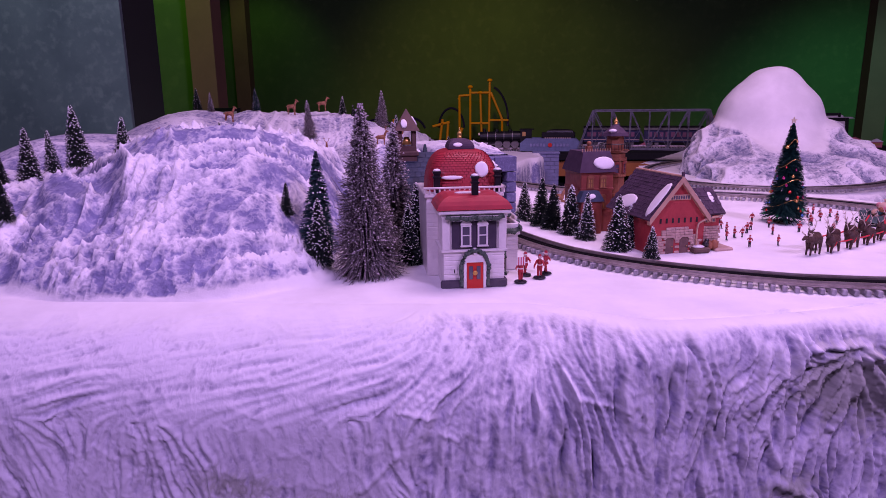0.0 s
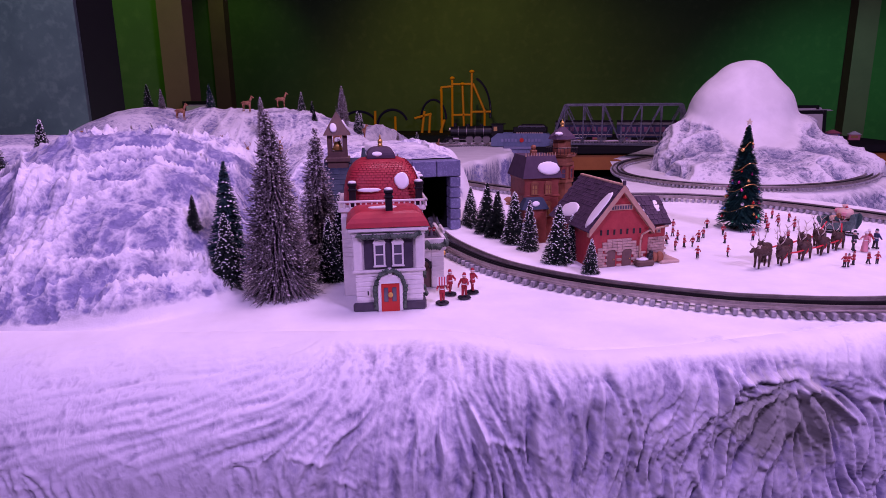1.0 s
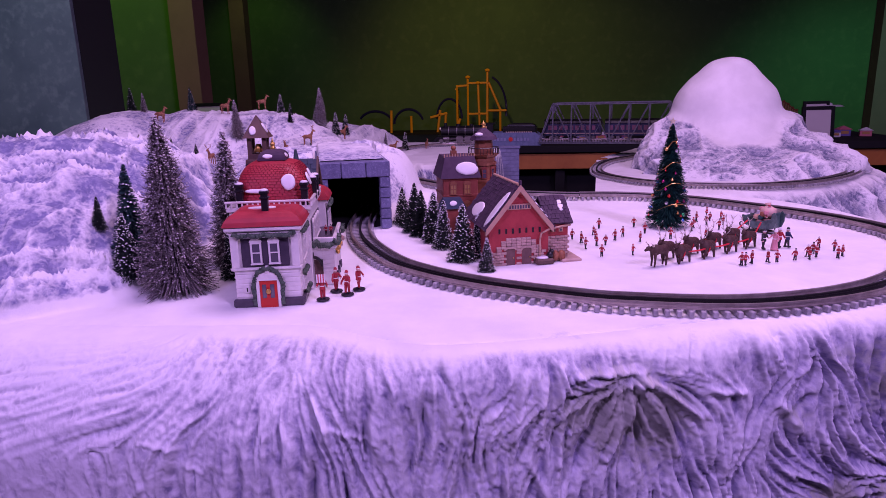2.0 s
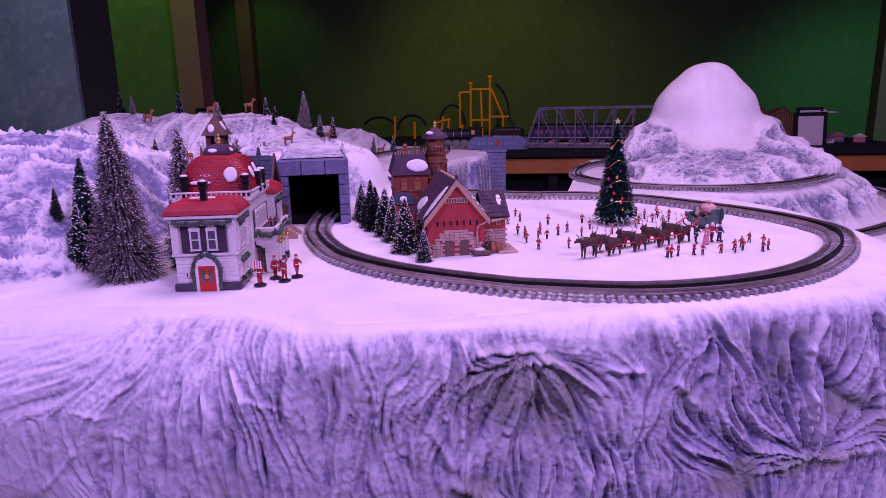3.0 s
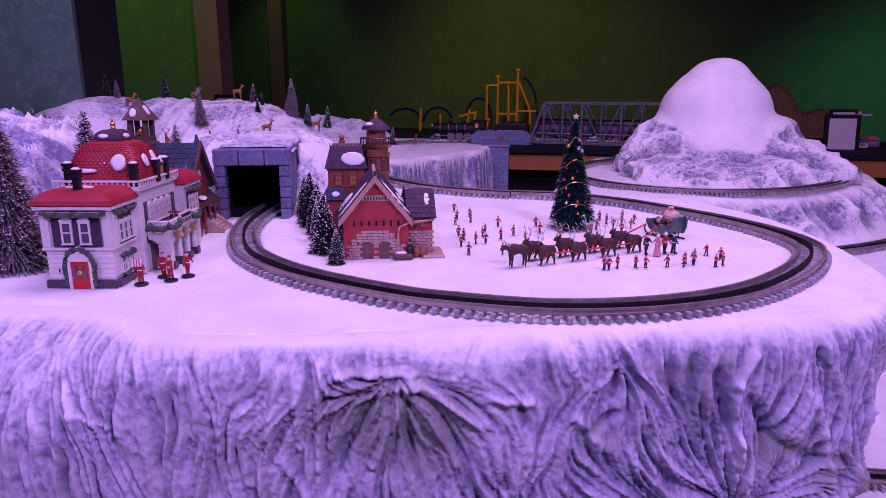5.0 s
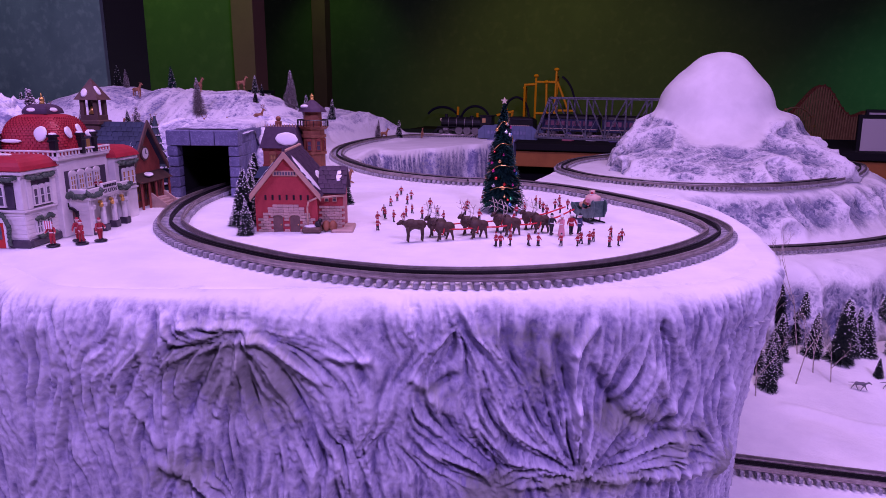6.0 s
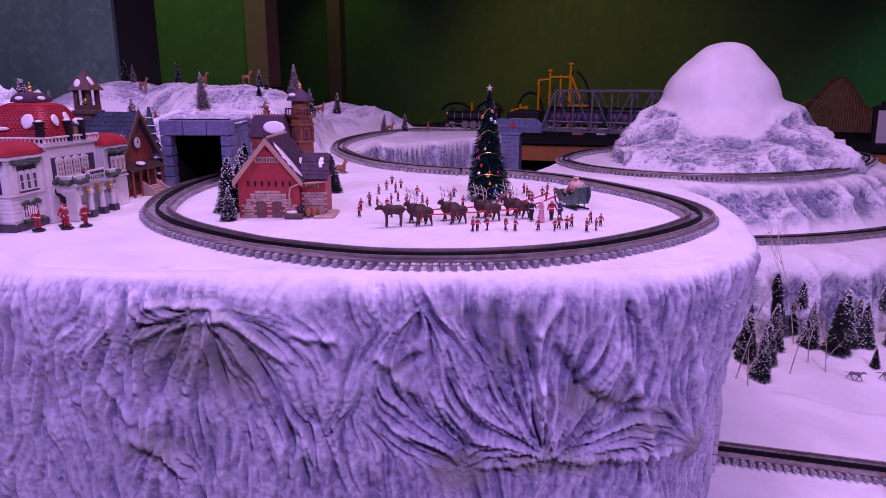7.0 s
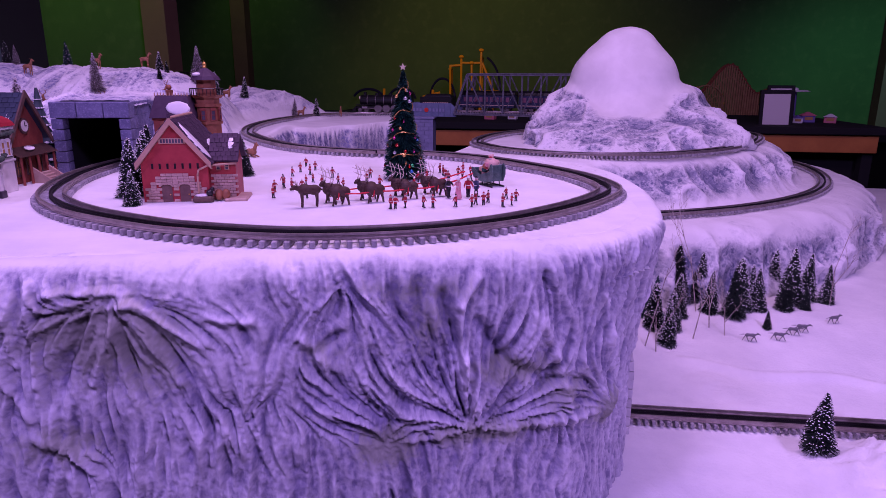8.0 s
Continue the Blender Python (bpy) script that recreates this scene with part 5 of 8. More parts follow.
    part("steps", bm, M["dark_wall"], st)
    return st


build_station()


def gable_walls(bm, x0, x1, y0, y1, eave, ridge, mat=0):
    """A house body with its gables towards -y and +y."""
    xm = (x0 + x1) / 2
    a = [bm.verts.new(p) for p in ((x0, y0, 0), (x1, y0, 0), (x1, y0, eave), (xm, y0, ridge), (x0, y0, eave))]
    b = [bm.verts.new(p) for p in ((x0, y1, 0), (x1, y1, 0), (x1, y1, eave), (xm, y1, ridge), (x0, y1, eave))]
    bm.faces.new(a)
    bm.faces.new(b[::-1])
    for i in range(5):
        bm.faces.new((a[i], b[i], b[(i + 1) % 5], a[(i + 1) % 5]))


def roof_slab(parent, name, mat, a, b, c, d, thick, rows, tiles, seed, label=""):
    """A sloping roof: a slab a-b (eave) to d-c (ridge) with rows of proud shingles, each a piece of its own."""
    A, B, C, D = (Vector(v) for v in (a, b, c, d))
    n = (B - A).cross(D - A).normalized()
    bm = bmesh.new()
    lo = [bm.verts.new(v) for v in (A, B, C, D)]
    hi = [bm.verts.new(v + n * thick) for v in (A, B, C, D)]
    bm.faces.new(lo[::-1])
    bm.faces.new(hi)
    for i in range(4):
        bm.faces.new((lo[i], lo[(i + 1) % 4], hi[(i + 1) % 4], hi[i]))
    roof = part(name, bm, mat, parent, label)
    w, h = (B - A).length / tiles, (D - A).length / rows
    bm = bmesh.new()
    box(bm, -w * 0.47, -h * 0.5, 0.0, w * 0.47, h * 0.56, 0.0011)
    me = bpy.data.meshes.new("shingle")
    bm.to_mesh(me)
    bm.free()
    me.materials.append(mat)
    X = (B - A).normalized()
    rot = Matrix((X, n.cross(X), n)).transposed().to_4x4()
    rng = random.Random(seed)
    for r in range(rows):
        for k in range(tiles):
            u = (k + 0.5 + (0.5 if r % 2 else 0.0)) / tiles
            if u > 1 - 0.3 / tiles:
                continue
            p = A + (B - A) * u + (D - A) * ((r + 0.5) / rows) + n * (thick + rng.uniform(-0.0002, 0.0003))
            ob = new("shingle", me)
            ob.parent = roof
            ob.matrix_basis = Matrix.Translation(p) @ rot @ Matrix.Rotation(radians(-3.5), 4, "X")
    return roof


def build_red_house():
    hs = thing("red_gabled_house", pose(0.303, 0.995, 1.0, 0, 0, 16.5), "red porcelain house with tan stone doorway and snowy slate roof", "house")
    W, D, E, R = 0.090, 0.125, 0.060, 0.114
    bm = bmesh.new()
    gable_walls(bm, 0, W, 0, D, E, R)
    part("wall", bm, M["red_wall"], hs)
    # slate roof, two slopes
    over = 0.006
    for s, seed in ((1, 31), (-1, 32)):
        x_e, z_e = (-over, E - over * 1.2) if s > 0 else (W + over, E - over * 1.2)
        if s > 0:
            q = ((x_e, -over, z_e), (W / 2, -over, R + 0.0005), (W / 2, D + over, R + 0.0005), (x_e, D + over, z_e))
            a, b, c, d = q[3], q[0], q[1], q[2]
        else:
            a, b, c, d = (x_e, -over, z_e), (x_e, D + over, z_e), (W / 2, D + over, R + 0.0005), (W / 2, -over, R + 0.0005)
        roof_slab(hs, "roof_slope", M["slate"], a, b, c, d, 0.003, 13, 19, seed, "dark violet slate roof")
        roof_snow(hs, Vector(a) + Vector((0, 0, 0.0056)), Vector(b) + Vector((0, 0, 0.0056)), Vector(d) + Vector((0, 0, 0.0056)), 0.90 if s > 0 else 0.10, 0.42, 0.012, 0.036, seed)
        roof_snow(hs, Vector(a) + Vector((0, 0, 0.0056)), Vector(b) + Vector((0, 0, 0.0056)), Vector(d) + Vector((0, 0, 0.0056)), 0.35 if s > 0 else 0.6, 0.22, 0.026, 0.013, seed + 5)
        # barge board
        bm = bmesh.new()
        lo, hi = Vector((x_e, -over - 0.001, z_e)), Vector((W / 2, -over - 0.001, R + 0.001))
        vs = []
        for p, dz in ((lo, -0.006), (lo, 0.004), (hi, 0.004), (hi, -0.006)):
            vs.append([bm.verts.new(p + Vector((0, 0, dz))), bm.verts.new(p + Vector((0, 0.008, dz)))])
        bm.faces.new([v[0] for v in vs])
        bm.faces.new([v[1] for v in vs][::-1])
        for i in range(4):
            bm.faces.new((vs[i][0], vs[i][1], vs[(i + 1) % 4][1], vs[(i + 1) % 4][0]))
        part("barge_board", bm, M["tan_trim"], hs, "tan barge board")
    bm = bmesh.new()
    box(bm, W / 2 - 0.0025, -over, R + 0.002, W / 2 + 0.0025, D + over, R + 0.006, 0.001)
    part("ridge_cap", bm, M["tan_trim"], hs)
    bm = bmesh.new()
    box(bm, W / 2 - 0.002, -over - 0.001, R + 0.004, W / 2 + 0.002, -over + 0.003, R + 0.011, 0.0006)
    part("ridge_post", bm, M["slate"], hs)
    # pierced panel and small slots
    bm = bmesh.new()
    box(bm, W / 2 - 0.018, -0.0018, 0.0825, W / 2 + 0.018, 0.001, 0.0905, 0.0005)
    panel = part("gable_panel", bm, M["tan_trim"], hs)
    for k in range(8):
        bm = bmesh.new()
        box(bm, W / 2 - 0.0152 + k * 0.004, -0.0022, 0.084, W / 2 - 0.0128 + k * 0.004, -0.0012, 0.089)
        part("opening", bm, M["pane"], panel)
    for k in range(7):
        bm = bmesh.new()
        box(bm, 0.014 + k * 0.0102, -0.0008, 0.0475, 0.0168 + k * 0.0102, 0.001, 0.055)
        part("slot_window", bm, M["black_paint"], hs)
    # stone doorway in single blocks
    doors = (0.032, 0.057)
    bm = bmesh.new()
    box(bm, -0.0036, -0.0022, -0.0018, 0.0036, 0.002, 0.0018, 0.0004)
    blk = bpy.data.meshes.new("stone_block")
    bm.to_mesh(blk)
    bm.free()
    blk.materials.append(M["tan_stone"])
    for r in range(10):
        z = 0.0022 + r * 0.0041
        lo, hi = (0.007, 0.086) if r < 5 else (0.011 + (r - 5) * 0.0035, 0.080 - (r - 5) * 0.0035)
        x = lo + (0.0038 if r % 2 else 0.0)
        while x < hi:
            if not any(abs(x - dx) < 0.0098 and z < 0.0265 for dx in doors):
                ob = new("stone_block", blk)
                ob.parent = hs
                ob.matrix_basis = Matrix.Translation((x, 0.0, z))
            x += 0.0076
    for dx in doors:
        bm = bmesh.new()
        pts = [(-0.0072, 0), (0.0072, 0), (0.0072, 0.022)] + [(0.0072 * math.cos(a), 0.022 + 0.0032 * math.sin(a)) for a in np.linspace(0.3, np.pi - 0.3, 7)] + [(-0.0072, 0.022)]
        poly(bm, pts, 0.003, 0, Matrix.Translation((dx, -0.0008, 0)))
        door = part("door", bm, M["door_brown"], hs, "arched brown plank door")
        bm = bmesh.new()
        ball(bm, (dx + 0.0045, -0.0014, 0.011), 0.0009)
        part("door_knob", bm, M["gold"], door)
        bm = bmesh.new()
        a0 = [(0.0105 * math.cos(a), 0.0225 + 0.0062 * math.sin(a)) for a in np.linspace(0, np.pi, 9)] + [(0.0074 * math.cos(a), 0.0225 + 0.0034 * math.sin(a)) for a in np.linspace(np.pi, 0, 9)]
        poly(bm, a0, 0.004, 0, Matrix.Translation((dx, -0.0026, 0)))
        part("door_arch", bm, M["tan_stone"], hs)
    # annex with lean roof
    bm = bmesh.new()
    box(bm, W, 0.014, 0, W + 0.036, 0.075, 0.056)
    part("annex_wall", bm, M["red_wall"], hs)
    for r in range(9):
        z = 0.0022 + r * 0.0041
        x = W + 0.0042 + (0.0038 if r % 2 else 0.0)
        while x < W + 0.035:
            ob = new("stone_block", blk)
            ob.parent = hs
            ob.matrix_basis = Matrix.Translation((x, 0.014, z))
            x += 0.0076
    roof_slab(hs, "annex_roof", M["slate"], (W - 0.001, 0.008, 0.055), (W + 0.041, 0.008, 0.055), (W + 0.041, 0.046, 0.090), (W - 0.001, 0.046, 0.090), 0.0025, 6, 6, 41, "dark violet slate roof")
    roof_slab(hs, "annex_roof", M["slate"], (W + 0.041, 0.084, 0.055), (W - 0.001, 0.084, 0.055), (W - 0.001, 0.046, 0.090), (W + 0.041, 0.046, 0.090), 0.0025, 6, 6, 42)
    roof_snow(hs, (W - 0.001, 0.008, 0.058), (W + 0.041, 0.008, 0.058), (W - 0.001, 0.046, 0.093), 0.72, 0.62, 0.005, 0.013, 43)
    bm = bmesh.new()
    bm.faces.new([bm.verts.new(p) for p in ((W + 0.0355, 0.016, 0.056), (W + 0.0355, 0.074, 0.056), (W + 0.0355, 0.046, 0.086))])
    bmesh.ops.solidify(bm, geom=bm.faces[:], thickness=0.001)
    part("annex_gable", bm, M["red_wall"], hs)
    for k in range(2):
        window_part(hs, W + 0.012 + k * 0.012, 0.0125, 0.044, 0.006, 0.008, 0, frame="tan_trim")
    # drain pipe
    bm = bmesh.new()
    tube(bm, (W + 0.001, -0.004, 0.052), (W - 0.012, -0.004, 0.046), 0.0014, None, 8)
    tube(bm, (W - 0.012, -0.004, 0.046), (W - 0.014, -0.004, 0.038), 0.0014, None, 8)
    tube(bm, (W - 0.014, -0.004, 0.038), (W - 0.014, -0.004, 0.010), 0.0014, None, 8)
    tube(bm, (W + 0.001, -0.004, 0.052), (W + 0.038, 0.010, 0.053), 0.0016, None, 8)
    part("drain_pipe", bm, M["tan_trim"], hs, "pale drain pipe", smooth=True)
    bm = bmesh.new()
    box(bm, W - 0.022, -0.014, 0, W + 0.006, 0.004, 0.009, 0.0025)
    part("stone_trough", bm, M["tower_brown"], hs, "dark stone trough with snow")
    bm = bmesh.new()
    ball(bm, (W - 0.010, -0.005, 0.0095), 0.010, 1, 0.7, 0.25)
    part("snow_patch", bm, M["glaze_snow"], hs, smooth=True)
    bm = bmesh.new()
    ball(bm, (W + 0.001, -0.006, 0.013), 0.005, 1, 1, 1.1)
    ball(bm, (W + 0.004, -0.004, 0.018), 0.0035)
    part("barrel", bm, M["black_paint"], hs, smooth=True)
    for k in range(2):
        bm = bmesh.new()
        ball(bm, (W + 0.012 + k * 0.010, 0.002, 0.009), 0.0062, 1, 1, 1.35)
        part("sack", bm, M["ochre"], hs, "orange-brown sack", smooth=True)
    bm = bmesh.new()
    box(bm, W + 0.02, -0.006, -0.002, W + 0.052, 0.05, 0.0045, 0.002)
    part("base_slab", bm, M["tan_stone"], hs)
    return hs


build_red_house()


def build_tower_house():
    th = thing("tower_house", pose(0.222, 1.168, 1.0, 0, 0, 15), "brown brick porcelain house with octagonal tower and slate roof", "house")
    W, D, E = 0.060, 0.075, 0.107
    bm = bmesh.new()
    box(bm, 0, 0, 0, W, D, E, 0.001)
    for z in (0.035, 0.075, 0.103):
        box(bm, -0.0015, -0.0015, z, W + 0.0015, D, z + 0.004, 0.0006)
    part("wall", bm, M["brown_wall"], th)
    for k in range(2):
        window_part(th, 0.017 + k * 0.024, -0.0006, 0.08, 0.012, 0.017, 0, True, "warm_pane", "ochre", (2, 2))
        window_part(th, 0.017 + k * 0.024, -0.0006, 0.043, 0.012, 0.020, 0, True, "warm_pane", "ochre", (2, 2))
    bm = bmesh.new()
    hip_roof(bm, -0.005, -0.005, W + 0.005, D + 0.005, E, 0.143, 0.72)
    part("roof", bm, M["slate"], th, "steep dark slate roof")
    roof_snow(th, (-0.005, -0.0055, E), (W + 0.005, -0.0055, E), (0.006, 0.006, 0.143), 0.6, 0.45, 0.020, 0.012, 51)
    bm = bmesh.new()
    for k in range(12):
        tube(bm, (0.004 + k * 0.0047, 0.008, 0.142), (0.004 + k * 0.0047, 0.008, 0.148), 0.0012, 0.0006, 5)
    part("roof_cresting", bm, M["tan_trim"], th)
    bm = bmesh.new()
    box(bm, 0.018, 0.02, 0.135, 0.028, 0.03, 0.152, 0.0008)
    ball(bm, (0.023, 0.025, 0.156), 0.0045)
    part("chimney", bm, M["ochre"], th)
    # porch roof in front
    bm = bmesh.new()
    hip_roof(bm, -0.012, -0.022, W * 0.6, 0.002, 0.058, 0.076, 0.6)
    part("porch_roof", bm, M["blue_slate"], th, "dark blue porch roof")
    roof_snow(th, (-0.012, -0.0225, 0.058), (W * 0.6, -0.0225, 0.058), (0.0, -0.016, 0.076), 0.4, 0.5, 0.007, 0.005, 52)
    bm = bmesh.new()
    box(bm, -0.006, -0.018, 0, W * 0.55, 0.001, 0.058, 0.0008)
    part("porch_wall", bm, M["brown_wall"], th)
    # tower
    cx, cy, r = 0.080, 0.040, 0.021
    tw = bmesh.new()
    tube(tw, (cx, cy, 0), (cx, cy, 0.142), r, r * 0.96, 8)
    for z in (0.06, 0.095, 0.124):
        tube(tw, (cx, cy, z), (cx, cy, z + 0.005), r * 1.1, r * 1.1, 8)
    part("tower", tw, M["ochre"], th, "ochre brick octagonal tower")
    for a in (-100, -55, -10):
        window_part(th, cx + r * 0.94 * math.cos(radians(a)), cy + r * 0.94 * math.sin(radians(a)), 0.102, 0.009, 0.017, a + 90, True, "pane", "brown_wall", (1, 2))
    bm = bmesh.new()
    tube(bm, (cx, cy, 0.138), (cx, cy, 0.143), r * 1.1, r * 1.32, 8)
    bal = part("balcony", bm, M["ochre"], th)
    bm = bmesh.new()
    for k in range(28):
        a = 2 * math.pi * k / 28
        p = Vector((cx + r * 1.28 * math.cos(a), cy + r * 1.28 * math.sin(a), 0.143))
        tube(bm, p, p + Vector((0, 0, 0.011)), 0.0005, None, 4)
        a2 = 2 * math.pi * (k + 1) / 28
        q = Vector((cx + r * 1.28 * math.cos(a2), cy + r * 1.28 * math.sin(a2), 0.154))
        tube(bm, p + Vector((0, 0, 0.011)), q, 0.0008, None, 4)
    part("railing", bm, M["black_paint"], bal, "thin black railing")
    bm = bmesh.new()
    tube(bm, (cx, cy, 0.143), (cx, cy, 0.169), r * 0.78, r * 0.76, 8)
    part("lantern_room", bm, M["ochre"], th)
    bm = bmesh.new()
    tube(bm, (cx, cy, 0.168), (cx, cy, 0.174), r * 1.2, r * 1.05, 8)
    tube(bm, (cx, cy, 0.174), (cx, cy, 0.188), r * 1.02, 0.004, 8)
    part("tower_roof", bm, M["slate"], th, "violet slate tower cap")
    bm = bmesh.new()
    ball(bm, (cx - 0.011, cy - 0.012, 0.177), 0.0075, 1, 1, 0.5)
    part("snow_patch", bm, M["glaze_snow"], th, smooth=True)
    bm = bmesh.new()
    tube(bm, (cx, cy, 0.186), (cx, cy, 0.192), 0.0035, 0.003, 8)
    ball(bm, (cx, cy, 0.194), 0.0036)
    tube(bm, (cx, cy, 0.196), (cx, cy, 0.2), 0.0016, 0.0004, 6)
    part("finial", bm, M["gold"], th, smooth=True)
    return th


build_tower_house()


def build_blue_house():
    bh = thing("clock_house", pose(-0.087, 1.073, 1.0, 0, 0, 10), "brown porcelain clock house with blue slate roof and bell tower", "house")
    W, D, E, R = 0.100, 0.105, 0.076, 0.143
    # gables face -x and +x: build with a turned body
    bm = bmesh.new()
    gable_walls(bm, 0, D, 0, W, E, R)
    bmesh.ops.transform(bm, matrix=Matrix.Translation((W, 0, 0)) @ Matrix.Rotation(math.pi / 2, 4, "Z"), verts=bm.verts)
    part("wall", bm, M["brown_wall"], bh)
    roof_slab(bh, "roof_slope", M["blue_slate"], (-0.006, -0.007, E - 0.008), (W + 0.010, -0.007, E - 0.008), (W + 0.010, D / 2, R + 0.001), (-0.006, D / 2, R + 0.001), 0.003, 10, 12, 61, "dark blue slate roof")
    roof_slab(bh, "roof_slope", M["blue_slate"], (W + 0.010, D + 0.007, E - 0.008), (-0.006, D + 0.007, E - 0.008), (-0.006, D / 2, R + 0.001), (W + 0.010, D / 2, R + 0.001), 0.003, 8, 10, 62)
    roof_snow(bh, (-0.006, -0.007, E - 0.004), (W + 0.010, -0.007, E - 0.004), (-0.006, D / 2, R + 0.005), 0.86, 0.32, 0.011, 0.026, 63)
    for s in (0, 1):
        bm = bmesh.new()
        ya, yb = (-0.009, D / 2) if s == 0 else (D + 0.009, D / 2)
        lo, hi = Vector((W + 0.010, ya, E - 0.010)), Vector((W + 0.010, yb, R + 0.003))
        vs = []
        for p, dz in ((lo, -0.006), (lo, 0.005), (hi, 0.005), (hi, -0.006)):
            vs.append([bm.verts.new(p + Vector((0, 0, dz))), bm.verts.new(p + Vector((0.003, 0, dz)))])
        bm.faces.new([v[0] for v in vs])
        bm.faces.new([v[1] for v in vs][::-1])
        for i in range(4):
            bm.faces.new((vs[i][0], vs[i][1], vs[(i + 1) % 4][1], vs[(i + 1) % 4][0]))
        part("barge_board", bm, M["tower_brown"], bh)
    bm = bmesh.new()
    tube(bm, (W, D / 2, 0.093), (W + 0.003, D / 2, 0.093), 0.013, None, 20)
    clock = part("clock", bm, M["tower_brown"], bh, "round clock in the gable")
    bm = bmesh.new()
    tube(bm, (W + 0.0025, D / 2, 0.093), (W + 0.0038, D / 2, 0.093), 0.0095, None, 20)
    part("clock_face", bm, M["white_wall"], clock)
    bm = bmesh.new()
    box(bm, W + 0.0036, D / 2 - 0.0006, 0.0925, W + 0.0043, D / 2 + 0.0006, 0.100)
    box(bm, W + 0.0036, D / 2 - 0.0005, 0.0922, W + 0.0043, D / 2 + 0.005, 0.0934)
    part("clock_pointer", bm, M["black_paint"], clock)
    # porch roof at the gable end and stairs
    bm = bmesh.new()
    vs = [bm.verts.new(p) for p in ((W, -0.004, 0.060), (W, D + 0.004, 0.060), (W + 0.022, D + 0.004, 0.046), (W + 0.022, -0.004, 0.046))]
    bm.faces.new(vs)
    bmesh.ops.solidify(bm, geom=bm.faces[:], thickness=0.004)
    part("porch_roof", bm, M["tower_brown"], bh)
    roof_snow(bh, (W, 0.01, 0.0645), (W, D, 0.0645), (W + 0.022, 0.01, 0.0505), 0.35, 0.5, 0.014, 0.006, 64).rotation_euler
    for k in range(5):
        bm = bmesh.new()
        tube(bm, (W + 0.018, 0.004 + k * 0.024, 0), (W + 0.018, 0.004 + k * 0.024, 0.048), 0.0022, None, 8)
        part("porch_post", bm, M["brown_wall"], bh)
    for k in range(3):
        window_part(bh, 0.022 + k * 0.028, -0.0006, 0.03, 0.015, 0.026, 0, True, "warm_pane", "tower_brown", (2, 2))
        window_part(bh, W + 0.0006, 0.022 + k * 0.030, 0.014, 0.015, 0.026, 90, True, "warm_pane", "tower_brown", (2, 2))
    for k in range(4):
        bm = bmesh.new()
        box(bm, W + 0.018 + k * 0.006, 0.035, 0, W + 0.024 + k * 0.006, 0.075, 0.016 - k * 0.004, 0.0006)
        part("step", bm, M["tan_stone"], bh)
    for s in (0.033, 0.077):
        bm = bmesh.new()
        vs = [(W + 0.018, 0), (W + 0.046, 0), (W + 0.046, 0.006), (W + 0.018, 0.026)]
        poly(bm, vs, 0.004, 0, Matrix.Translation((0, s - 0.002, 0)))
        part("stair_wall", bm, M["tan_stone"], bh)
    # bell tower
    tx, ty, r = 0.016, 0.055, 0.0165
    bm = bmesh.new()
    box(bm, tx - r, ty - r, 0, tx + r, ty + r, 0.150, 0.001)
    box(bm, tx - r * 1.18, ty - r * 1.18, 0.142, tx + r * 1.18, ty + r * 1.18, 0.149, 0.001)
    for a, b in ((-1, -1), (1, -1), (1, 1), (-1, 1)):
        box(bm, tx + a * r * 0.72 - 0.0035, ty + b * r * 0.72 - 0.0035, 0.149, tx + a * r * 0.72 + 0.0035, ty + b * r * 0.72 + 0.0035, 0.184, 0.0005)
    box(bm, tx - r * 0.95, ty - r * 0.95, 0.149, tx + r * 0.95, ty + r * 0.95, 0.158, 0.0006)
    part("bell_tower", bm, M["tower_brown"], bh, "dusky brown square bell tower")
    bm = bmesh.new()
    tube(bm, (tx, ty, 0.160), (tx, ty, 0.173), 0.009, 0.004, 12)
    part("bell", bm, M["gold"], bh, smooth=True)
    bm = bmesh.new()
    hip_roof(bm, tx - r * 1.3, ty - r * 1.3, tx + r * 1.3, ty + r * 1.3, 0.184, 0.220, 0.03)
    part("tower_roof", bm, M["tower_brown"], bh, "pointed brown tower roof")
    roof_snow(bh, (tx - r * 1.3, ty - r * 1.31, 0.1845), (tx + r * 1.3, ty - r * 1.31, 0.1845), (tx - 0.001, ty - 0.001, 0.2205), 0.25, 0.3, 0.006, 0.009, 66)
    roof_snow(bh, (tx + r * 1.31, ty - r * 1.3, 0.1845), (tx + r * 1.31, ty + r * 1.3, 0.1845), (tx + 0.001, ty - 0.001, 0.2205), 0.2, 0.4, 0.006, 0.010, 67)
    return bh


build_blue_house()


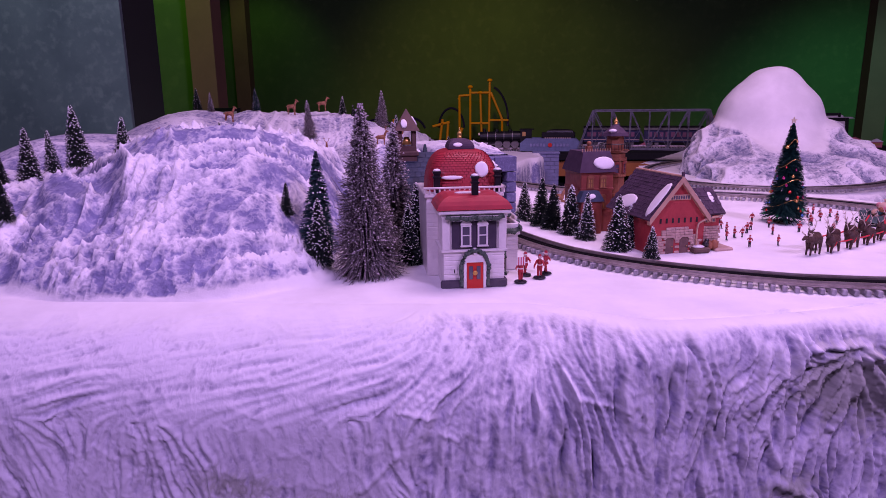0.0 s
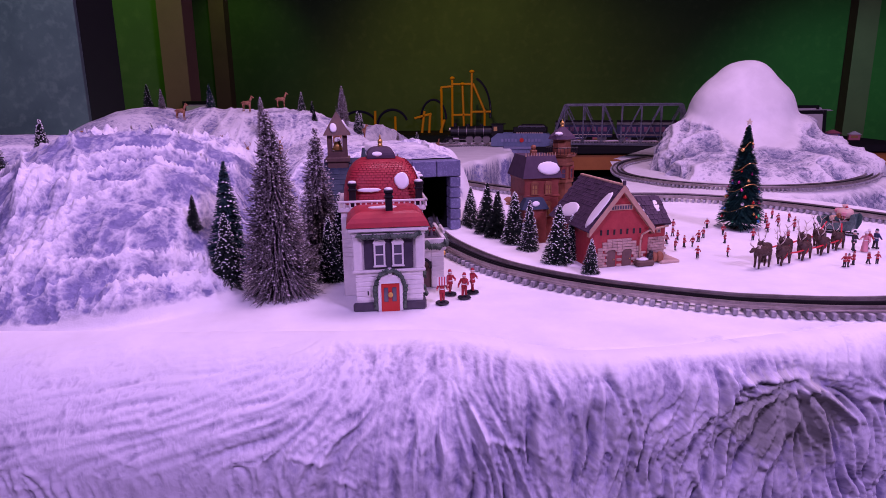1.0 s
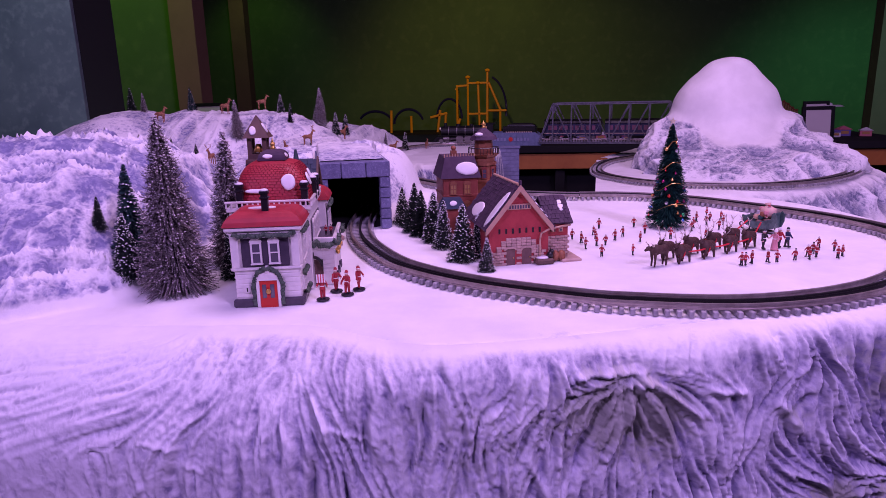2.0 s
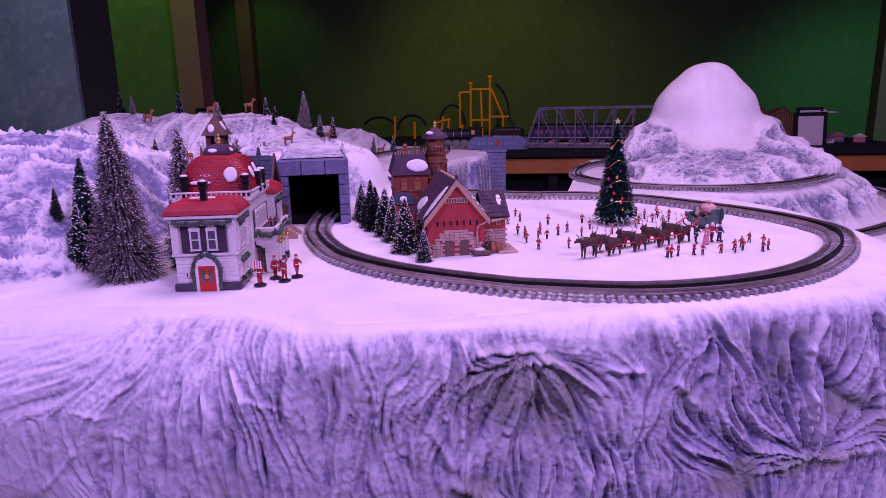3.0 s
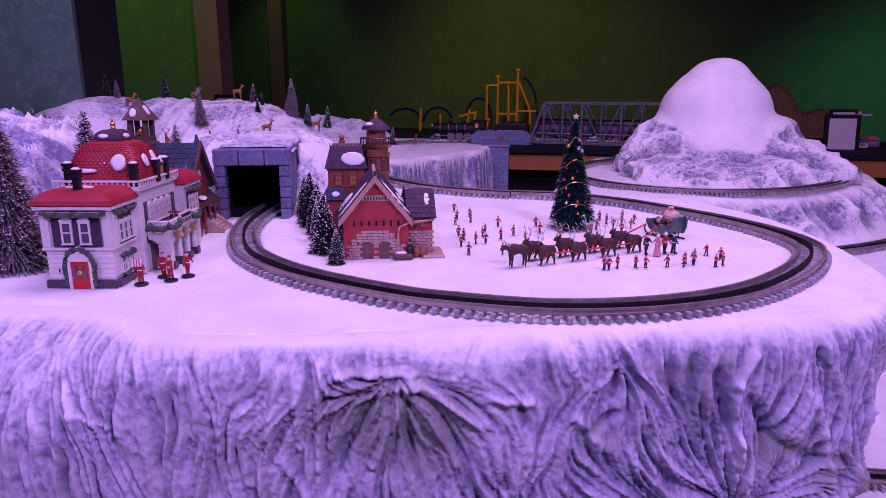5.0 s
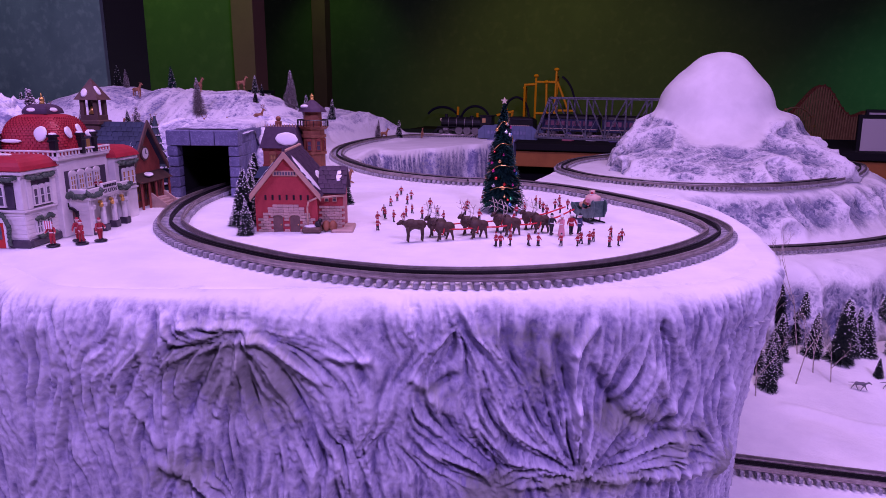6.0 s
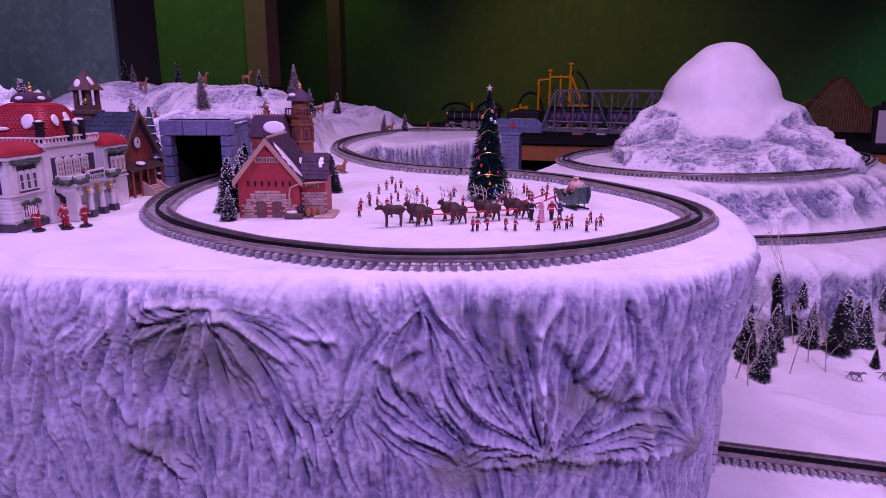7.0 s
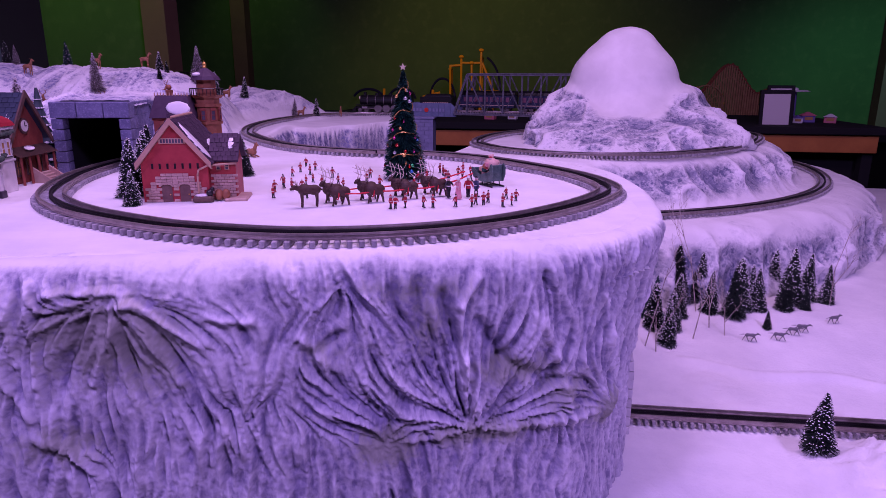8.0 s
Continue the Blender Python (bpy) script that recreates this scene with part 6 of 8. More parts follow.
def build_portal():
    """The tunnel mouth: moulded stone blocks round a dark opening, with its covered box behind."""
    tp = thing("tunnel_portal", pose(-0.016, 1.229, 1.0, 0, 0, 17), "grey moulded stone tunnel portal over the track", "tunnel")
    W, Hh, depth = 0.136, 0.129, 0.15
    post, lintel, n = 0.021, 0.030, 5
    blocks = []
    for k in range(n):
        z0, z1 = (Hh - lintel) * k / n, (Hh - lintel) * (k + 1) / n
        blocks += [(0, 0, z0, post, 0.03, z1), (W - post, 0, z0, W, 0.03, z1)]
    for k in range(3):
        blocks.append((W * k / 3, -0.001, Hh - lintel, W * (k + 1) / 3, 0.03, Hh))
    for i in range(5):
        for k in range(5):
            blocks.append((W - 0.006, 0.03 + k * 0.024, Hh * i / 5, W, 0.054 + k * 0.024, Hh * (i + 1) / 5))
    for b in blocks:
        bm = bmesh.new()
        g = 0.0007
        box(bm, b[0] + g, b[1] + g, b[2] + g, b[3] - g, b[4] - g, b[5] - g, 0.0012)
        part("stone_block", bm, M["stone"], tp)
    bm = bmesh.new()
    box(bm, 0.003, 0.004, Hh - 0.005, W - 0.003, depth, Hh - 0.001)
    box(bm, 0.003, 0.02, 0, 0.006, 0.34, Hh - 0.004)
    box(bm, W - 0.005, 0.02, 0, W - 0.002, 0.34, Hh - 0.004)
    part("core", bm, M["stone"], tp)
    # Matt black walls, floor and ceiling stand in for the tunnel's shade.
    bm = bmesh.new()
    box(bm, 0.004, 0.34, 0, W - 0.004, 0.345, Hh - lintel)
    box(bm, 0.007, 0.032, Hh - lintel - 0.001, W - 0.006, 0.34, Hh - lintel + 0.001)
    box(bm, 0.007, 0.031, 0, 0.009, 0.34, Hh - lintel)
    box(bm, W - 0.009, 0.031, 0, W - 0.007, 0.34, Hh - lintel)
    box(bm, 0.009, 0.03, -0.002, W - 0.009, 0.34, 0.0012)
    part("lining", bm, M["dark"], tp, "black inner faces put in as the tunnel's darkness")
    return tp


build_portal()


def build_tunnel_cover():
    u, v = np.linspace(-0.004, 0.140, 44), np.arange(0.034, 0.40, 0.004)
    U, V = np.meshgrid(u, v)
    c, s = math.cos(radians(17)), math.sin(radians(17))
    X, Y = -0.016 + c * U - s * V, 1.229 + s * U + c * V
    p = np.stack([X.ravel(), Y.ravel(), 0 * X.ravel()], 1)
    crown = 0.008 * smooth_step((V - 0.10) / 0.18) * np.clip(1 - ((U - 0.067) / 0.095) ** 2, 0, 1)
    Z = 1.1295 + crown + (0.004 * fbm(p * 22, 3, True)).reshape(X.shape) * smooth_step((V - 0.015) / 0.05)
    Z -= (0.010 + 0.045 * smooth_step((V - 0.12) / 0.06)) * smooth_step((np.abs(U - 0.068) - 0.058) / 0.012)
    ob = sheet("ground_tunnel_cover", np.stack([X, Y, Z], 2), M["hill_cloth"])
    weigh(ob, weave=np.stack([X, Y, Z], 2).reshape(-1, 3), snowy=0.05 + 0.5 * smooth_step((V - 0.08) / 0.15).ravel(), stain_and_shade=np.zeros(X.size), brush=np.full(X.size, 0.5))
    return tagged(ob, "snowy cloth lying over the tunnel box", "ground", kind="structure")


build_tunnel_cover()


def build_low_portal():
    lp = thing("low_tunnel_portal", pose(1.008, 1.128, 0.612, 0, 0, 90), "pale brick arch where the low track enters the cliff", "tunnel")
    W, t = 0.13, 0.02
    for side in (0, 1):
        for k in range(6):
            bm = bmesh.new()
            x0 = 0 if side == 0 else W - t
            box(bm, x0, -0.012, k * 0.0165 + 0.0008, x0 + t, 0.012, (k + 1) * 0.0165 - 0.0008, 0.0012)
            part("stone_block", bm, M["arch_stone"], lp)
    n = 9
    for k in range(n):
        a0, a1 = math.pi * k / n + 0.012, math.pi * (k + 1) / n - 0.012
        R, r = W / 2, W / 2 - t
        pts = [(W / 2 + R * math.cos(a0), 0.099 + 0.6 * R * math.sin(a0)), (W / 2 + R * math.cos(a1), 0.099 + 0.6 * R * math.sin(a1)), (W / 2 + r * math.cos(a1), 0.099 + 0.6 * r * math.sin(a1)), (W / 2 + r * math.cos(a0), 0.099 + 0.6 * r * math.sin(a0))]
        bm = bmesh.new()
        poly(bm, pts, 0.024, 0, Matrix.Translation((0, -0.012, 0)))
        part("stone_block", bm, M["arch_stone"], lp)
    return lp


M["arch_stone"] = make_material("pale_arch_stone", (0.62, 0.60, 0.64), 0.8, second=(0.50, 0.48, 0.53), scale=50, random_value=0.1)
build_low_portal()
# ---- bottle-brush trees ----
M["needle"] = make_material("dark_green_bristle", (0.018, 0.032, 0.024), 0.8, second=(0.012, 0.022, 0.02), scale=60, random_value=0.25)
M["needle_blue"] = make_material("blue_green_bristle", (0.03, 0.085, 0.085), 0.8, second=(0.02, 0.06, 0.07), scale=60, random_value=0.2)
M["needle_frost"] = make_material("frosted_grey_bristle", (0.30, 0.26, 0.27), 0.85, second=(0.05, 0.04, 0.045), scale=150, mix=(0.42, 0.58), random_value=0.1)
M["frost_fleck"] = make_material("grey_frost_fleck", (0.64, 0.60, 0.63), 0.85, second=(0.42, 0.38, 0.40), scale=200)
M["fleck"] = make_material("white_snow_fleck", (0.78, 0.78, 0.80), 0.8)
M["bark"] = make_material("brown_wire_trunk", (0.08, 0.05, 0.035), 0.8, second=(0.05, 0.03, 0.025), scale=90)
M["birch"] = make_material("pale_birch_twig", (0.52, 0.46, 0.42), 0.8, second=(0.16, 0.12, 0.10), scale=90, mix=(0.45, 0.6))
M["resin_green"] = make_material("grey_green_resin", (0.05, 0.075, 0.085), 0.6, second=(0.03, 0.05, 0.06), scale=60)


def brush_mesh(seed, count, slim, droop, rough=0.2, size=1.0, tiers=0):
    """Bristles of a brush tree one unit high, as thin blades; returns blades and snow flecks."""
    rng = np.random.default_rng(seed)
    t = rng.random(count) ** 0.85
    z = 0.06 + 0.94 * (1 - t)
    a = rng.random(count) * 2 * np.pi
    if tiers:
        # bristles gathered into branches that stand in whorls
        level = np.round(z * tiers + 0.35 * np.sin(5 * a)) / tiers
        z = np.clip(level + rng.normal(0, 0.22 / tiers, count), 0.05, 1.0)
        t = np.clip(1 - (z - 0.06) / 0.94, 0, 1)
        a = a + 0.16 * np.sin(7 * a + 31 * level)
    reach = slim * (0.06 + 0.94 * t ** 0.85) * (1 - rough * rng.random(count) ** 2) * (1 + 0.10 * np.sin(3 * a + 7 * z))
    inner = reach * rng.uniform(0.0, 0.25, count)
    d = np.stack([np.cos(a), np.sin(a)], 1)
    tilt = droop + rng.normal(0, 0.10 + 0.35 * (rough > 0.5), count)
    p0 = np.stack([d[:, 0] * inner, d[:, 1] * inner, z], 1)
    p1 = np.stack([d[:, 0] * reach, d[:, 1] * reach, z - tilt * reach], 1)
    side = np.stack([-d[:, 1], d[:, 0], rng.normal(0, 0.6, count)], 1)
    side /= np.linalg.norm(side, axis=1)[:, None]
    w = size * 0.010 * rng.uniform(0.7, 1.4, count)[:, None]
    V = np.concatenate([p0 - side * w * 0.6, p0 + side * w * 0.6, p1 + side * w * 0.35, p1 - side * w * 0.35])
    n = np.arange(count)
    return V, np.stack([n, n + count, n + 2 * count, n + 3 * count], 1), p1, d


def tree_kind(name, seed, needle, slim, droop, flecks, count=2600, rough=0.25, fleck_size=0.011, size=1.0, tiers=0):
    """One brush tree, a unit high, parked as parts that the copies share."""
    V, Fc, tips, d = brush_mesh(seed, count, slim, droop, rough=rough, size=size, tiers=tiers)
    rng = np.random.default_rng(seed + 50)
    root = new(name)
    add_mesh("crown", V, Fc, M[needle], root)
    bm = bmesh.new()
    tube(bm, (0, 0, 0.0), (0, 0, 0.98), 0.014, 0.003, 6)
    part("trunk", bm, M["bark"], root)
    if flecks:
        pick = rng.choice(len(tips), flecks, replace=False)
        verts, faces = [], []
        for i in pick:
            c = tips[i] * (0.97, 0.97, 1) + (0, 0, 0.004)
            s = fleck_size * rng.uniform(0.6, 1.5)
            k = len(verts)
            verts += [c + (s, 0, 0), c + (0, s, 0.2 * s), c + (-s, 0, 0), c + (0, -s, 0.2 * s), c + (0, 0, 0.9 * s), c - (0, 0, 0.5 * s)]
            faces += [(k, k + 1, k + 4), (k + 1, k + 2, k + 4), (k + 2, k + 3, k + 4), (k + 3, k, k + 4), (k + 1, k, k + 5), (k + 2, k + 1, k + 5), (k + 3, k + 2, k + 5), (k, k + 3, k + 5)]
        tagged(add_mesh("snow_fleck", verts, faces, M["frost_fleck" if "frost" in needle else "fleck"], root, label="white snow flecks on the tips"), kind="stuff")
    return root


KINDS = {
    "spruce": tree_kind("brush_tree", 1, "needle", 0.25, 0.25, 420),
    "spruce_b": tree_kind("brush_tree", 2, "needle", 0.22, 0.35, 520, rough=0.4),
    "plain": tree_kind("brush_tree", 3, "needle", 0.24, 0.2, 90),
    "blue": tree_kind("brush_tree", 4, "needle_blue", 0.21, 0.2, 120),
    "frost": tree_kind("brush_tree", 5, "needle_frost", 0.22, 0.25, 900, 3400, 0.55, 0.008, 0.8, 12),
    "frost_big": tree_kind("brush_tree", 6, "needle_frost", 0.235, 0.30, 2400, 6500, 0.55, 0.0050, 0.62, 17),
}
LABELS = {"spruce": "dark green brush tree flecked with snow", "spruce_b": "snow-tipped dark green brush tree", "plain": "plain dark green brush tree", "blue": "blue-green brush tree lightly dusted with snow", "frost": "frosted grey brush tree", "frost_big": "tall frosted grey brush tree beside the station"}
_used = set()


def plant(kind, x, y, h, z=None, group="brush trees", width=1.0):
    z = ground_z(x, y) - 0.002 if z is None else z
    m = Matrix.Translation((x, y, z)) @ Matrix.Rotation((x * 37 + y * 91) % 6.28, 4, "Z") @ Matrix.Rotation(0.05 * math.sin(x * 211 + y * 77), 4, "X")
    src = KINDS[kind]
    if kind not in _used:
        _used.add(kind)
        ob = src
        ob.matrix_basis = m
    else:
        ob = copy_thing(src, m)
    ob.scale = (h * width, h * width, h)
    return tagged(ob, LABELS[kind], "tree", group)


plant("frost_big", -0.105, 0.868, 0.228)
for k, x, y, h in (("blue", -0.180, 0.893, 0.140), ("spruce", -0.172, 0.868, 0.092), ("plain", -0.222, 0.895, 0.048), ("spruce", -0.055, 0.935, 0.09), ("spruce_b", -0.050, 0.985, 0.115), ("frost", -0.090, 1.01, 0.20),
                   ("frost", -0.115, 1.27, 0.17), ("plain", -0.030, 1.150, 0.055)):
    plant(k, x, y, h, None if x < -0.14 else 0.998, "trees by the station")
for k, x, y, h in (("plain", -0.812, 1.12, 0.066), ("spruce", -0.741, 1.10, 0.093), ("spruce_b", -0.724, 1.14, 0.091), ("spruce", -0.686, 1.16, 0.111), ("spruce", -0.655, 1.25, 0.10), ("plain", -0.607, 0.86, 0.062),
                   ("plain", -0.445, 1.36, 0.055), ("spruce", -0.517, 1.40, 0.057), ("plain", -0.416, 1.34, 0.045), ("spruce", -0.62, 1.86, 0.065), ("spruce", -0.57, 1.90, 0.05), ("frost", -0.50, 2.05, 0.115), ("spruce", -0.455, 2.33, 0.065), ("plain", -0.41, 2.30, 0.045),
                   ("plain", -0.92, 2.19, 0.075), ("frost", -0.86, 2.16, 0.06), ("blue", -0.735, 2.24, 0.08), ("frost", -0.315, 2.33, 0.13), ("spruce", -0.27, 2.36, 0.08), ("blue", -0.345, 2.42, 0.06), ("plain", -0.38, 2.2, 0.045),
                   ("spruce", -0.32, 2.70, 0.085), ("frost", -0.20, 2.93, 0.08), ("spruce", -0.12, 2.99, 0.085), ("spruce", -0.235, 1.93, 0.04), ("frost", -0.60, 1.66, 0.07), ("frost", -0.68, 1.62, 0.06)):
    plant(k, x, y, h, None, "trees on the hills")
for k, x, y, h in (("spruce", 0.130, 1.288, 0.078), ("plain", 0.160, 1.240, 0.092), ("plain", 0.178, 1.205, 0.085), ("spruce", 0.205, 1.160, 0.088), ("spruce_b", 0.225, 1.110, 0.080), ("spruce", 0.262, 1.030, 0.088), ("spruce_b", 0.285, 1.05, 0.07), ("spruce", 0.300, 0.972, 0.050), ("plain", 0.330, 1.265, 0.07)):
    plant(k, x, y, h, 0.999, "trees by the tunnel", 1.15)


def low_z(x, y):
    return float(low_height(np.array([x]), np.array([y]))[0]) - 0.002


LOW_TREES = [("plain", 1.085, 1.74, 0.12), ("blue", 1.105, 1.60, 0.135), ("plain", 1.08, 1.66, 0.13), ("spruce", 1.125, 1.54, 0.12), ("spruce_b", 1.142, 1.475, 0.115), ("spruce", 1.165, 1.535, 0.10), ("blue", 1.135, 1.60, 0.11),
             ("plain", 1.20, 1.69, 0.17), ("spruce", 1.185, 1.60, 0.12), ("spruce", 1.262, 1.72, 0.14), ("plain", 1.242, 1.70, 0.09), ("spruce_b", 1.263, 1.63, 0.12), ("spruce", 1.36, 1.75, 0.12), ("spruce_b", 1.395, 1.755, 0.10),
             ("plain", 1.312, 1.61, 0.14), ("spruce_b", 1.337, 1.655, 0.15), ("spruce", 1.375, 1.66, 0.12), ("plain", 1.368, 1.56, 0.05), ("spruce_b", 1.455, 1.80, 0.135), ("plain", 1.44, 1.67, 0.11), ("spruce", 1.47, 1.72, 0.16), ("spruce_b", 1.515, 1.75, 0.14),
             ("plain", 1.49, 1.68, 0.07), ("spruce_b", 1.56, 1.74, 0.115), ("spruce", 1.40, 1.80, 0.14)]
for k, x, y, h in LOW_TREES:
    plant(k, x, y, 0.86 * h, low_z(x, y), "trees in the low forest", 1.1)
plant("spruce", 1.292, 1.098, 0.095, LOW_Z + 0.018, "trees by the low track", 1.2)
plant("plain", 1.425, 1.10, 0.13, LOW_Z + 0.03, "trees by the low track", 1.2)


def build_twig_tree(x, y, h, seed):
    """A bare birch of thin twigs."""
    rng = random.Random(seed)
    root = thing("birch_tree", pose(x, y, low_z(x, y)), "bare pale birch with thin forking twigs", "tree", "bare birches in the low forest")
    bm = bmesh.new()
    tw = bmesh.new()

    def grow(b, p, d, length, r, depth):
        q = p + d * length
        tube(b, p, q, r, r * 0.7, 5, cap=False)
        if depth == 0:
            return
        for _ in range(rng.choice((2, 2, 3))):
            nd = (d + Vector((rng.uniform(-0.7, 0.7), rng.uniform(-0.7, 0.7), rng.uniform(-0.05, 0.35)))).normalized()
            grow(tw, p.lerp(q, rng.uniform(0.5, 1.0)), nd, length * rng.uniform(0.5, 0.8), r * 0.6, depth - 1)

    d0 = Vector((rng.uniform(-0.2, 0.2), rng.uniform(-0.2, 0.2), 1)).normalized()
    grow(bm, Vector((0, 0, -0.003)), d0, h * 0.5, 0.0014, 4)
    part("trunk", bm, M["birch"], root)
    part("twig", tw, M["birch"], root)
    return root


for i, (x, y, h) in enumerate(((1.095, 1.46, 0.24), (1.115, 1.44, 0.16), (1.235, 1.63, 0.28), (1.245, 1.55, 0.15), (1.20, 1.50, 0.17), (1.56, 1.72, 0.20), (1.27, 1.52, 0.10))):
    build_twig_tree(x, y, h, 70 + i)


def build_resin_tree(x, y, h):
    """A moulded resin fir in stepped skirts with snow on each."""
    root = thing("resin_fir", pose(x, y, 1.0), "moulded grey-green resin fir with snow ledges", "tree")
    n = 9
    bm, sn = bmesh.new(), bmesh.new()
    for k in range(n):
        t = k / n
        z0, r = h * (0.04 + 0.93 * t), h * 0.19 * (1 - t) + 0.003
        res = bmesh.ops.create_cone(bm, cap_ends=True, segments=14, radius1=r, radius2=r * 0.35, depth=h * 0.15)
        for v in res["verts"]:
            ang = math.atan2(v.co.y, v.co.x)
            v.co *= 1 + 0.12 * math.sin(7 * ang + k)
            v.co.z += z0 + h * 0.075
        for j in range(12):
            a = 2 * math.pi * j / 12 + k
            ball(sn, (r * 0.93 * math.cos(a), r * 0.93 * math.sin(a), z0 + h * 0.012), r * 0.16 + 0.001, 1, 1, 0.5, 0, 6, 4)
    part("crown", bm, M["resin_green"], root)
    tagged(part("snow_ledge", sn, M["fleck"], root), kind="stuff")
    return root


build_resin_tree(-0.062, 1.262, 0.150)
build_resin_tree(-0.005, 1.115, 0.030)


def build_christmas_tree():
    ct = thing("christmas_tree", pose(0.622, 1.275, 1.0), "decorated green Christmas tree with star, baubles and tinsel", "Christmas tree")
    V, Fc, _, _ = brush_mesh(90, 6000, 0.235, 0.3, rough=0.45)
    h = 0.178
    add_mesh("crown", V * h + (0, 0, 0.008), Fc, M["fir_green"], ct)
    bm = bmesh.new()
    tube(bm, (0, 0, 0), (0, 0, h), 0.004, 0.001, 8)
    for k in range(5):
        a = 2 * math.pi * k / 5
        tube(bm, (0, 0, 0.008), (0.018 * math.cos(a), 0.018 * math.sin(a), 0.0), 0.002, 0.0012, 6)
    part("trunk", bm, M["bark"], ct)
    rng = random.Random(91)
    cols = ["bauble_silver", "bauble_gold", "bauble_red", "bauble_blue", "bauble_pink", "bauble_green"]
    for k in range(56):
        t = rng.random() ** 0.7
        a = rng.random() * 2 * math.pi
        r = h * 0.20 * (0.08 + 0.92 * t ** 0.85)
        bm = bmesh.new()
        ball(bm, (0, 0, 0), rng.choice((0.0018, 0.0022, 0.0028, 0.0033)), 1, 1, 1, 0, 10, 7)
        tube(bm, (0, 0, 0.002), (0, 0, 0.004), 0.0006, None, 5)
        ob = part("bauble", bm, M[rng.choice(cols)], ct, smooth=True)
        ob.location = (r * math.cos(a), r * math.sin(a), 0.014 + h * 0.95 * (1 - t) - 0.002)
    pts = []
    for k in range(180):
        u = k / 179
        r = h * 0.205 * (0.1 + 0.9 * (1 - u) ** 0.85)
        a = u * 2 * math.pi * 4.5
        pts.append((r * math.cos(a), r * math.sin(a), 0.016 + h * 0.92 * u + 0.004 * math.sin(a * 3)))
    bm = bmesh.new()
    for p, q in zip(pts, pts[1:]):
        tube(bm, p, q, 0.0006, None, 4, cap=False)
    part("tinsel", bm, M["bauble_gold"], ct, "thin copper tinsel spiral")
    bm = bmesh.new()
    pp = []
    for k in range(10):
        r = 0.0062 if k % 2 == 0 else 0.0027
        a = math.pi / 2 + math.pi * k / 5
        pp.append((r * math.cos(a), r * math.sin(a)))
    poly(bm, pp, 0.0025, 0, Matrix.Translation((0, -0.0012, h + 0.013)))
    part("star", bm, M["star_cream"], ct, "cream tree-top star")
    return ct


M["fir_green"] = make_material("dark_tinsel_green", (0.012, 0.055, 0.045), 0.35, second=(0.008, 0.03, 0.03), scale=90)
M["star_cream"] = make_material("cream_star", (0.75, 0.66, 0.45), 0.35, 0.2)
for nm, c in (("silver", (0.75, 0.75, 0.78)), ("gold", (0.75, 0.42, 0.14)), ("red", (0.6, 0.03, 0.03)), ("blue", (0.08, 0.25, 0.6)), ("pink", (0.7, 0.05, 0.3)), ("green", (0.05, 0.4, 0.15))):
    M["bauble_" + nm] = make_material("shiny_%s_bauble" % nm, c, 0.12, 0.6, coat=0.5)
build_christmas_tree()
# ---- figurines: each one plain mesh ----
M["fig_red"] = make_material("red_toy_paint", (0.33, 0.02, 0.035), 0.45, random_value=0.15)
M["fig_black"] = make_material("black_toy_paint", (0.02, 0.018, 0.024), 0.45)
M["fig_flesh"] = make_material("pale_toy_paint", (0.62, 0.40, 0.34), 0.5)
M["fig_white"] = make_material("white_toy_paint", (0.75, 0.72, 0.72), 0.5)
M["fig_blue"] = make_material("dark_blue_toy_paint", (0.03, 0.04, 0.10), 0.45)
M["fig_pink"] = make_material("pink_toy_paint", (0.62, 0.26, 0.30), 0.5)
M["fig_brown"] = make_material("brown_toy_fur", (0.075, 0.038, 0.030), 0.6, second=(0.045, 0.022, 0.018), scale=120)
M["deer_tan"] = make_material("tan_toy_fur", (0.34, 0.16, 0.085), 0.6, second=(0.24, 0.10, 0.055), scale=90, random_value=0.12)
M["antler"] = make_material("pale_antler", (0.60, 0.52, 0.46), 0.6)
M["wolf_grey"] = make_material("grey_toy_fur", (0.20, 0.19, 0.21), 0.6, second=(0.10, 0.10, 0.12), scale=120)
M["harness"] = make_material("red_harness_ribbon", (0.55, 0.02, 0.04), 0.45)
M["sleigh_green"] = make_material("dark_green_sleigh_paint", (0.025, 0.055, 0.055), 0.4, second=(0.10, 0.16, 0.15), scale=80, coat=0.3)
M["toy_stripe"] = make_material("striped_flag_red", (0.55, 0.08, 0.12), 0.6)


def add_prism(bm, a, b, r0, r1, mat, seg=7):
    tube(bm, a, b, r0, r1, seg, mat)


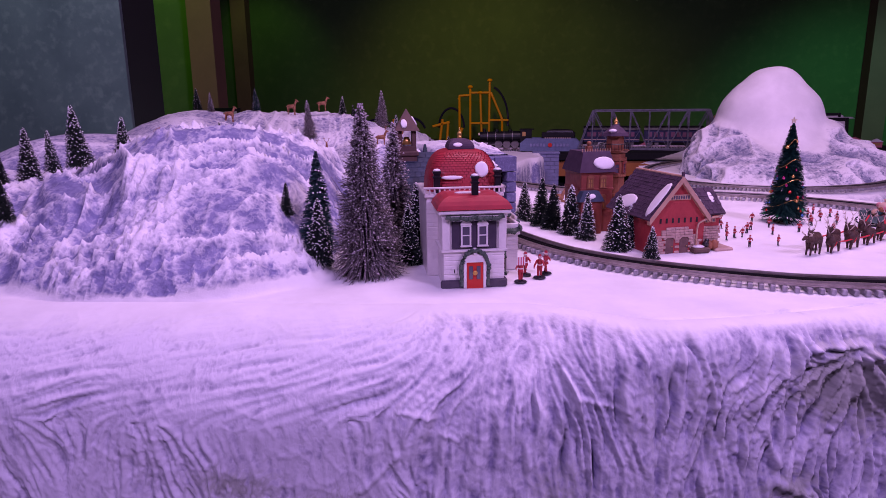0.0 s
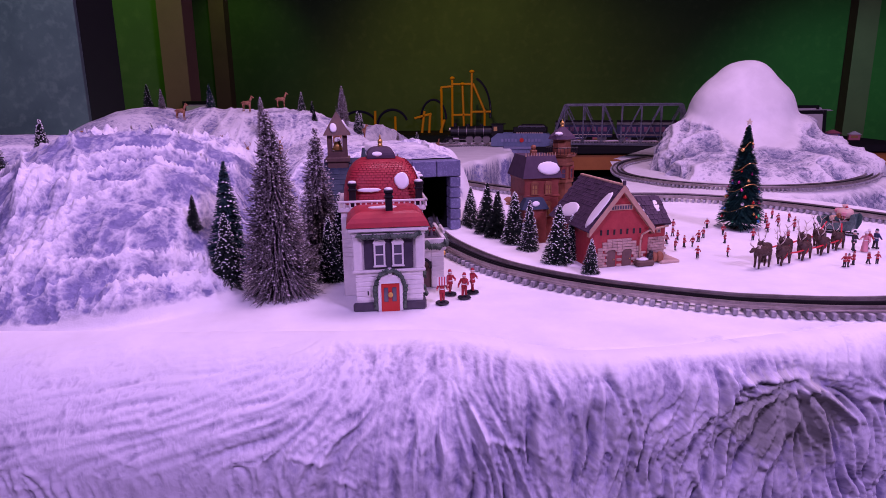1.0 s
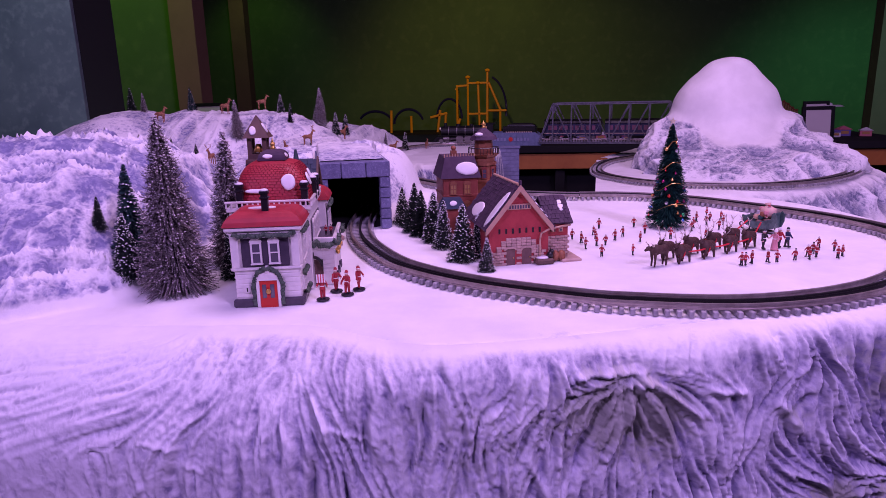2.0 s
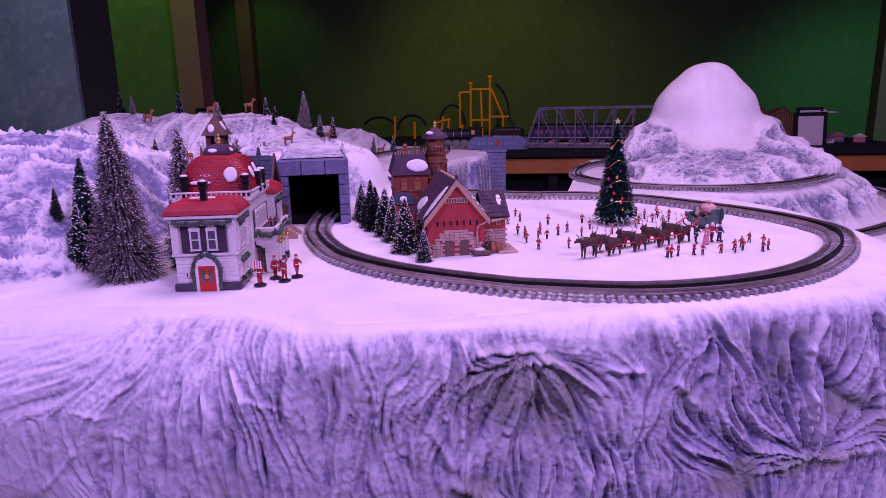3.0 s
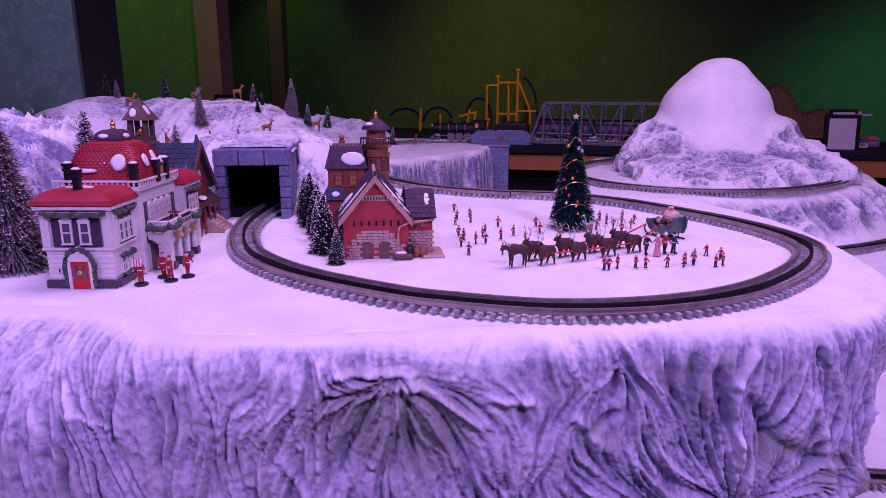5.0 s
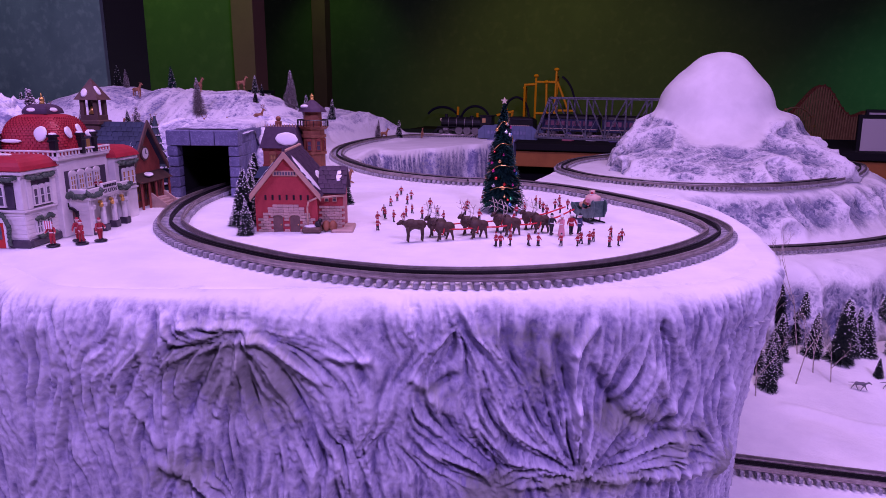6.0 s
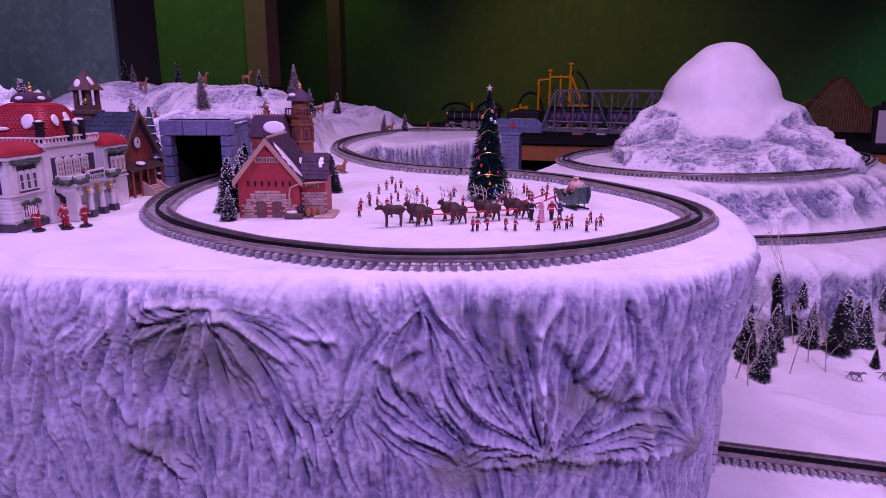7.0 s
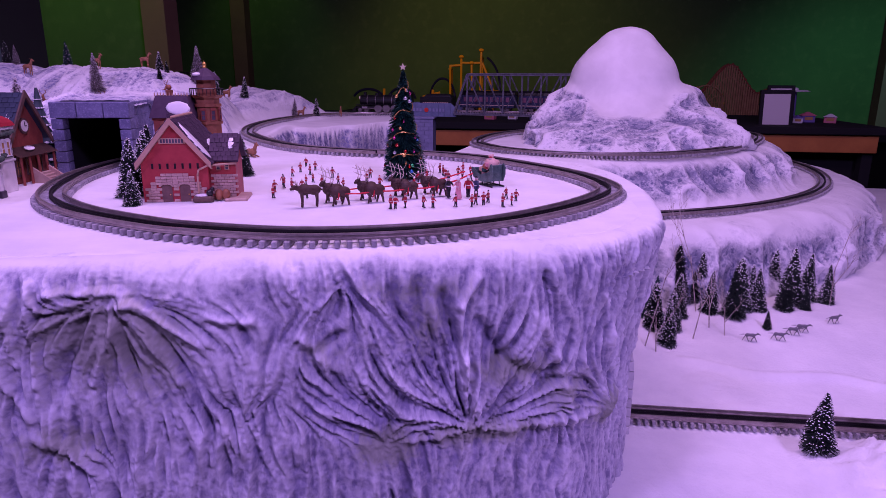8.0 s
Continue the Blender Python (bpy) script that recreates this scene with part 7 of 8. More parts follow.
def person_mesh(name, seed, coat, legs, hat, cape=None, base=False, skirt=False, flag=False):
    """A painted toy figure one unit tall, one mesh."""
    rng = random.Random(seed)
    bm = bmesh.new()
    mats = [M["fig_flesh"], M[coat], M[legs], M["fig_white"], M[hat], M["fig_black"], M["toy_stripe"]]
    st = rng.uniform(0.03, 0.09)
    if skirt:
        add_prism(bm, (0, 0, 0.0), (0, 0, 0.5), 0.17, 0.11, 1, 10)
    else:
        for s in (-1, 1):
            add_prism(bm, (s * 0.05, s * st, 0.06), (s * 0.055, 0, 0.46), 0.045, 0.065, 2)
            box(bm, s * 0.055 - 0.045, s * st - 0.11, 0.0, s * 0.055 + 0.045, s * st + 0.05, 0.07, 0.01, 5)
    add_prism(bm, (0, 0, 0.40), (0, 0, 0.56), 0.125, 0.10, 1, 10)
    add_prism(bm, (0, 0, 0.54), (0, 0, 0.76), 0.10, 0.115, 1, 10)
    add_prism(bm, (0, 0, 0.53), (0, 0, 0.565), 0.112, 0.112, 3, 10)
    for s in (-1, 1):
        up = rng.uniform(-0.25, 0.15)
        e = (s * 0.20, -0.04 - rng.random() * 0.05, 0.58 + up * 0.4)
        add_prism(bm, (s * 0.11, 0, 0.73), e, 0.05, 0.04, 1)
        hnd = (s * (0.16 + rng.random() * 0.06), -0.13, 0.55 + up * 0.8)
        add_prism(bm, e, hnd, 0.04, 0.032, 1)
        ball(bm, hnd, 0.038, mat=0, u=7, v=5)
    ball(bm, (0, 0, 0.855), 0.082, 0.95, 1, 1.12, 0, 10, 7)
    add_prism(bm, (0, 0, 0.895), (0, 0.01, 1.0), 0.09, 0.045, 4, 9)
    add_prism(bm, (0, 0, 0.885), (0, 0, 0.91), 0.097, 0.097, 3, 9)
    if flag:
        add_prism(bm, (0.18, -0.1, 0.5), (0.02, -0.14, 1.05), 0.012, 0.012, 5, 5)
        for k in range(7):
            box(bm, -0.20 + k * 0.05, -0.17, 0.72, -0.15 + k * 0.05, -0.15, 1.06, 0.0, 6 if k % 2 else 3)
    if base:
        add_prism(bm, (0, 0, -0.03), (0, 0, 0.012), 0.27, 0.25, 5, 16)
    me = bpy.data.meshes.new(name)
    bmesh.ops.recalc_face_normals(bm, faces=bm.faces)
    bm.to_mesh(me)
    bm.free()
    for m in mats:
        me.materials.append(m)
    return me


def place_mesh(name, me, x, y, z, turn, size, label, category, group):
    ob = new(name, me)
    ob.matrix_basis = Matrix.Translation((x, y, z)) @ Matrix.Rotation(radians(turn), 4, "Z") @ Matrix.Scale(size, 4)
    return tagged(ob, label, category, group)


ELVES = [person_mesh("elf_figurine", 100 + k, "fig_red", "fig_black", h) for k, h in enumerate(("fig_red", "fig_black", "fig_red", "fig_white"))]
ELF_AT = [(0.454, 1.1), (0.452, 1.142), (0.474, 1.12), (0.489, 1.125), (0.472, 1.05), (0.421, 1.262), (0.416, 1.317), (0.399, 1.395), (0.436, 1.343), (0.445, 1.288), (0.479, 1.171), (0.48, 1.202),
          (0.52, 1.06), (0.497, 1.257), (0.549, 1.149), (0.562, 1.271), (0.659, 1.0), (0.665, 1.002), (0.677, 1.011), (0.701, 1.017), (0.714, 1.018), (0.744, 1.03), (0.766, 1.034), (0.77, 1.05)]
ELF_AT += [(0.781, 1.047), (0.786, 1.069), (0.808, 1.041), (0.81, 1.105), (0.82, 1.053), (0.825, 1.087), (0.686, 1.317), (0.695, 1.285), (0.676, 1.349), (0.713, 1.325), (0.718, 1.362), (0.66, 1.17),
           (0.603, 1.171), (0.528, 1.19), (0.57, 1.215), (0.655, 1.235), (0.665, 1.262), (0.705, 1.245), (0.725, 1.285), (0.735, 1.33), (0.51, 1.16), (0.44, 1.17)]
rng_f = random.Random(5)
for i, (x, y) in enumerate(ELF_AT):
    place_mesh("elf_figurine", ELVES[i % 4], x, y, 1.0015, rng_f.uniform(-180, 180), rng_f.uniform(0.0175, 0.0200), "tiny red-jacketed elf figurine standing on the snow", "figurine", "elf figurines round the sleigh")

GUARD = person_mesh("guard_figurine", 120, "fig_red", "fig_red", "fig_red", base=True)
FLAG = person_mesh("guard_figurine", 121, "fig_red", "fig_red", "fig_red", base=True, flag=True)
for k, (x, y, turn) in enumerate(((0.100, 0.833, 10), (0.108, 0.868, 40), (0.126, 0.854, -20), (0.136, 0.876, 60))):
    place_mesh("toy_soldier", FLAG if k == 0 else GUARD, x, y, 1.0025, turn, 0.031, "red toy soldier with striped flag on a dark base" if k == 0 else "red toy figure on a round dark base", "figurine", "toy figures by the station")
for k, (x, y, coat, hat, sk, turn) in enumerate(((0.725, 1.098, "fig_black", "fig_black", False, 30), (0.740, 1.094, "fig_pink", "fig_white", True, -40), (0.753, 1.110, "fig_red", "fig_white", False, 20), (0.765, 1.110, "fig_blue", "fig_black", False, 100))):
    me = person_mesh("villager_figurine", 130 + k, coat, "fig_black", hat, skirt=sk)
    place_mesh("villager_figurine", me, x, y, 1.0015, turn, 0.032, ("black-coated villager figurine", "pink-dressed villager figurine with white cap", "red-coated figurine with white trim", "blue-coated villager figurine")[k] + " beside the sleigh", "figurine", "villagers by the sleigh")
for k, (x, y) in enumerate(((0.088, 0.912), (0.094, 0.915))):
    place_mesh("terrace_figurine", ELVES[k], x - 0.01, y + 0.03, 1.0605, 40 * k, 0.014, "tiny red figurine on the station terrace", "figurine", "terrace figurines")


def animal_mesh(name, mats, body=(1.0, 0.30), leg=0.5, neck=0.35, antlers=0, tail=0.1, step=0.0, head_down=0.0, lying=False):
    """A four-legged toy animal one unit long, looking along -y, one mesh."""
    bm = bmesh.new()
    L, r = body[0], body[1] * 0.5
    lz = 0.12 if lying else leg
    ball(bm, (0, 0.18 * L, lz + r * 0.75), r, 0.85, 1.25, 0.95, 0, 10, 8)
    ball(bm, (0, -0.16 * L, lz + r * 0.85), r * 1.05, 0.85, 1.2, 1.0, 0, 10, 8)
    tube(bm, (0, 0.2 * L, lz + r * 0.8), (0, -0.2 * L, lz + r * 0.85), r * 0.82, r * 0.9, 10)
    if not lying:
        for sx in (-1, 1):
            for y0, o in ((0.26 * L, step), (-0.27 * L, -step)):
                o = o * sx
                tube(bm, (sx * r * 0.5, y0, lz + r * 0.5), (sx * r * 0.45, y0 + o * 0.6 + 0.02, lz * 0.5), r * 0.36, r * 0.2, 6)
                tube(bm, (sx * r * 0.45, y0 + o * 0.6 + 0.02, lz * 0.52), (sx * r * 0.45, y0 + o, 0), r * 0.2, r * 0.17, 6)
    else:
        for sx in (-1, 1):
            tube(bm, (sx * r * 0.7, 0.25 * L, 0.06), (sx * r * 0.9, 0.0, 0.04), r * 0.3, r * 0.2, 6)
            tube(bm, (sx * r * 0.5, -0.25 * L, 0.08), (sx * r * 0.6, -0.5 * L, 0.03), r * 0.3, r * 0.18, 6)
    hz = lz + r + neck * (1 - head_down * 1.6)
    hy = -0.28 * L - 0.16 - 0.10 * head_down
    tube(bm, (0, -0.24 * L, lz + r * 0.95), (0, hy, hz), r * 0.62, r * 0.42, 8)
    ball(bm, (0, hy - 0.03, hz + 0.01), r * 0.48, 0.8, 1.1, 0.9, 0, 8, 6)
    tube(bm, (0, hy - 0.02, hz), (0, hy - 0.19, hz - 0.06), r * 0.42, r * 0.22, 8)
    for sx in (-1, 1):
        tube(bm, (sx * r * 0.25, hy + 0.03, hz + r * 0.3), (sx * r * 0.65, hy + 0.06, hz + r * 0.75), r * 0.16, 0.005, 5)
    tube(bm, (0, 0.38 * L, lz + r), (0, 0.38 * L + tail, lz + r * 0.6), r * 0.25, r * 0.1, 6)
    if antlers:
        for sx in (-1, 1):
            p = [Vector((sx * 0.04, hy + 0.02, hz + r * 0.4)), Vector((sx * 0.16, hy + 0.10, hz + 0.16 * antlers)), Vector((sx * 0.20, hy + 0.05, hz + 0.30 * antlers)), Vector((sx * 0.13, hy - 0.05, hz + 0.40 * antlers))]
            for a, b in zip(p, p[1:]):
                tube(bm, a, b, 0.022, 0.016, 5, 1)
            for a, d in ((p[1], (sx * 0.02, -0.13, 0.08)), (p[2], (sx * 0.10, 0.02, 0.12)), (p[2], (sx * 0.02, -0.12, 0.04))):
                tube(bm, a, a + Vector(d) * antlers, 0.016, 0.008, 5, 1)
    me = bpy.data.meshes.new(name)
    bmesh.ops.recalc_face_normals(bm, faces=bm.faces)
    bm.to_mesh(me)
    bm.free()
    me.polygons.foreach_set("use_smooth", [True] * len(me.polygons))
    for m in mats:
        me.materials.append(M[m])
    return me


STAG = animal_mesh("stag_figurine", ["deer_tan", "deer_tan"], (1.0, 0.34), 0.52, 0.42, 1.0)
DOE = animal_mesh("doe_figurine", ["deer_tan", "antler"], (1.0, 0.34), 0.5, 0.40, 0)
GRAZER = animal_mesh("doe_figurine", ["deer_tan", "antler"], (1.0, 0.34), 0.5, 0.35, 0, head_down=0.7)
FAWN = animal_mesh("fawn_figurine", ["deer_tan", "antler"], (1.0, 0.36), 0.5, 0.38, 0, lying=True)
for me, x, y, turn, s in ((STAG, -0.60, 1.275, -60, 0.052), (GRAZER, -0.525, 1.165, 100, 0.050), (STAG, -0.318, 1.280, 10, 0.044), (STAG, -0.402, 1.640, -5, 0.048), (STAG, -0.392, 1.69, 20, 0.05), (DOE, -0.30, 1.905, 5, 0.05),
                          (DOE, -0.60, 2.20, 80, 0.06), (DOE, -0.78, 2.11, 85, 0.06), (DOE, -0.64, 1.86, 60, 0.05), (STAG, -0.27, 2.02, 90, 0.055), (DOE, -0.27, 2.44, 80, 0.06), (DOE, -0.54, 2.38, 95, 0.06), (STAG, -0.43, 1.98, 10, 0.05),
                          (DOE, -0.16, 2.90, 80, 0.06), (DOE, -0.03, 3.06, 20, 0.055)):
    place_mesh("deer_figurine", me, x, y, ground_z(x, y) + 0.002, turn, 0.72 * s, "tan toy deer standing on the snowy hill", "figurine", "deer on the hills")
place_mesh("fawn_figurine", FAWN, 0.222, 1.535, 1.001, 60, 0.042, "tan toy deer lying in the snow", "figurine", "deer on the hills")

MOOSE = animal_mesh("moose_figurine", ["fig_brown", "antler"], (1.0, 0.40), 0.46, 0.20, 0.55, head_down=0.45)
place_mesh("moose_figurine", MOOSE, 0.545, 1.000, 1.001, -62, 0.038, "dark brown toy moose leading the team", "figurine", "")
REIN = animal_mesh("reindeer_figurine", ["fig_brown", "antler"], (1.0, 0.54), 0.38, 0.22, 1.9, step=0.12)
TEAM = ((0.574, 1.030), (0.617, 1.058), (0.660, 1.090), (0.699, 1.122))
ANG = -52
fwd = Vector((math.sin(radians(ANG)), -math.cos(radians(ANG)), 0))
lat = Vector((-fwd.y, fwd.x, 0))
for (x, y) in TEAM:
    for s in (-1, 1):
        place_mesh("reindeer_figurine", REIN, x + lat.x * s * 0.014, y + lat.y * s * 0.014, 1.001, ANG, 0.031, "dark brown toy reindeer with pale antlers in red harness", "figurine", "reindeer team")


def build_harness():
    root = thing("harness", pose(0, 0, 0), "red ribbon harness joining the reindeer to the sleigh", "harness")
    for s in (-1, 1):
        bm = bmesh.new()
        pts = [Vector((x, y, 1.0175)) + lat * s * 0.019 for x, y in TEAM] + [Vector((0.745, 1.195, 1.026)) + lat * s * 0.012]
        line = []
        for a, b in zip(pts, pts[1:]):
            line += [a, (a + b) / 2 - Vector((0, 0, 0.0015))]
        line.append(pts[-1])
        path_tube(bm, line, [0.0012] * len(line), 6)
        part("rein", bm, M["harness"], root)
    for x, y in TEAM:
        for s in (-1, 1):
            bm = bmesh.new()
            c = Vector((x, y, 1.0172)) + lat * s * 0.014 + fwd * 0.004
            ring = [c + lat * 0.0068 * math.cos(t) + Vector((0, 0, 0.0085 * math.sin(t))) for t in np.linspace(0, 2 * np.pi, 11)]
            path_tube(bm, ring, [0.0010] * len(ring), 5)
            part("collar", bm, M["harness"], root)
    return root


build_harness()


def build_sleigh():
    sl = thing("sleigh", pose(0.772, 1.236, 1.0, 0, 0, 128), "green toy sleigh heaped with parcels on curved runners", "sleigh")
    sl.scale = (0.82, 0.82, 0.82)
    side = [(-0.036, 0.012), (-0.042, 0.026), (-0.042, 0.040), (-0.036, 0.047), (-0.032, 0.043), (-0.030, 0.032), (-0.016, 0.027), (0.006, 0.022), (0.018, 0.027), (0.027, 0.034), (0.034, 0.034), (0.035, 0.027), (0.026, 0.014), (0.010, 0.009), (-0.020, 0.009)]
    for y in (-0.016, 0.0135):
        bm = bmesh.new()
        poly(bm, side, 0.0025, 0, Matrix.Translation((0, y, 0)))
        part("side_panel", bm, M["sleigh_green"], sl)
    bm = bmesh.new()
    box(bm, -0.028, -0.0135, 0.011, 0.022, 0.0135, 0.015)
    box(bm, -0.034, -0.0135, 0.012, -0.030, 0.0135, 0.044, 0.001)
    box(bm, 0.024, -0.0135, 0.014, 0.028, 0.0135, 0.034, 0.001)
    part("body", bm, M["sleigh_green"], sl)
    for y in (-0.014, 0.014):
        pts = [(-0.040, 0.002), (0.026, 0.002), (0.036, 0.006), (0.040, 0.014), (0.036, 0.018)]
        bm = bmesh.new()
        for a, b in zip(pts, pts[1:]):
            tube(bm, (a[0], y, a[1]), (b[0], y, b[1]), 0.0016, None, 6)
        for x in (-0.024, -0.004, 0.016):
            tube(bm, (x, y, 0.002), (x, y, 0.013), 0.0012, None, 6)
        part("runner", bm, M["fig_black"], sl, "curved black runner")
    rng = random.Random(8)
    for k in range(20):
        bm = bmesh.new()
        r = rng.uniform(0.005, 0.0085)
        x, y, z = rng.uniform(-0.028, 0.012), rng.uniform(-0.012, 0.012), 0.022 + 0.0036 * (k % 8)
        if k % 2:
            ball(bm, (x, y, z), r, 1, 1, 0.9, 0, 10, 7)
        else:
            box(bm, x - r * 0.8, y - r * 0.8, z - r * 0.6, x + r * 0.8, y + r * 0.8, z + r * 0.8, 0.0008, 0, None)
        part("parcel", bm, M[rng.choice(["fig_pink", "tan_trim", "fig_red", "needle_blue", "fig_flesh", "ochre"])], sl)
    bm = bmesh.new()
    ball(bm, (-0.014, 0, 0.044), 0.014, 1.2, 1, 0.95, 0, 12, 8)
    tube(bm, (-0.014, 0, 0.053), (-0.012, 0, 0.063), 0.004, 0.006, 8)
    part("toy_sack", bm, M["fig_flesh"], sl, "bulging pale toy sack", smooth=True)
    return sl


build_sleigh()
SANTA = person_mesh("sleigh_driver_figurine", 140, "fig_red", "fig_black", "fig_red")
place_mesh("sleigh_driver_figurine", SANTA, 0.778, 1.222, 1.0155, 20, 0.034, "red-suited toy driver seated in the sleigh", "figurine", "")

WOLF = animal_mesh("wolf_figurine", ["wolf_grey", "wolf_grey"], (1.0, 0.26), 0.36, 0.16, 0, tail=0.32, step=0.2, head_down=0.2)
for x, y, turn in ((1.315, 1.50, 80), (1.375, 1.51, 75), (1.412, 1.535, 85), (1.435, 1.55, 80), (1.52, 1.60, 110)):
    place_mesh("wolf_figurine", WOLF, x, y, low_z(x, y) + 0.003, turn, 0.030, "grey toy wolf running over the low snow", "figurine", "wolf pack")
# ---- train, bridge and the things behind ----
M["steel"] = make_material("grey_painted_steel", (0.20, 0.205, 0.24), 0.32, 0.5, second=(0.12, 0.125, 0.15), scale=60)
M["plate_blue"] = make_material("blue_grey_girder_paint", (0.13, 0.16, 0.26), 0.5, second=(0.10, 0.13, 0.21), scale=50)
M["loco_black"] = make_material("black_locomotive_paint", (0.012, 0.012, 0.014), 0.35, 0.3)
M["coach_blue"] = make_material("dark_blue_coach_paint", (0.03, 0.035, 0.075), 0.35, second=(0.022, 0.026, 0.06), scale=40)
M["wheel"] = make_material("dull_wheel_metal", (0.22, 0.20, 0.20), 0.4, 0.8)
M["pier"] = make_material("blue_grey_pier_block", (0.22, 0.23, 0.36), 0.8, second=(0.16, 0.17, 0.28), scale=50, random_value=0.08)
M["yellow"] = make_material("yellow_plastic", (0.95, 0.42, 0.02), 0.45)
M["navy"] = make_material("navy_plastic", (0.02, 0.02, 0.08), 0.4)
M["orange_wood"] = make_material("orange_stained_board", (0.52, 0.20, 0.055), 0.5, second=(0.40, 0.14, 0.04), scale=6)
M["pale_wood"] = make_material("pale_timber_sticks", (0.60, 0.36, 0.18), 0.6, second=(0.46, 0.25, 0.12), scale=20)
M["frame_black"] = make_material("black_picture_frame", (0.012, 0.012, 0.014), 0.4)
M["paper"] = make_material("white_paper", (0.66, 0.62, 0.62), 0.7)
M["toy_pink"] = make_material("pink_plastic", (0.55, 0.16, 0.22), 0.5)
M["toy_violet"] = make_material("violet_plastic", (0.16, 0.12, 0.36), 0.5)
M["toy_white"] = make_material("white_plastic", (0.7, 0.68, 0.7), 0.5)
M["gold_letter"] = make_material("pale_lettering", (0.50, 0.36, 0.30), 0.5)


def build_bridge():
    """Through-truss bridge, its near top chord from (0.545, 3.088) to about (1.02, 2.975)."""
    br = thing("truss_bridge", pose(0.487, 3.102, 1.010, 0, 0, -13.5), "grey steel truss bridge carrying the train", "bridge")
    L, H, Wd, n = 0.62, 0.180, 0.105, 6
    bay = (L - 0.12) / n

    def bar(name, a, b, w=0.006, d=0.007):
        a, b = Vector(a), Vector(b)
        bm = bmesh.new()
        dirn = (b - a)
        rot = dirn.to_track_quat("X", "Y").to_matrix().to_4x4()
        m = Matrix.Translation((a + b) / 2) @ rot
        box(bm, -dirn.length / 2, -d / 2, -w / 2, dirn.length / 2, d / 2, -w / 2 + 0.0016, 0, 0, m)
        box(bm, -dirn.length / 2, -d / 2, w / 2 - 0.0016, dirn.length / 2, d / 2, w / 2, 0, 0, m)
        box(bm, -dirn.length / 2, -0.0012, -w / 2, dirn.length / 2, 0.0012, w / 2, 0, 0, m)
        return part(name, bm, M["steel"], br)

    for y in (0.0, Wd):
        bar("bottom_chord", (0, y, 0.008), (L, y, 0.008), 0.012, 0.009)
        bar("top_chord", (0.06, y, H), (L - 0.06, y, H), 0.009, 0.010)
        bar("end_post", (0.0, y, 0.01), (0.06, y, H), 0.009, 0.009)
        bar("end_post", (L, y, 0.01), (L - 0.06, y, H), 0.009, 0.009)
        for k in range(n + 1):
            x = 0.06 + k * bay
            bar("vertical_post", (x, y, 0.01), (x, y, H), 0.006, 0.006)
            if k < n:
                if k < n / 2:
                    bar("diagonal", (x, y, H), (x + bay, y, 0.012), 0.005, 0.005)
                else:
                    bar("diagonal", (x, y, 0.012), (x + bay, y, H), 0.005, 0.005)
                bar("counter_diagonal", (x + bay / 2, y, H * 0.5), (x + (bay if k >= n / 2 else 0), y, 0.012), 0.003, 0.003)
    for k in range(n + 1):
        x = 0.06 + k * bay
        bar("cross_beam", (x, 0, H), (x, Wd, H), 0.006, 0.005)
        bar("floor_beam", (x, 0, 0.006), (x, Wd, 0.006), 0.007, 0.005)
        if k < n:
            bar("sway_brace", (x, 0, H), (x + bay, Wd, H), 0.003, 0.003)
    bm = bmesh.new()
    box(bm, 0, 0.004, 0.004, L, Wd - 0.004, 0.008)
    part("deck", bm, M["loco_black"], br, "dark bridge deck")
    return br


build_bridge()
build_track("bridge_track", [(0.33, 3.197), (0.50, 3.155), (1.11, 3.008)], "three-rail track across the bridges", 1.0185)


def build_girder():
    gb = thing("girder_bridge", pose(0.215, 3.145, 1.004, 0, 0, -8), "blue-grey plate girder bridge with clipped corners", "bridge")
    L, H = 0.285, 0.060
    outline = [(0, 0.004), (0.006, 0), (L - 0.006, 0), (L, 0.004), (L, H * 0.62), (L - 0.028, H), (0.028, H), (0, H * 0.62)]
    for y in (0.0, 0.105):
        bm = bmesh.new()
        poly(bm, outline, 0.004, 0, Matrix.Translation((0, y, 0)))
        part("side_plate", bm, M["plate_blue"], gb)
        for k in range(9):
            bm = bmesh.new()
            box(bm, 0.03 + k * 0.028, y - 0.0022, 0.003, 0.0325 + k * 0.028, y + 0.001, H - 0.004)
            part("rib", bm, M["plate_blue"], gb)
    bm = bmesh.new()
    box(bm, 0.0, 0.004, 0.006, L, 0.105, 0.0125)
    part("deck", bm, M["loco_black"], gb)
    for k in range(12):
        if k not in (5, 6):
            bm = bmesh.new()
            box(bm, 0.048 + k * 0.0155, -0.0030, 0.022, 0.058 + k * 0.0155, -0.0020, 0.036)
            part("lettering_bar", bm, M["pier"], gb)
    bm = bmesh.new()
    tube(bm, (L / 2, -0.0032, 0.029), (L / 2, -0.0015, 0.029), 0.010, None, 16)
    part("red_badge", bm, M["door_red"], gb, "round red badge")
    return gb


build_girder()


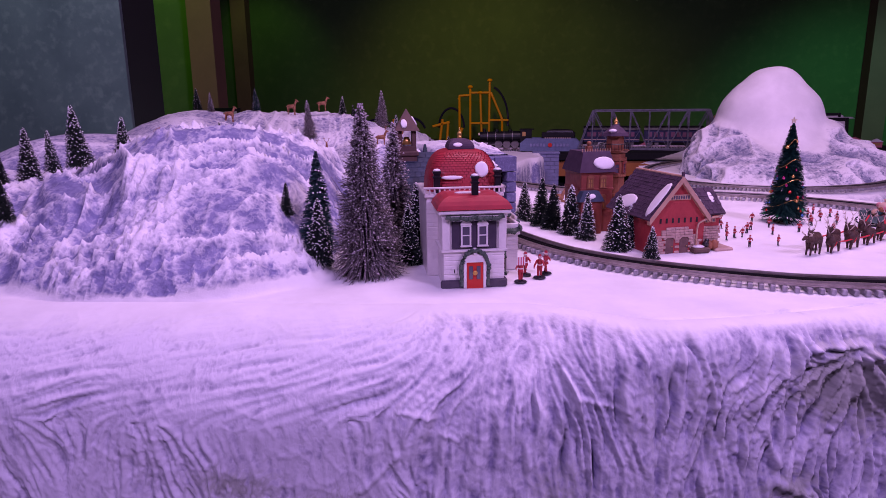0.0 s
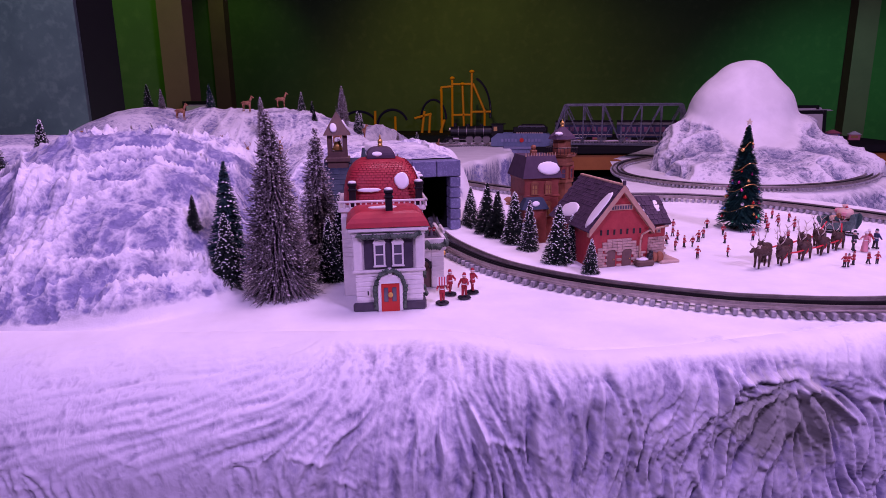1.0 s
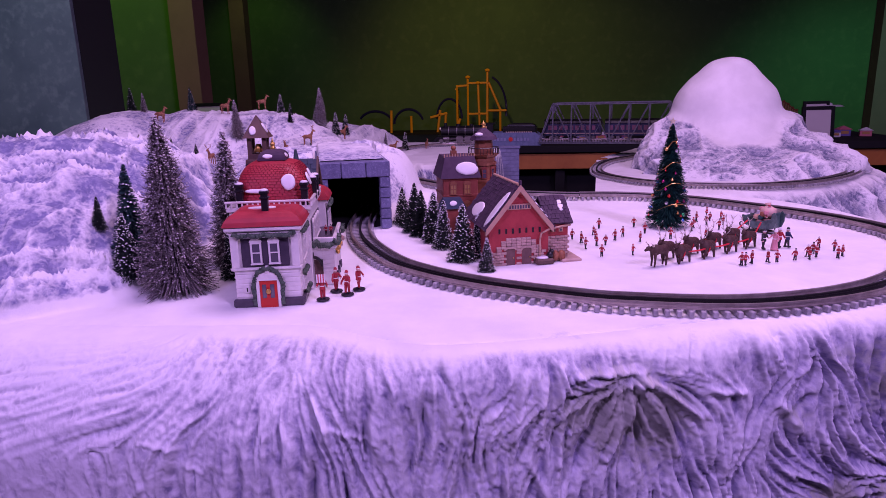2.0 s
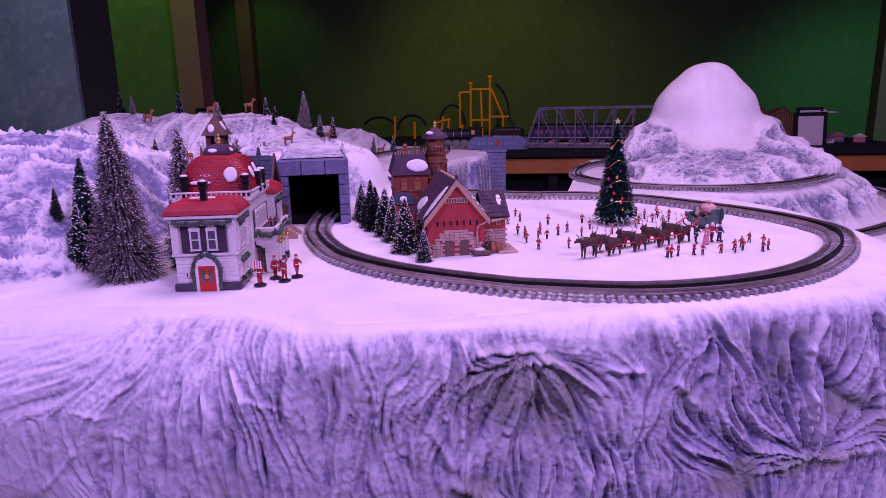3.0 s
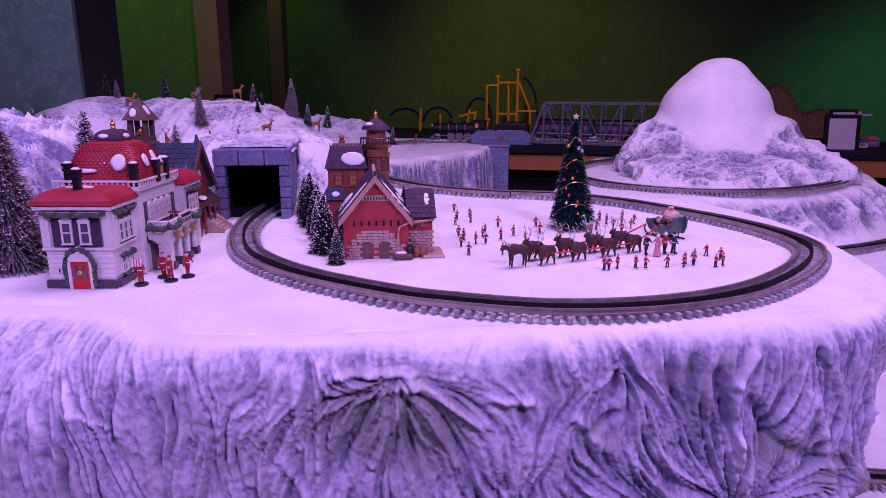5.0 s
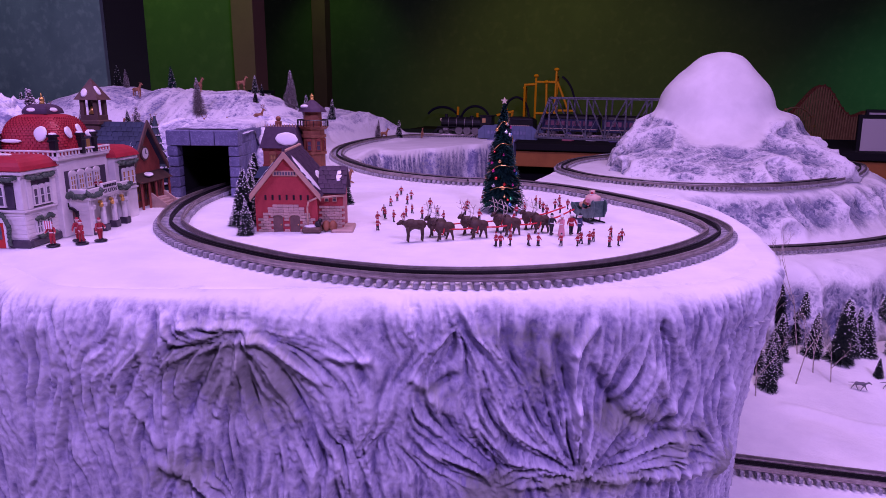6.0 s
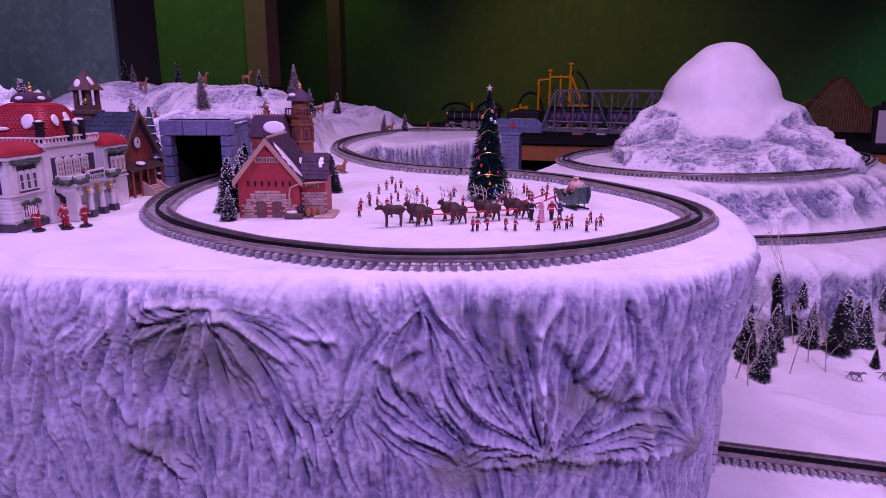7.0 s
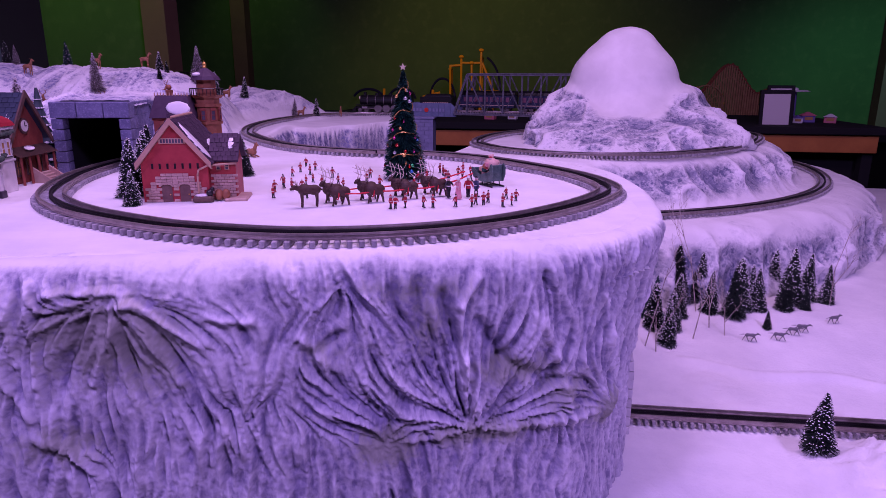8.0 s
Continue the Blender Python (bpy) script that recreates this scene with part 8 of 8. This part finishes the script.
def build_pier():
    pr = thing("bridge_pier", pose(0.275, 3.075, 0.60, 0, 0, 0), "blue-grey block pier standing under the girder bridge", "bridge pier")
    bm = bmesh.new()
    box(bm, 0.004, 0.004, 0, 0.116, 0.11, 0.398)
    part("core", bm, M["pier"], pr)
    for r in range(22):
        for k in range(3):
            w = 0.12 / 3
            x0 = k * w + (w / 2 if r % 2 else 0)
            for a, b in (((x0, min(x0 + w, 0.12)),) if x0 < 0.118 else ()) + ((((0.0, w / 2),) if (r % 2 and k == 0) else ())):
                bm = bmesh.new()
                box(bm, a + 0.0006, 0.0, r * 0.018 + 0.0006, b - 0.0006, 0.006, (r + 1) * 0.018 - 0.0006)
                part("block", bm, M["pier"], pr)
    bm = bmesh.new()
    box(bm, -0.004, -0.004, 0.394, 0.124, 0.115, 0.404, 0.002)
    part("cap", bm, M["pier"], pr)
    return pr


build_pier()


def wheel_part(parent, x, y, z, r, label=""):
    bm = bmesh.new()
    tube(bm, (x, y - 0.003, z), (x, y + 0.003, z), r, None, 18)
    tube(bm, (x, y - 0.004, z), (x, y + 0.004, z), r * 0.3, None, 10)
    return part("wheel", bm, M["wheel"], parent, label)


def build_locomotive():
    lo = thing("steam_locomotive", pose(0.150, 3.215, 1.0150, 0, 0, -3.5), "black toy steam locomotive facing the bend", "locomotive")
    bm = bmesh.new()
    tube(bm, (-0.125, 0, 0.055), (0.07, 0, 0.055), 0.0235, 0.0265, 20)
    part("boiler", bm, M["loco_black"], lo, smooth=False)
    for x in (-0.09, -0.05, -0.01, 0.03):
        bm = bmesh.new()
        tube(bm, (x, 0, 0.055), (x + 0.003, 0, 0.055), 0.0265, None, 20)
        part("boiler_band", bm, M["wheel"], lo)
    for x, h, r in ((-0.105, 0.094, 0.008), (-0.045, 0.089, 0.011), (0.02, 0.088, 0.010)):
        bm = bmesh.new()
        tube(bm, (x, 0, 0.070), (x, 0, h), r, r * 0.9, 14)
        part("chimney" if x < -0.1 else "dome", bm, M["loco_black"], lo)
    bm = bmesh.new()
    box(bm, 0.07, -0.030, 0.022, 0.125, 0.030, 0.088, 0.001)
    box(bm, 0.066, -0.033, 0.088, 0.135, 0.033, 0.092, 0.001)
    cab = part("cab", bm, M["loco_black"], lo)
    for s in (-1, 1):
        bm = bmesh.new()
        box(bm, 0.080, s * 0.0305 - 0.001, 0.058, 0.096, s * 0.0305 + 0.001, 0.078)
        part("cab_window", bm, M["warm_pane"], cab)
    bm = bmesh.new()
    box(bm, -0.145, -0.022, 0.016, 0.125, 0.022, 0.030, 0.001)
    box(bm, -0.140, -0.033, 0.034, 0.07, 0.033, 0.0365)
    part("frame", bm, M["loco_black"], lo)
    bm = bmesh.new()
    vs = [(-0.145, 0.028), (-0.172, 0.004), (-0.145, 0.004)]
    poly(bm, vs, 0.05, 0, Matrix.Translation((0, -0.025, 0)))
    part("cow_catcher", bm, M["loco_black"], lo)
    bm = bmesh.new()
    tube(bm, (-0.134, 0, 0.066), (-0.126, 0, 0.066), 0.007, None, 12)
    part("headlamp", bm, M["star_cream"], lo)
    for s in (-1, 1):
        for x in (-0.035, 0.005, 0.045):
            wheel_part(lo, x, s * 0.024, 0.0185, 0.0185)
        for x in (-0.125, -0.095):
            wheel_part(lo, x, s * 0.022, 0.010, 0.010)
        wheel_part(lo, 0.095, s * 0.022, 0.011, 0.011)
        bm = bmesh.new()
        box(bm, -0.105, s * 0.029 - 0.001, 0.018, 0.048, s * 0.029 + 0.001, 0.0215)
        tube(bm, (-0.112, s * 0.028, 0.022), (-0.085, s * 0.028, 0.022), 0.009, None, 12)
        part("drive_rod", bm, M["wheel"], lo, "bright drive rod and cylinder")
    return lo


build_locomotive()


def build_tender():
    te = thing("tender", pose(0.398, 3.180, 1.0165, 0, 0, -11), "black coal tender with faint lettering", "tender")
    bm = bmesh.new()
    box(bm, -0.075, -0.030, 0.018, 0.080, 0.030, 0.074, 0.002)
    part("body", bm, M["loco_black"], te)
    bm = bmesh.new()
    hip_roof(bm, -0.055, -0.026, 0.075, 0.026, 0.074, 0.088, 0.5, 1.6, 4)
    part("coal", bm, M["loco_black"], te, "heaped black coal")
    bm = bmesh.new()
    for k in range(12):
        box(bm, -0.060 + k * 0.0105, -0.0312, 0.042, -0.053 + k * 0.0105, -0.0302, 0.050)
    part("lettering_bars", bm, M["gold_letter"], te, "pale unreadable lettering")
    for s in (-1, 1):
        for x in (-0.055, -0.025, 0.03, 0.06):
            wheel_part(te, x, s * 0.022, 0.010, 0.010)
    return te


build_tender()


def build_coach(x, y, turn):
    co = thing("passenger_coach", pose(x, y, 1.0325, 0, 0, turn), "dark blue toy passenger coach on the bridge", "railway coach", "coaches on the bridge")
    L = 0.255
    bm = bmesh.new()
    box(bm, -L / 2, -0.031, 0.014, L / 2, 0.031, 0.070, 0.002)
    part("body", bm, M["coach_blue"], co)
    bm = bmesh.new()
    pts = [(-0.034, 0.070), (-0.030, 0.080), (-0.016, 0.088), (0.016, 0.088), (0.030, 0.080), (0.034, 0.070)]
    poly(bm, pts, L, 0, Matrix.Translation((-L / 2, 0, 0)) @ Matrix.Rotation(-math.pi / 2, 4, "Z"))
    part("roof", bm, M["loco_black"], co)
    for s in (-1, 1):
        for k in range(9):
            bm = bmesh.new()
            box(bm, -0.108 + k * 0.0245, s * 0.0315 - 0.001, 0.040, -0.092 + k * 0.0245, s * 0.0315 + 0.001, 0.060)
            part("window", bm, M["pink_pane"], co)
        bm = bmesh.new()
        box(bm, -L / 2, s * 0.0318 - 0.0006, 0.024, L / 2, s * 0.0318 + 0.0006, 0.027)
        part("stripe", bm, M["gold_letter"], co)
        for x2 in (-0.095, -0.07, 0.07, 0.095):
            wheel_part(co, x2, s * 0.022, 0.009, 0.009)
    return co


M["pink_pane"] = make_material("pink_coach_window", (0.16, 0.07, 0.11), 0.3)
build_coach(0.640, 3.125, -13.5)
build_coach(0.905, 3.060, -13.5)


# ---- fairground display on the table behind ----
def build_back_table():
    bt = thing("display_table", pose(0, 0, 0), "long black-topped table with orange wooden fascia", "table")
    bm = bmesh.new()
    box(bm, -0.9, 4.3, 0.755, 2.86, 4.33, 0.858, 0.003)
    part("fascia", bm, M["orange_wood"], bt, "orange stained wooden board")
    bm = bmesh.new()
    box(bm, -0.95, 4.27, 0.862, 2.92, 5.6, 0.905, 0.004)
    part("tabletop", bm, M["skirt"], bt)
    for x in (-0.8, 0.66, 2.0, 2.8):
        bm = bmesh.new()
        box(bm, x, 4.34, 0, x + 0.06, 4.40, 0.86)
        part("leg", bm, M["skirt"], bt)
    bm = bmesh.new()
    box(bm, -0.9, 4.45, 0, 2.86, 4.47, 0.85)
    part("skirt", bm, M["skirt"], bt, "black cloth skirt")
    return bt


build_back_table()


def rod_set(root, name, rods, r, mat):
    for a, b in rods:
        bm = bmesh.new()
        tube(bm, a, b, r, None, 6)
        part(name, bm, M[mat], root)


def arc_tube(root, name, c, rx, rz, a0, a1, r, mat, dy=0.0, n=24):
    bm = bmesh.new()
    pts = [Vector((c[0] + rx * math.cos(radians(a)), c[1] + dy * k / n, c[2] + rz * math.sin(radians(a)))) for k, a in enumerate(np.linspace(a0, a1, n + 1))]
    for a, b in zip(pts, pts[1:]):
        tube(bm, a, b, r, None, 6, cap=False)
    return part(name, bm, M[mat], root)


def build_yellow_coaster():
    yc = thing("toy_roller_coaster", pose(0, 9.2, 0), "tall yellow plastic toy roller coaster with navy track", "roller coaster")
    P = [((-0.32, 0, 0.72), (-0.32, 0, 1.34)), ((-0.17, 0, 0.72), (-0.17, 0, 1.45)), ((-0.01, 0, 0.72), (-0.03, 0, 1.37)), ((0.09, 0, 0.72), (0.10, 0, 1.535)), ((0.115, 0, 1.38), (0.28, 0, 1.0)), ((0.275, 0, 0.72), (0.275, 0, 1.0)),
         ((-0.33, 0, 1.335), (-0.16, 0, 1.345)), ((-0.18, 0, 1.375), (0.105, 0, 1.375)), ((-0.17, 0, 0.96), (0.10, 0, 0.96)), ((0.10, 0, 1.0), (0.36, 0, 1.0)), ((-0.33, 0.25, 0.72), (-0.33, 0.25, 1.30)), ((0.09, 0.25, 0.72), (0.10, 0.25, 1.45)),
         ((-0.33, 0, 1.30), (-0.33, 0.25, 1.30)), ((0.10, 0, 1.45), (0.10, 0.25, 1.45))]
    rod_set(yc, "yellow_post", P, 0.016, "yellow")
    for x, z in ((-0.17, 1.455), (0.10, 1.54), (-0.03, 1.375)):
        bm = bmesh.new()
        ball(bm, (x, 0, z), 0.03, 1.2, 1, 0.8)
        part("connector", bm, M["yellow"], yc)
    rod_set(yc, "yellow_post", [((-1.26, 0, 0.72), (-1.25, 0, 1.03)), ((-0.97, 0, 0.72), (-0.97, 0, 0.95)), ((-0.60, 0, 0.72), (-0.56, 0, 1.02)), ((-0.70, 0, 0.92), (-0.46, 0, 0.98)), ((-0.5, 0, 0.72), (-0.48, 0, 0.97)), ((-0.34, 0, 0.72), (-0.28, 0, 0.9))], 0.018, "yellow")
    arc_tube(yc, "navy_track", (-0.44, 0.05, 0.9), 0.18, 0.27, 0, 180, 0.016, "navy", 0.1)
    arc_tube(yc, "navy_track", (0.06, 0.12, 1.0), 0.30, 0.48, -10, 70, 0.016, "navy", 0.1)
    arc_tube(yc, "navy_track", (-1.02, 0.05, 0.82), 0.22, 0.22, 20, 175, 0.018, "navy", 0.1)
    arc_tube(yc, "navy_track", (-1.5, 0.05, 0.82), 0.26, 0.2, 10, 150, 0.018, "navy", 0.1)
    bm = bmesh.new()
    box(bm, -1.9, -0.4, 0.66, 1.0, 0.6, 0.72)
    part("base_board", bm, M["skirt"], yc)
    for x in (-1.8, 0.9):
        bm = bmesh.new()
        box(bm, x, -0.3, 0, x + 0.06, 0.5, 0.66)
        part("trestle", bm, M["skirt"], yc)
    return yc


build_yellow_coaster()


M["rail_red"] = make_material("dull_red_rail_paint", (0.34, 0.10, 0.05), 0.5)


def build_wooden_coaster():
    wc = thing("wooden_roller_coaster", pose(0, 7.2, 0), "brown timber model roller coaster with red rails", "roller coaster")
    xs = np.linspace(2.45, 3.35, 40)
    tops = 0.98 + 0.34 * np.exp(-(((xs - 2.78) / 0.20) ** 2)) + 0.10 * np.exp(-(((xs - 3.2) / 0.10) ** 2))
    for i, (x, z) in enumerate(zip(xs, tops)):
        for y in (0.0, 0.10):
            bm = bmesh.new()
            tube(bm, (x, y, 0.66), (x, y, z), 0.0085, None, 5)
            part("post", bm, M["pale_wood"], wc)
        if i:
            bm = bmesh.new()
            tube(bm, (xs[i - 1], 0, tops[i - 1]), (x, 0, z), 0.009, None, 6)
            part("rail", bm, M["rail_red"], wc, "dull red top rail")
            bm = bmesh.new()
            tube(bm, (xs[i - 1], 0.1, tops[i - 1]), (x, 0.1, z), 0.009, None, 6)
            part("rail", bm, M["rail_red"], wc, "dull red top rail")
            bm = bmesh.new()
            tube(bm, (xs[i - 1], 0, max(tops[i - 1] - 0.12, 0.7)), (x, 0, max(z - 0.12, 0.7)), 0.006, None, 5)
            part("brace", bm, M["pale_wood"], wc)
            bm = bmesh.new()
            ball(bm, (x, 0, z + 0.010), 0.012, 1, 1, 0.8, 0, 8, 6)
            part("car", bm, M["rail_red"], wc) if i % 2 else bm.free()
    bm = bmesh.new()
    box(bm, 2.2, -0.3, 0.60, 4.4, 0.5, 0.66)
    part("base_board", bm, M["skirt"], wc)
    for x in (2.25, 4.3):
        bm = bmesh.new()
        box(bm, x, -0.2, 0, x + 0.06, 0.4, 0.60)
        part("trestle", bm, M["skirt"], wc)
    return wc


build_wooden_coaster()


def build_ferris_wheel():
    fw = thing("toy_ferris_wheel", pose(2.50, 6.92, 0.66), "small amber toy ferris wheel", "ferris wheel")
    c, R = Vector((0, 0, 0.30)), 0.16
    for y in (-0.02, 0.02):
        arc_tube(fw, "rim", (c.x, y, c.z), R, R, 0, 360, 0.005, "pale_wood")
    for k in range(12):
        a = radians(30 * k)
        bm = bmesh.new()
        tube(bm, c, c + Vector((R * math.cos(a), 0, R * math.sin(a))), 0.004, None, 5)
        part("spoke", bm, M["pale_wood"], fw)
        bm = bmesh.new()
        ball(bm, c + Vector((R * 1.06 * math.cos(a), 0, R * 1.06 * math.sin(a) - 0.01)), 0.016, 1, 1, 0.9, 0, 8, 6)
        part("cabin", bm, M["gold"], fw)
    for s in (-0.09, 0.09):
        bm = bmesh.new()
        tube(bm, c, (s, 0, 0), 0.007, None, 6)
        part("support_leg", bm, M["pale_wood"], fw)
    return fw


build_ferris_wheel()


def build_stall(x, y, z, s, mat, roof, seed):
    rng = random.Random(seed)
    st = thing("toy_fair_stall", pose(x, y, z, 0, 0, rng.uniform(-20, 20)), "small %s toy fairground stall" % ("pink" if mat == "toy_pink" else "violet" if mat == "toy_violet" else "white"), "fairground stall", "fairground stalls")
    bm = bmesh.new()
    box(bm, -s, -s * 0.7, 0, s, s * 0.7, s * 1.1, s * 0.06)
    part("body", bm, M[mat], st)
    bm = bmesh.new()
    hip_roof(bm, -s * 1.2, -s * 0.9, s * 1.2, s * 0.9, s * 1.1, s * 1.7, 0.12)
    part("roof", bm, M[roof], st)
    bm = bmesh.new()
    box(bm, -s * 0.6, -s * 0.74, s * 0.4, s * 0.6, -s * 0.66, s * 0.9)
    part("counter", bm, M["warm_pane"], st)
    return st


for k, (x, y, z, s, a, b) in enumerate(((0.55, 4.6, 0.905, 0.035, "toy_pink", "toy_violet"), (0.70, 4.65, 0.905, 0.03, "toy_white", "toy_pink"), (0.85, 4.6, 0.905, 0.035, "toy_violet", "toy_white"), (1.0, 4.7, 0.905, 0.035, "toy_pink", "toy_white"), (1.15, 4.6, 0.905, 0.03, "toy_violet", "toy_pink"),
                                        (2.62, 4.75, 0.905, 0.04, "toy_violet", "toy_pink"), (2.74, 4.7, 0.905, 0.035, "toy_pink", "toy_white"), (2.52, 4.65, 0.905, 0.03, "toy_white", "toy_violet"), (1.95, 4.7, 0.905, 0.04, "toy_pink", "toy_violet"), (2.02, 4.65, 0.905, 0.035, "toy_violet", "toy_pink"))):
    build_stall(x, y, z, s, a, b, 200 + k)


def build_carousel_tower():
    ct = thing("toy_tower_ride", pose(2.56, 4.85, 0.905), "slim toy tower ride with pale disc on top", "tower ride")
    bm = bmesh.new()
    tube(bm, (0, 0, 0), (0, 0, 0.20), 0.018, 0.012, 10)
    part("mast", bm, M["toy_violet"], ct)
    bm = bmesh.new()
    tube(bm, (0, 0, 0.195), (0, 0, 0.205), 0.09, 0.07, 20)
    ball(bm, (0, 0, 0.205), 0.02, 1, 1, 0.8)
    part("disc", bm, M["toy_white"], ct)
    return ct


build_carousel_tower()


def build_frame(x, y, z, w, h, turn, lean, label):
    fr = thing("picture_frame", pose(x, y, z, lean, 0, turn), label, "picture frame", "framed notices")
    t = w * 0.11
    for name, b in (("stile", (-w / 2, 0, -w / 2 + t, h)), ("stile", (w / 2 - t, 0, w / 2, h)), ("rail", (-w / 2 + t, 0, w / 2 - t, t)), ("rail", (-w / 2 + t, h - t, w / 2 - t, h))):
        bm = bmesh.new()
        box(bm, b[0], -0.008, b[1], b[2], 0.012, b[3], 0.002)
        part(name, bm, M["frame_black"], fr)
    bm = bmesh.new()
    box(bm, -w / 2 + t * 0.9, -0.002, t * 0.9, w / 2 - t * 0.9, 0.008, h - t * 0.9)
    part("paper", bm, M["paper"], fr, "blank white notice")
    return fr


build_frame(2.33, 4.46, 0.80, 0.205, 0.315, 4, -6, "tall black picture frame with a white notice")
build_frame(2.46, 4.80, 0.905, 0.17, 0.235, 0, -6, "black picture frame with a grey notice")
build_frame(-2.03, 5.15, 1.045, 0.24, 0.17, 0, -4, "small black frame with a white notice on a ledge")
wall_box("ledge_west", (-2.9, 5.05, 0), (-1.7, 5.24, 1.043), M["skirt"], "black covered ledge below the green wall")


# ---- black drapes that close the layout's front and back ----
wall_box("skirt_front", (-1.74, 0.70, 0), (0.9, 0.74, 0.46), M["skirt"], "black table skirt under the cliff")
wall_box("skirt_east", (0.88, 0.45, 0), (3.36, 0.50, 0.36), M["skirt"], "black table skirt under the low field")
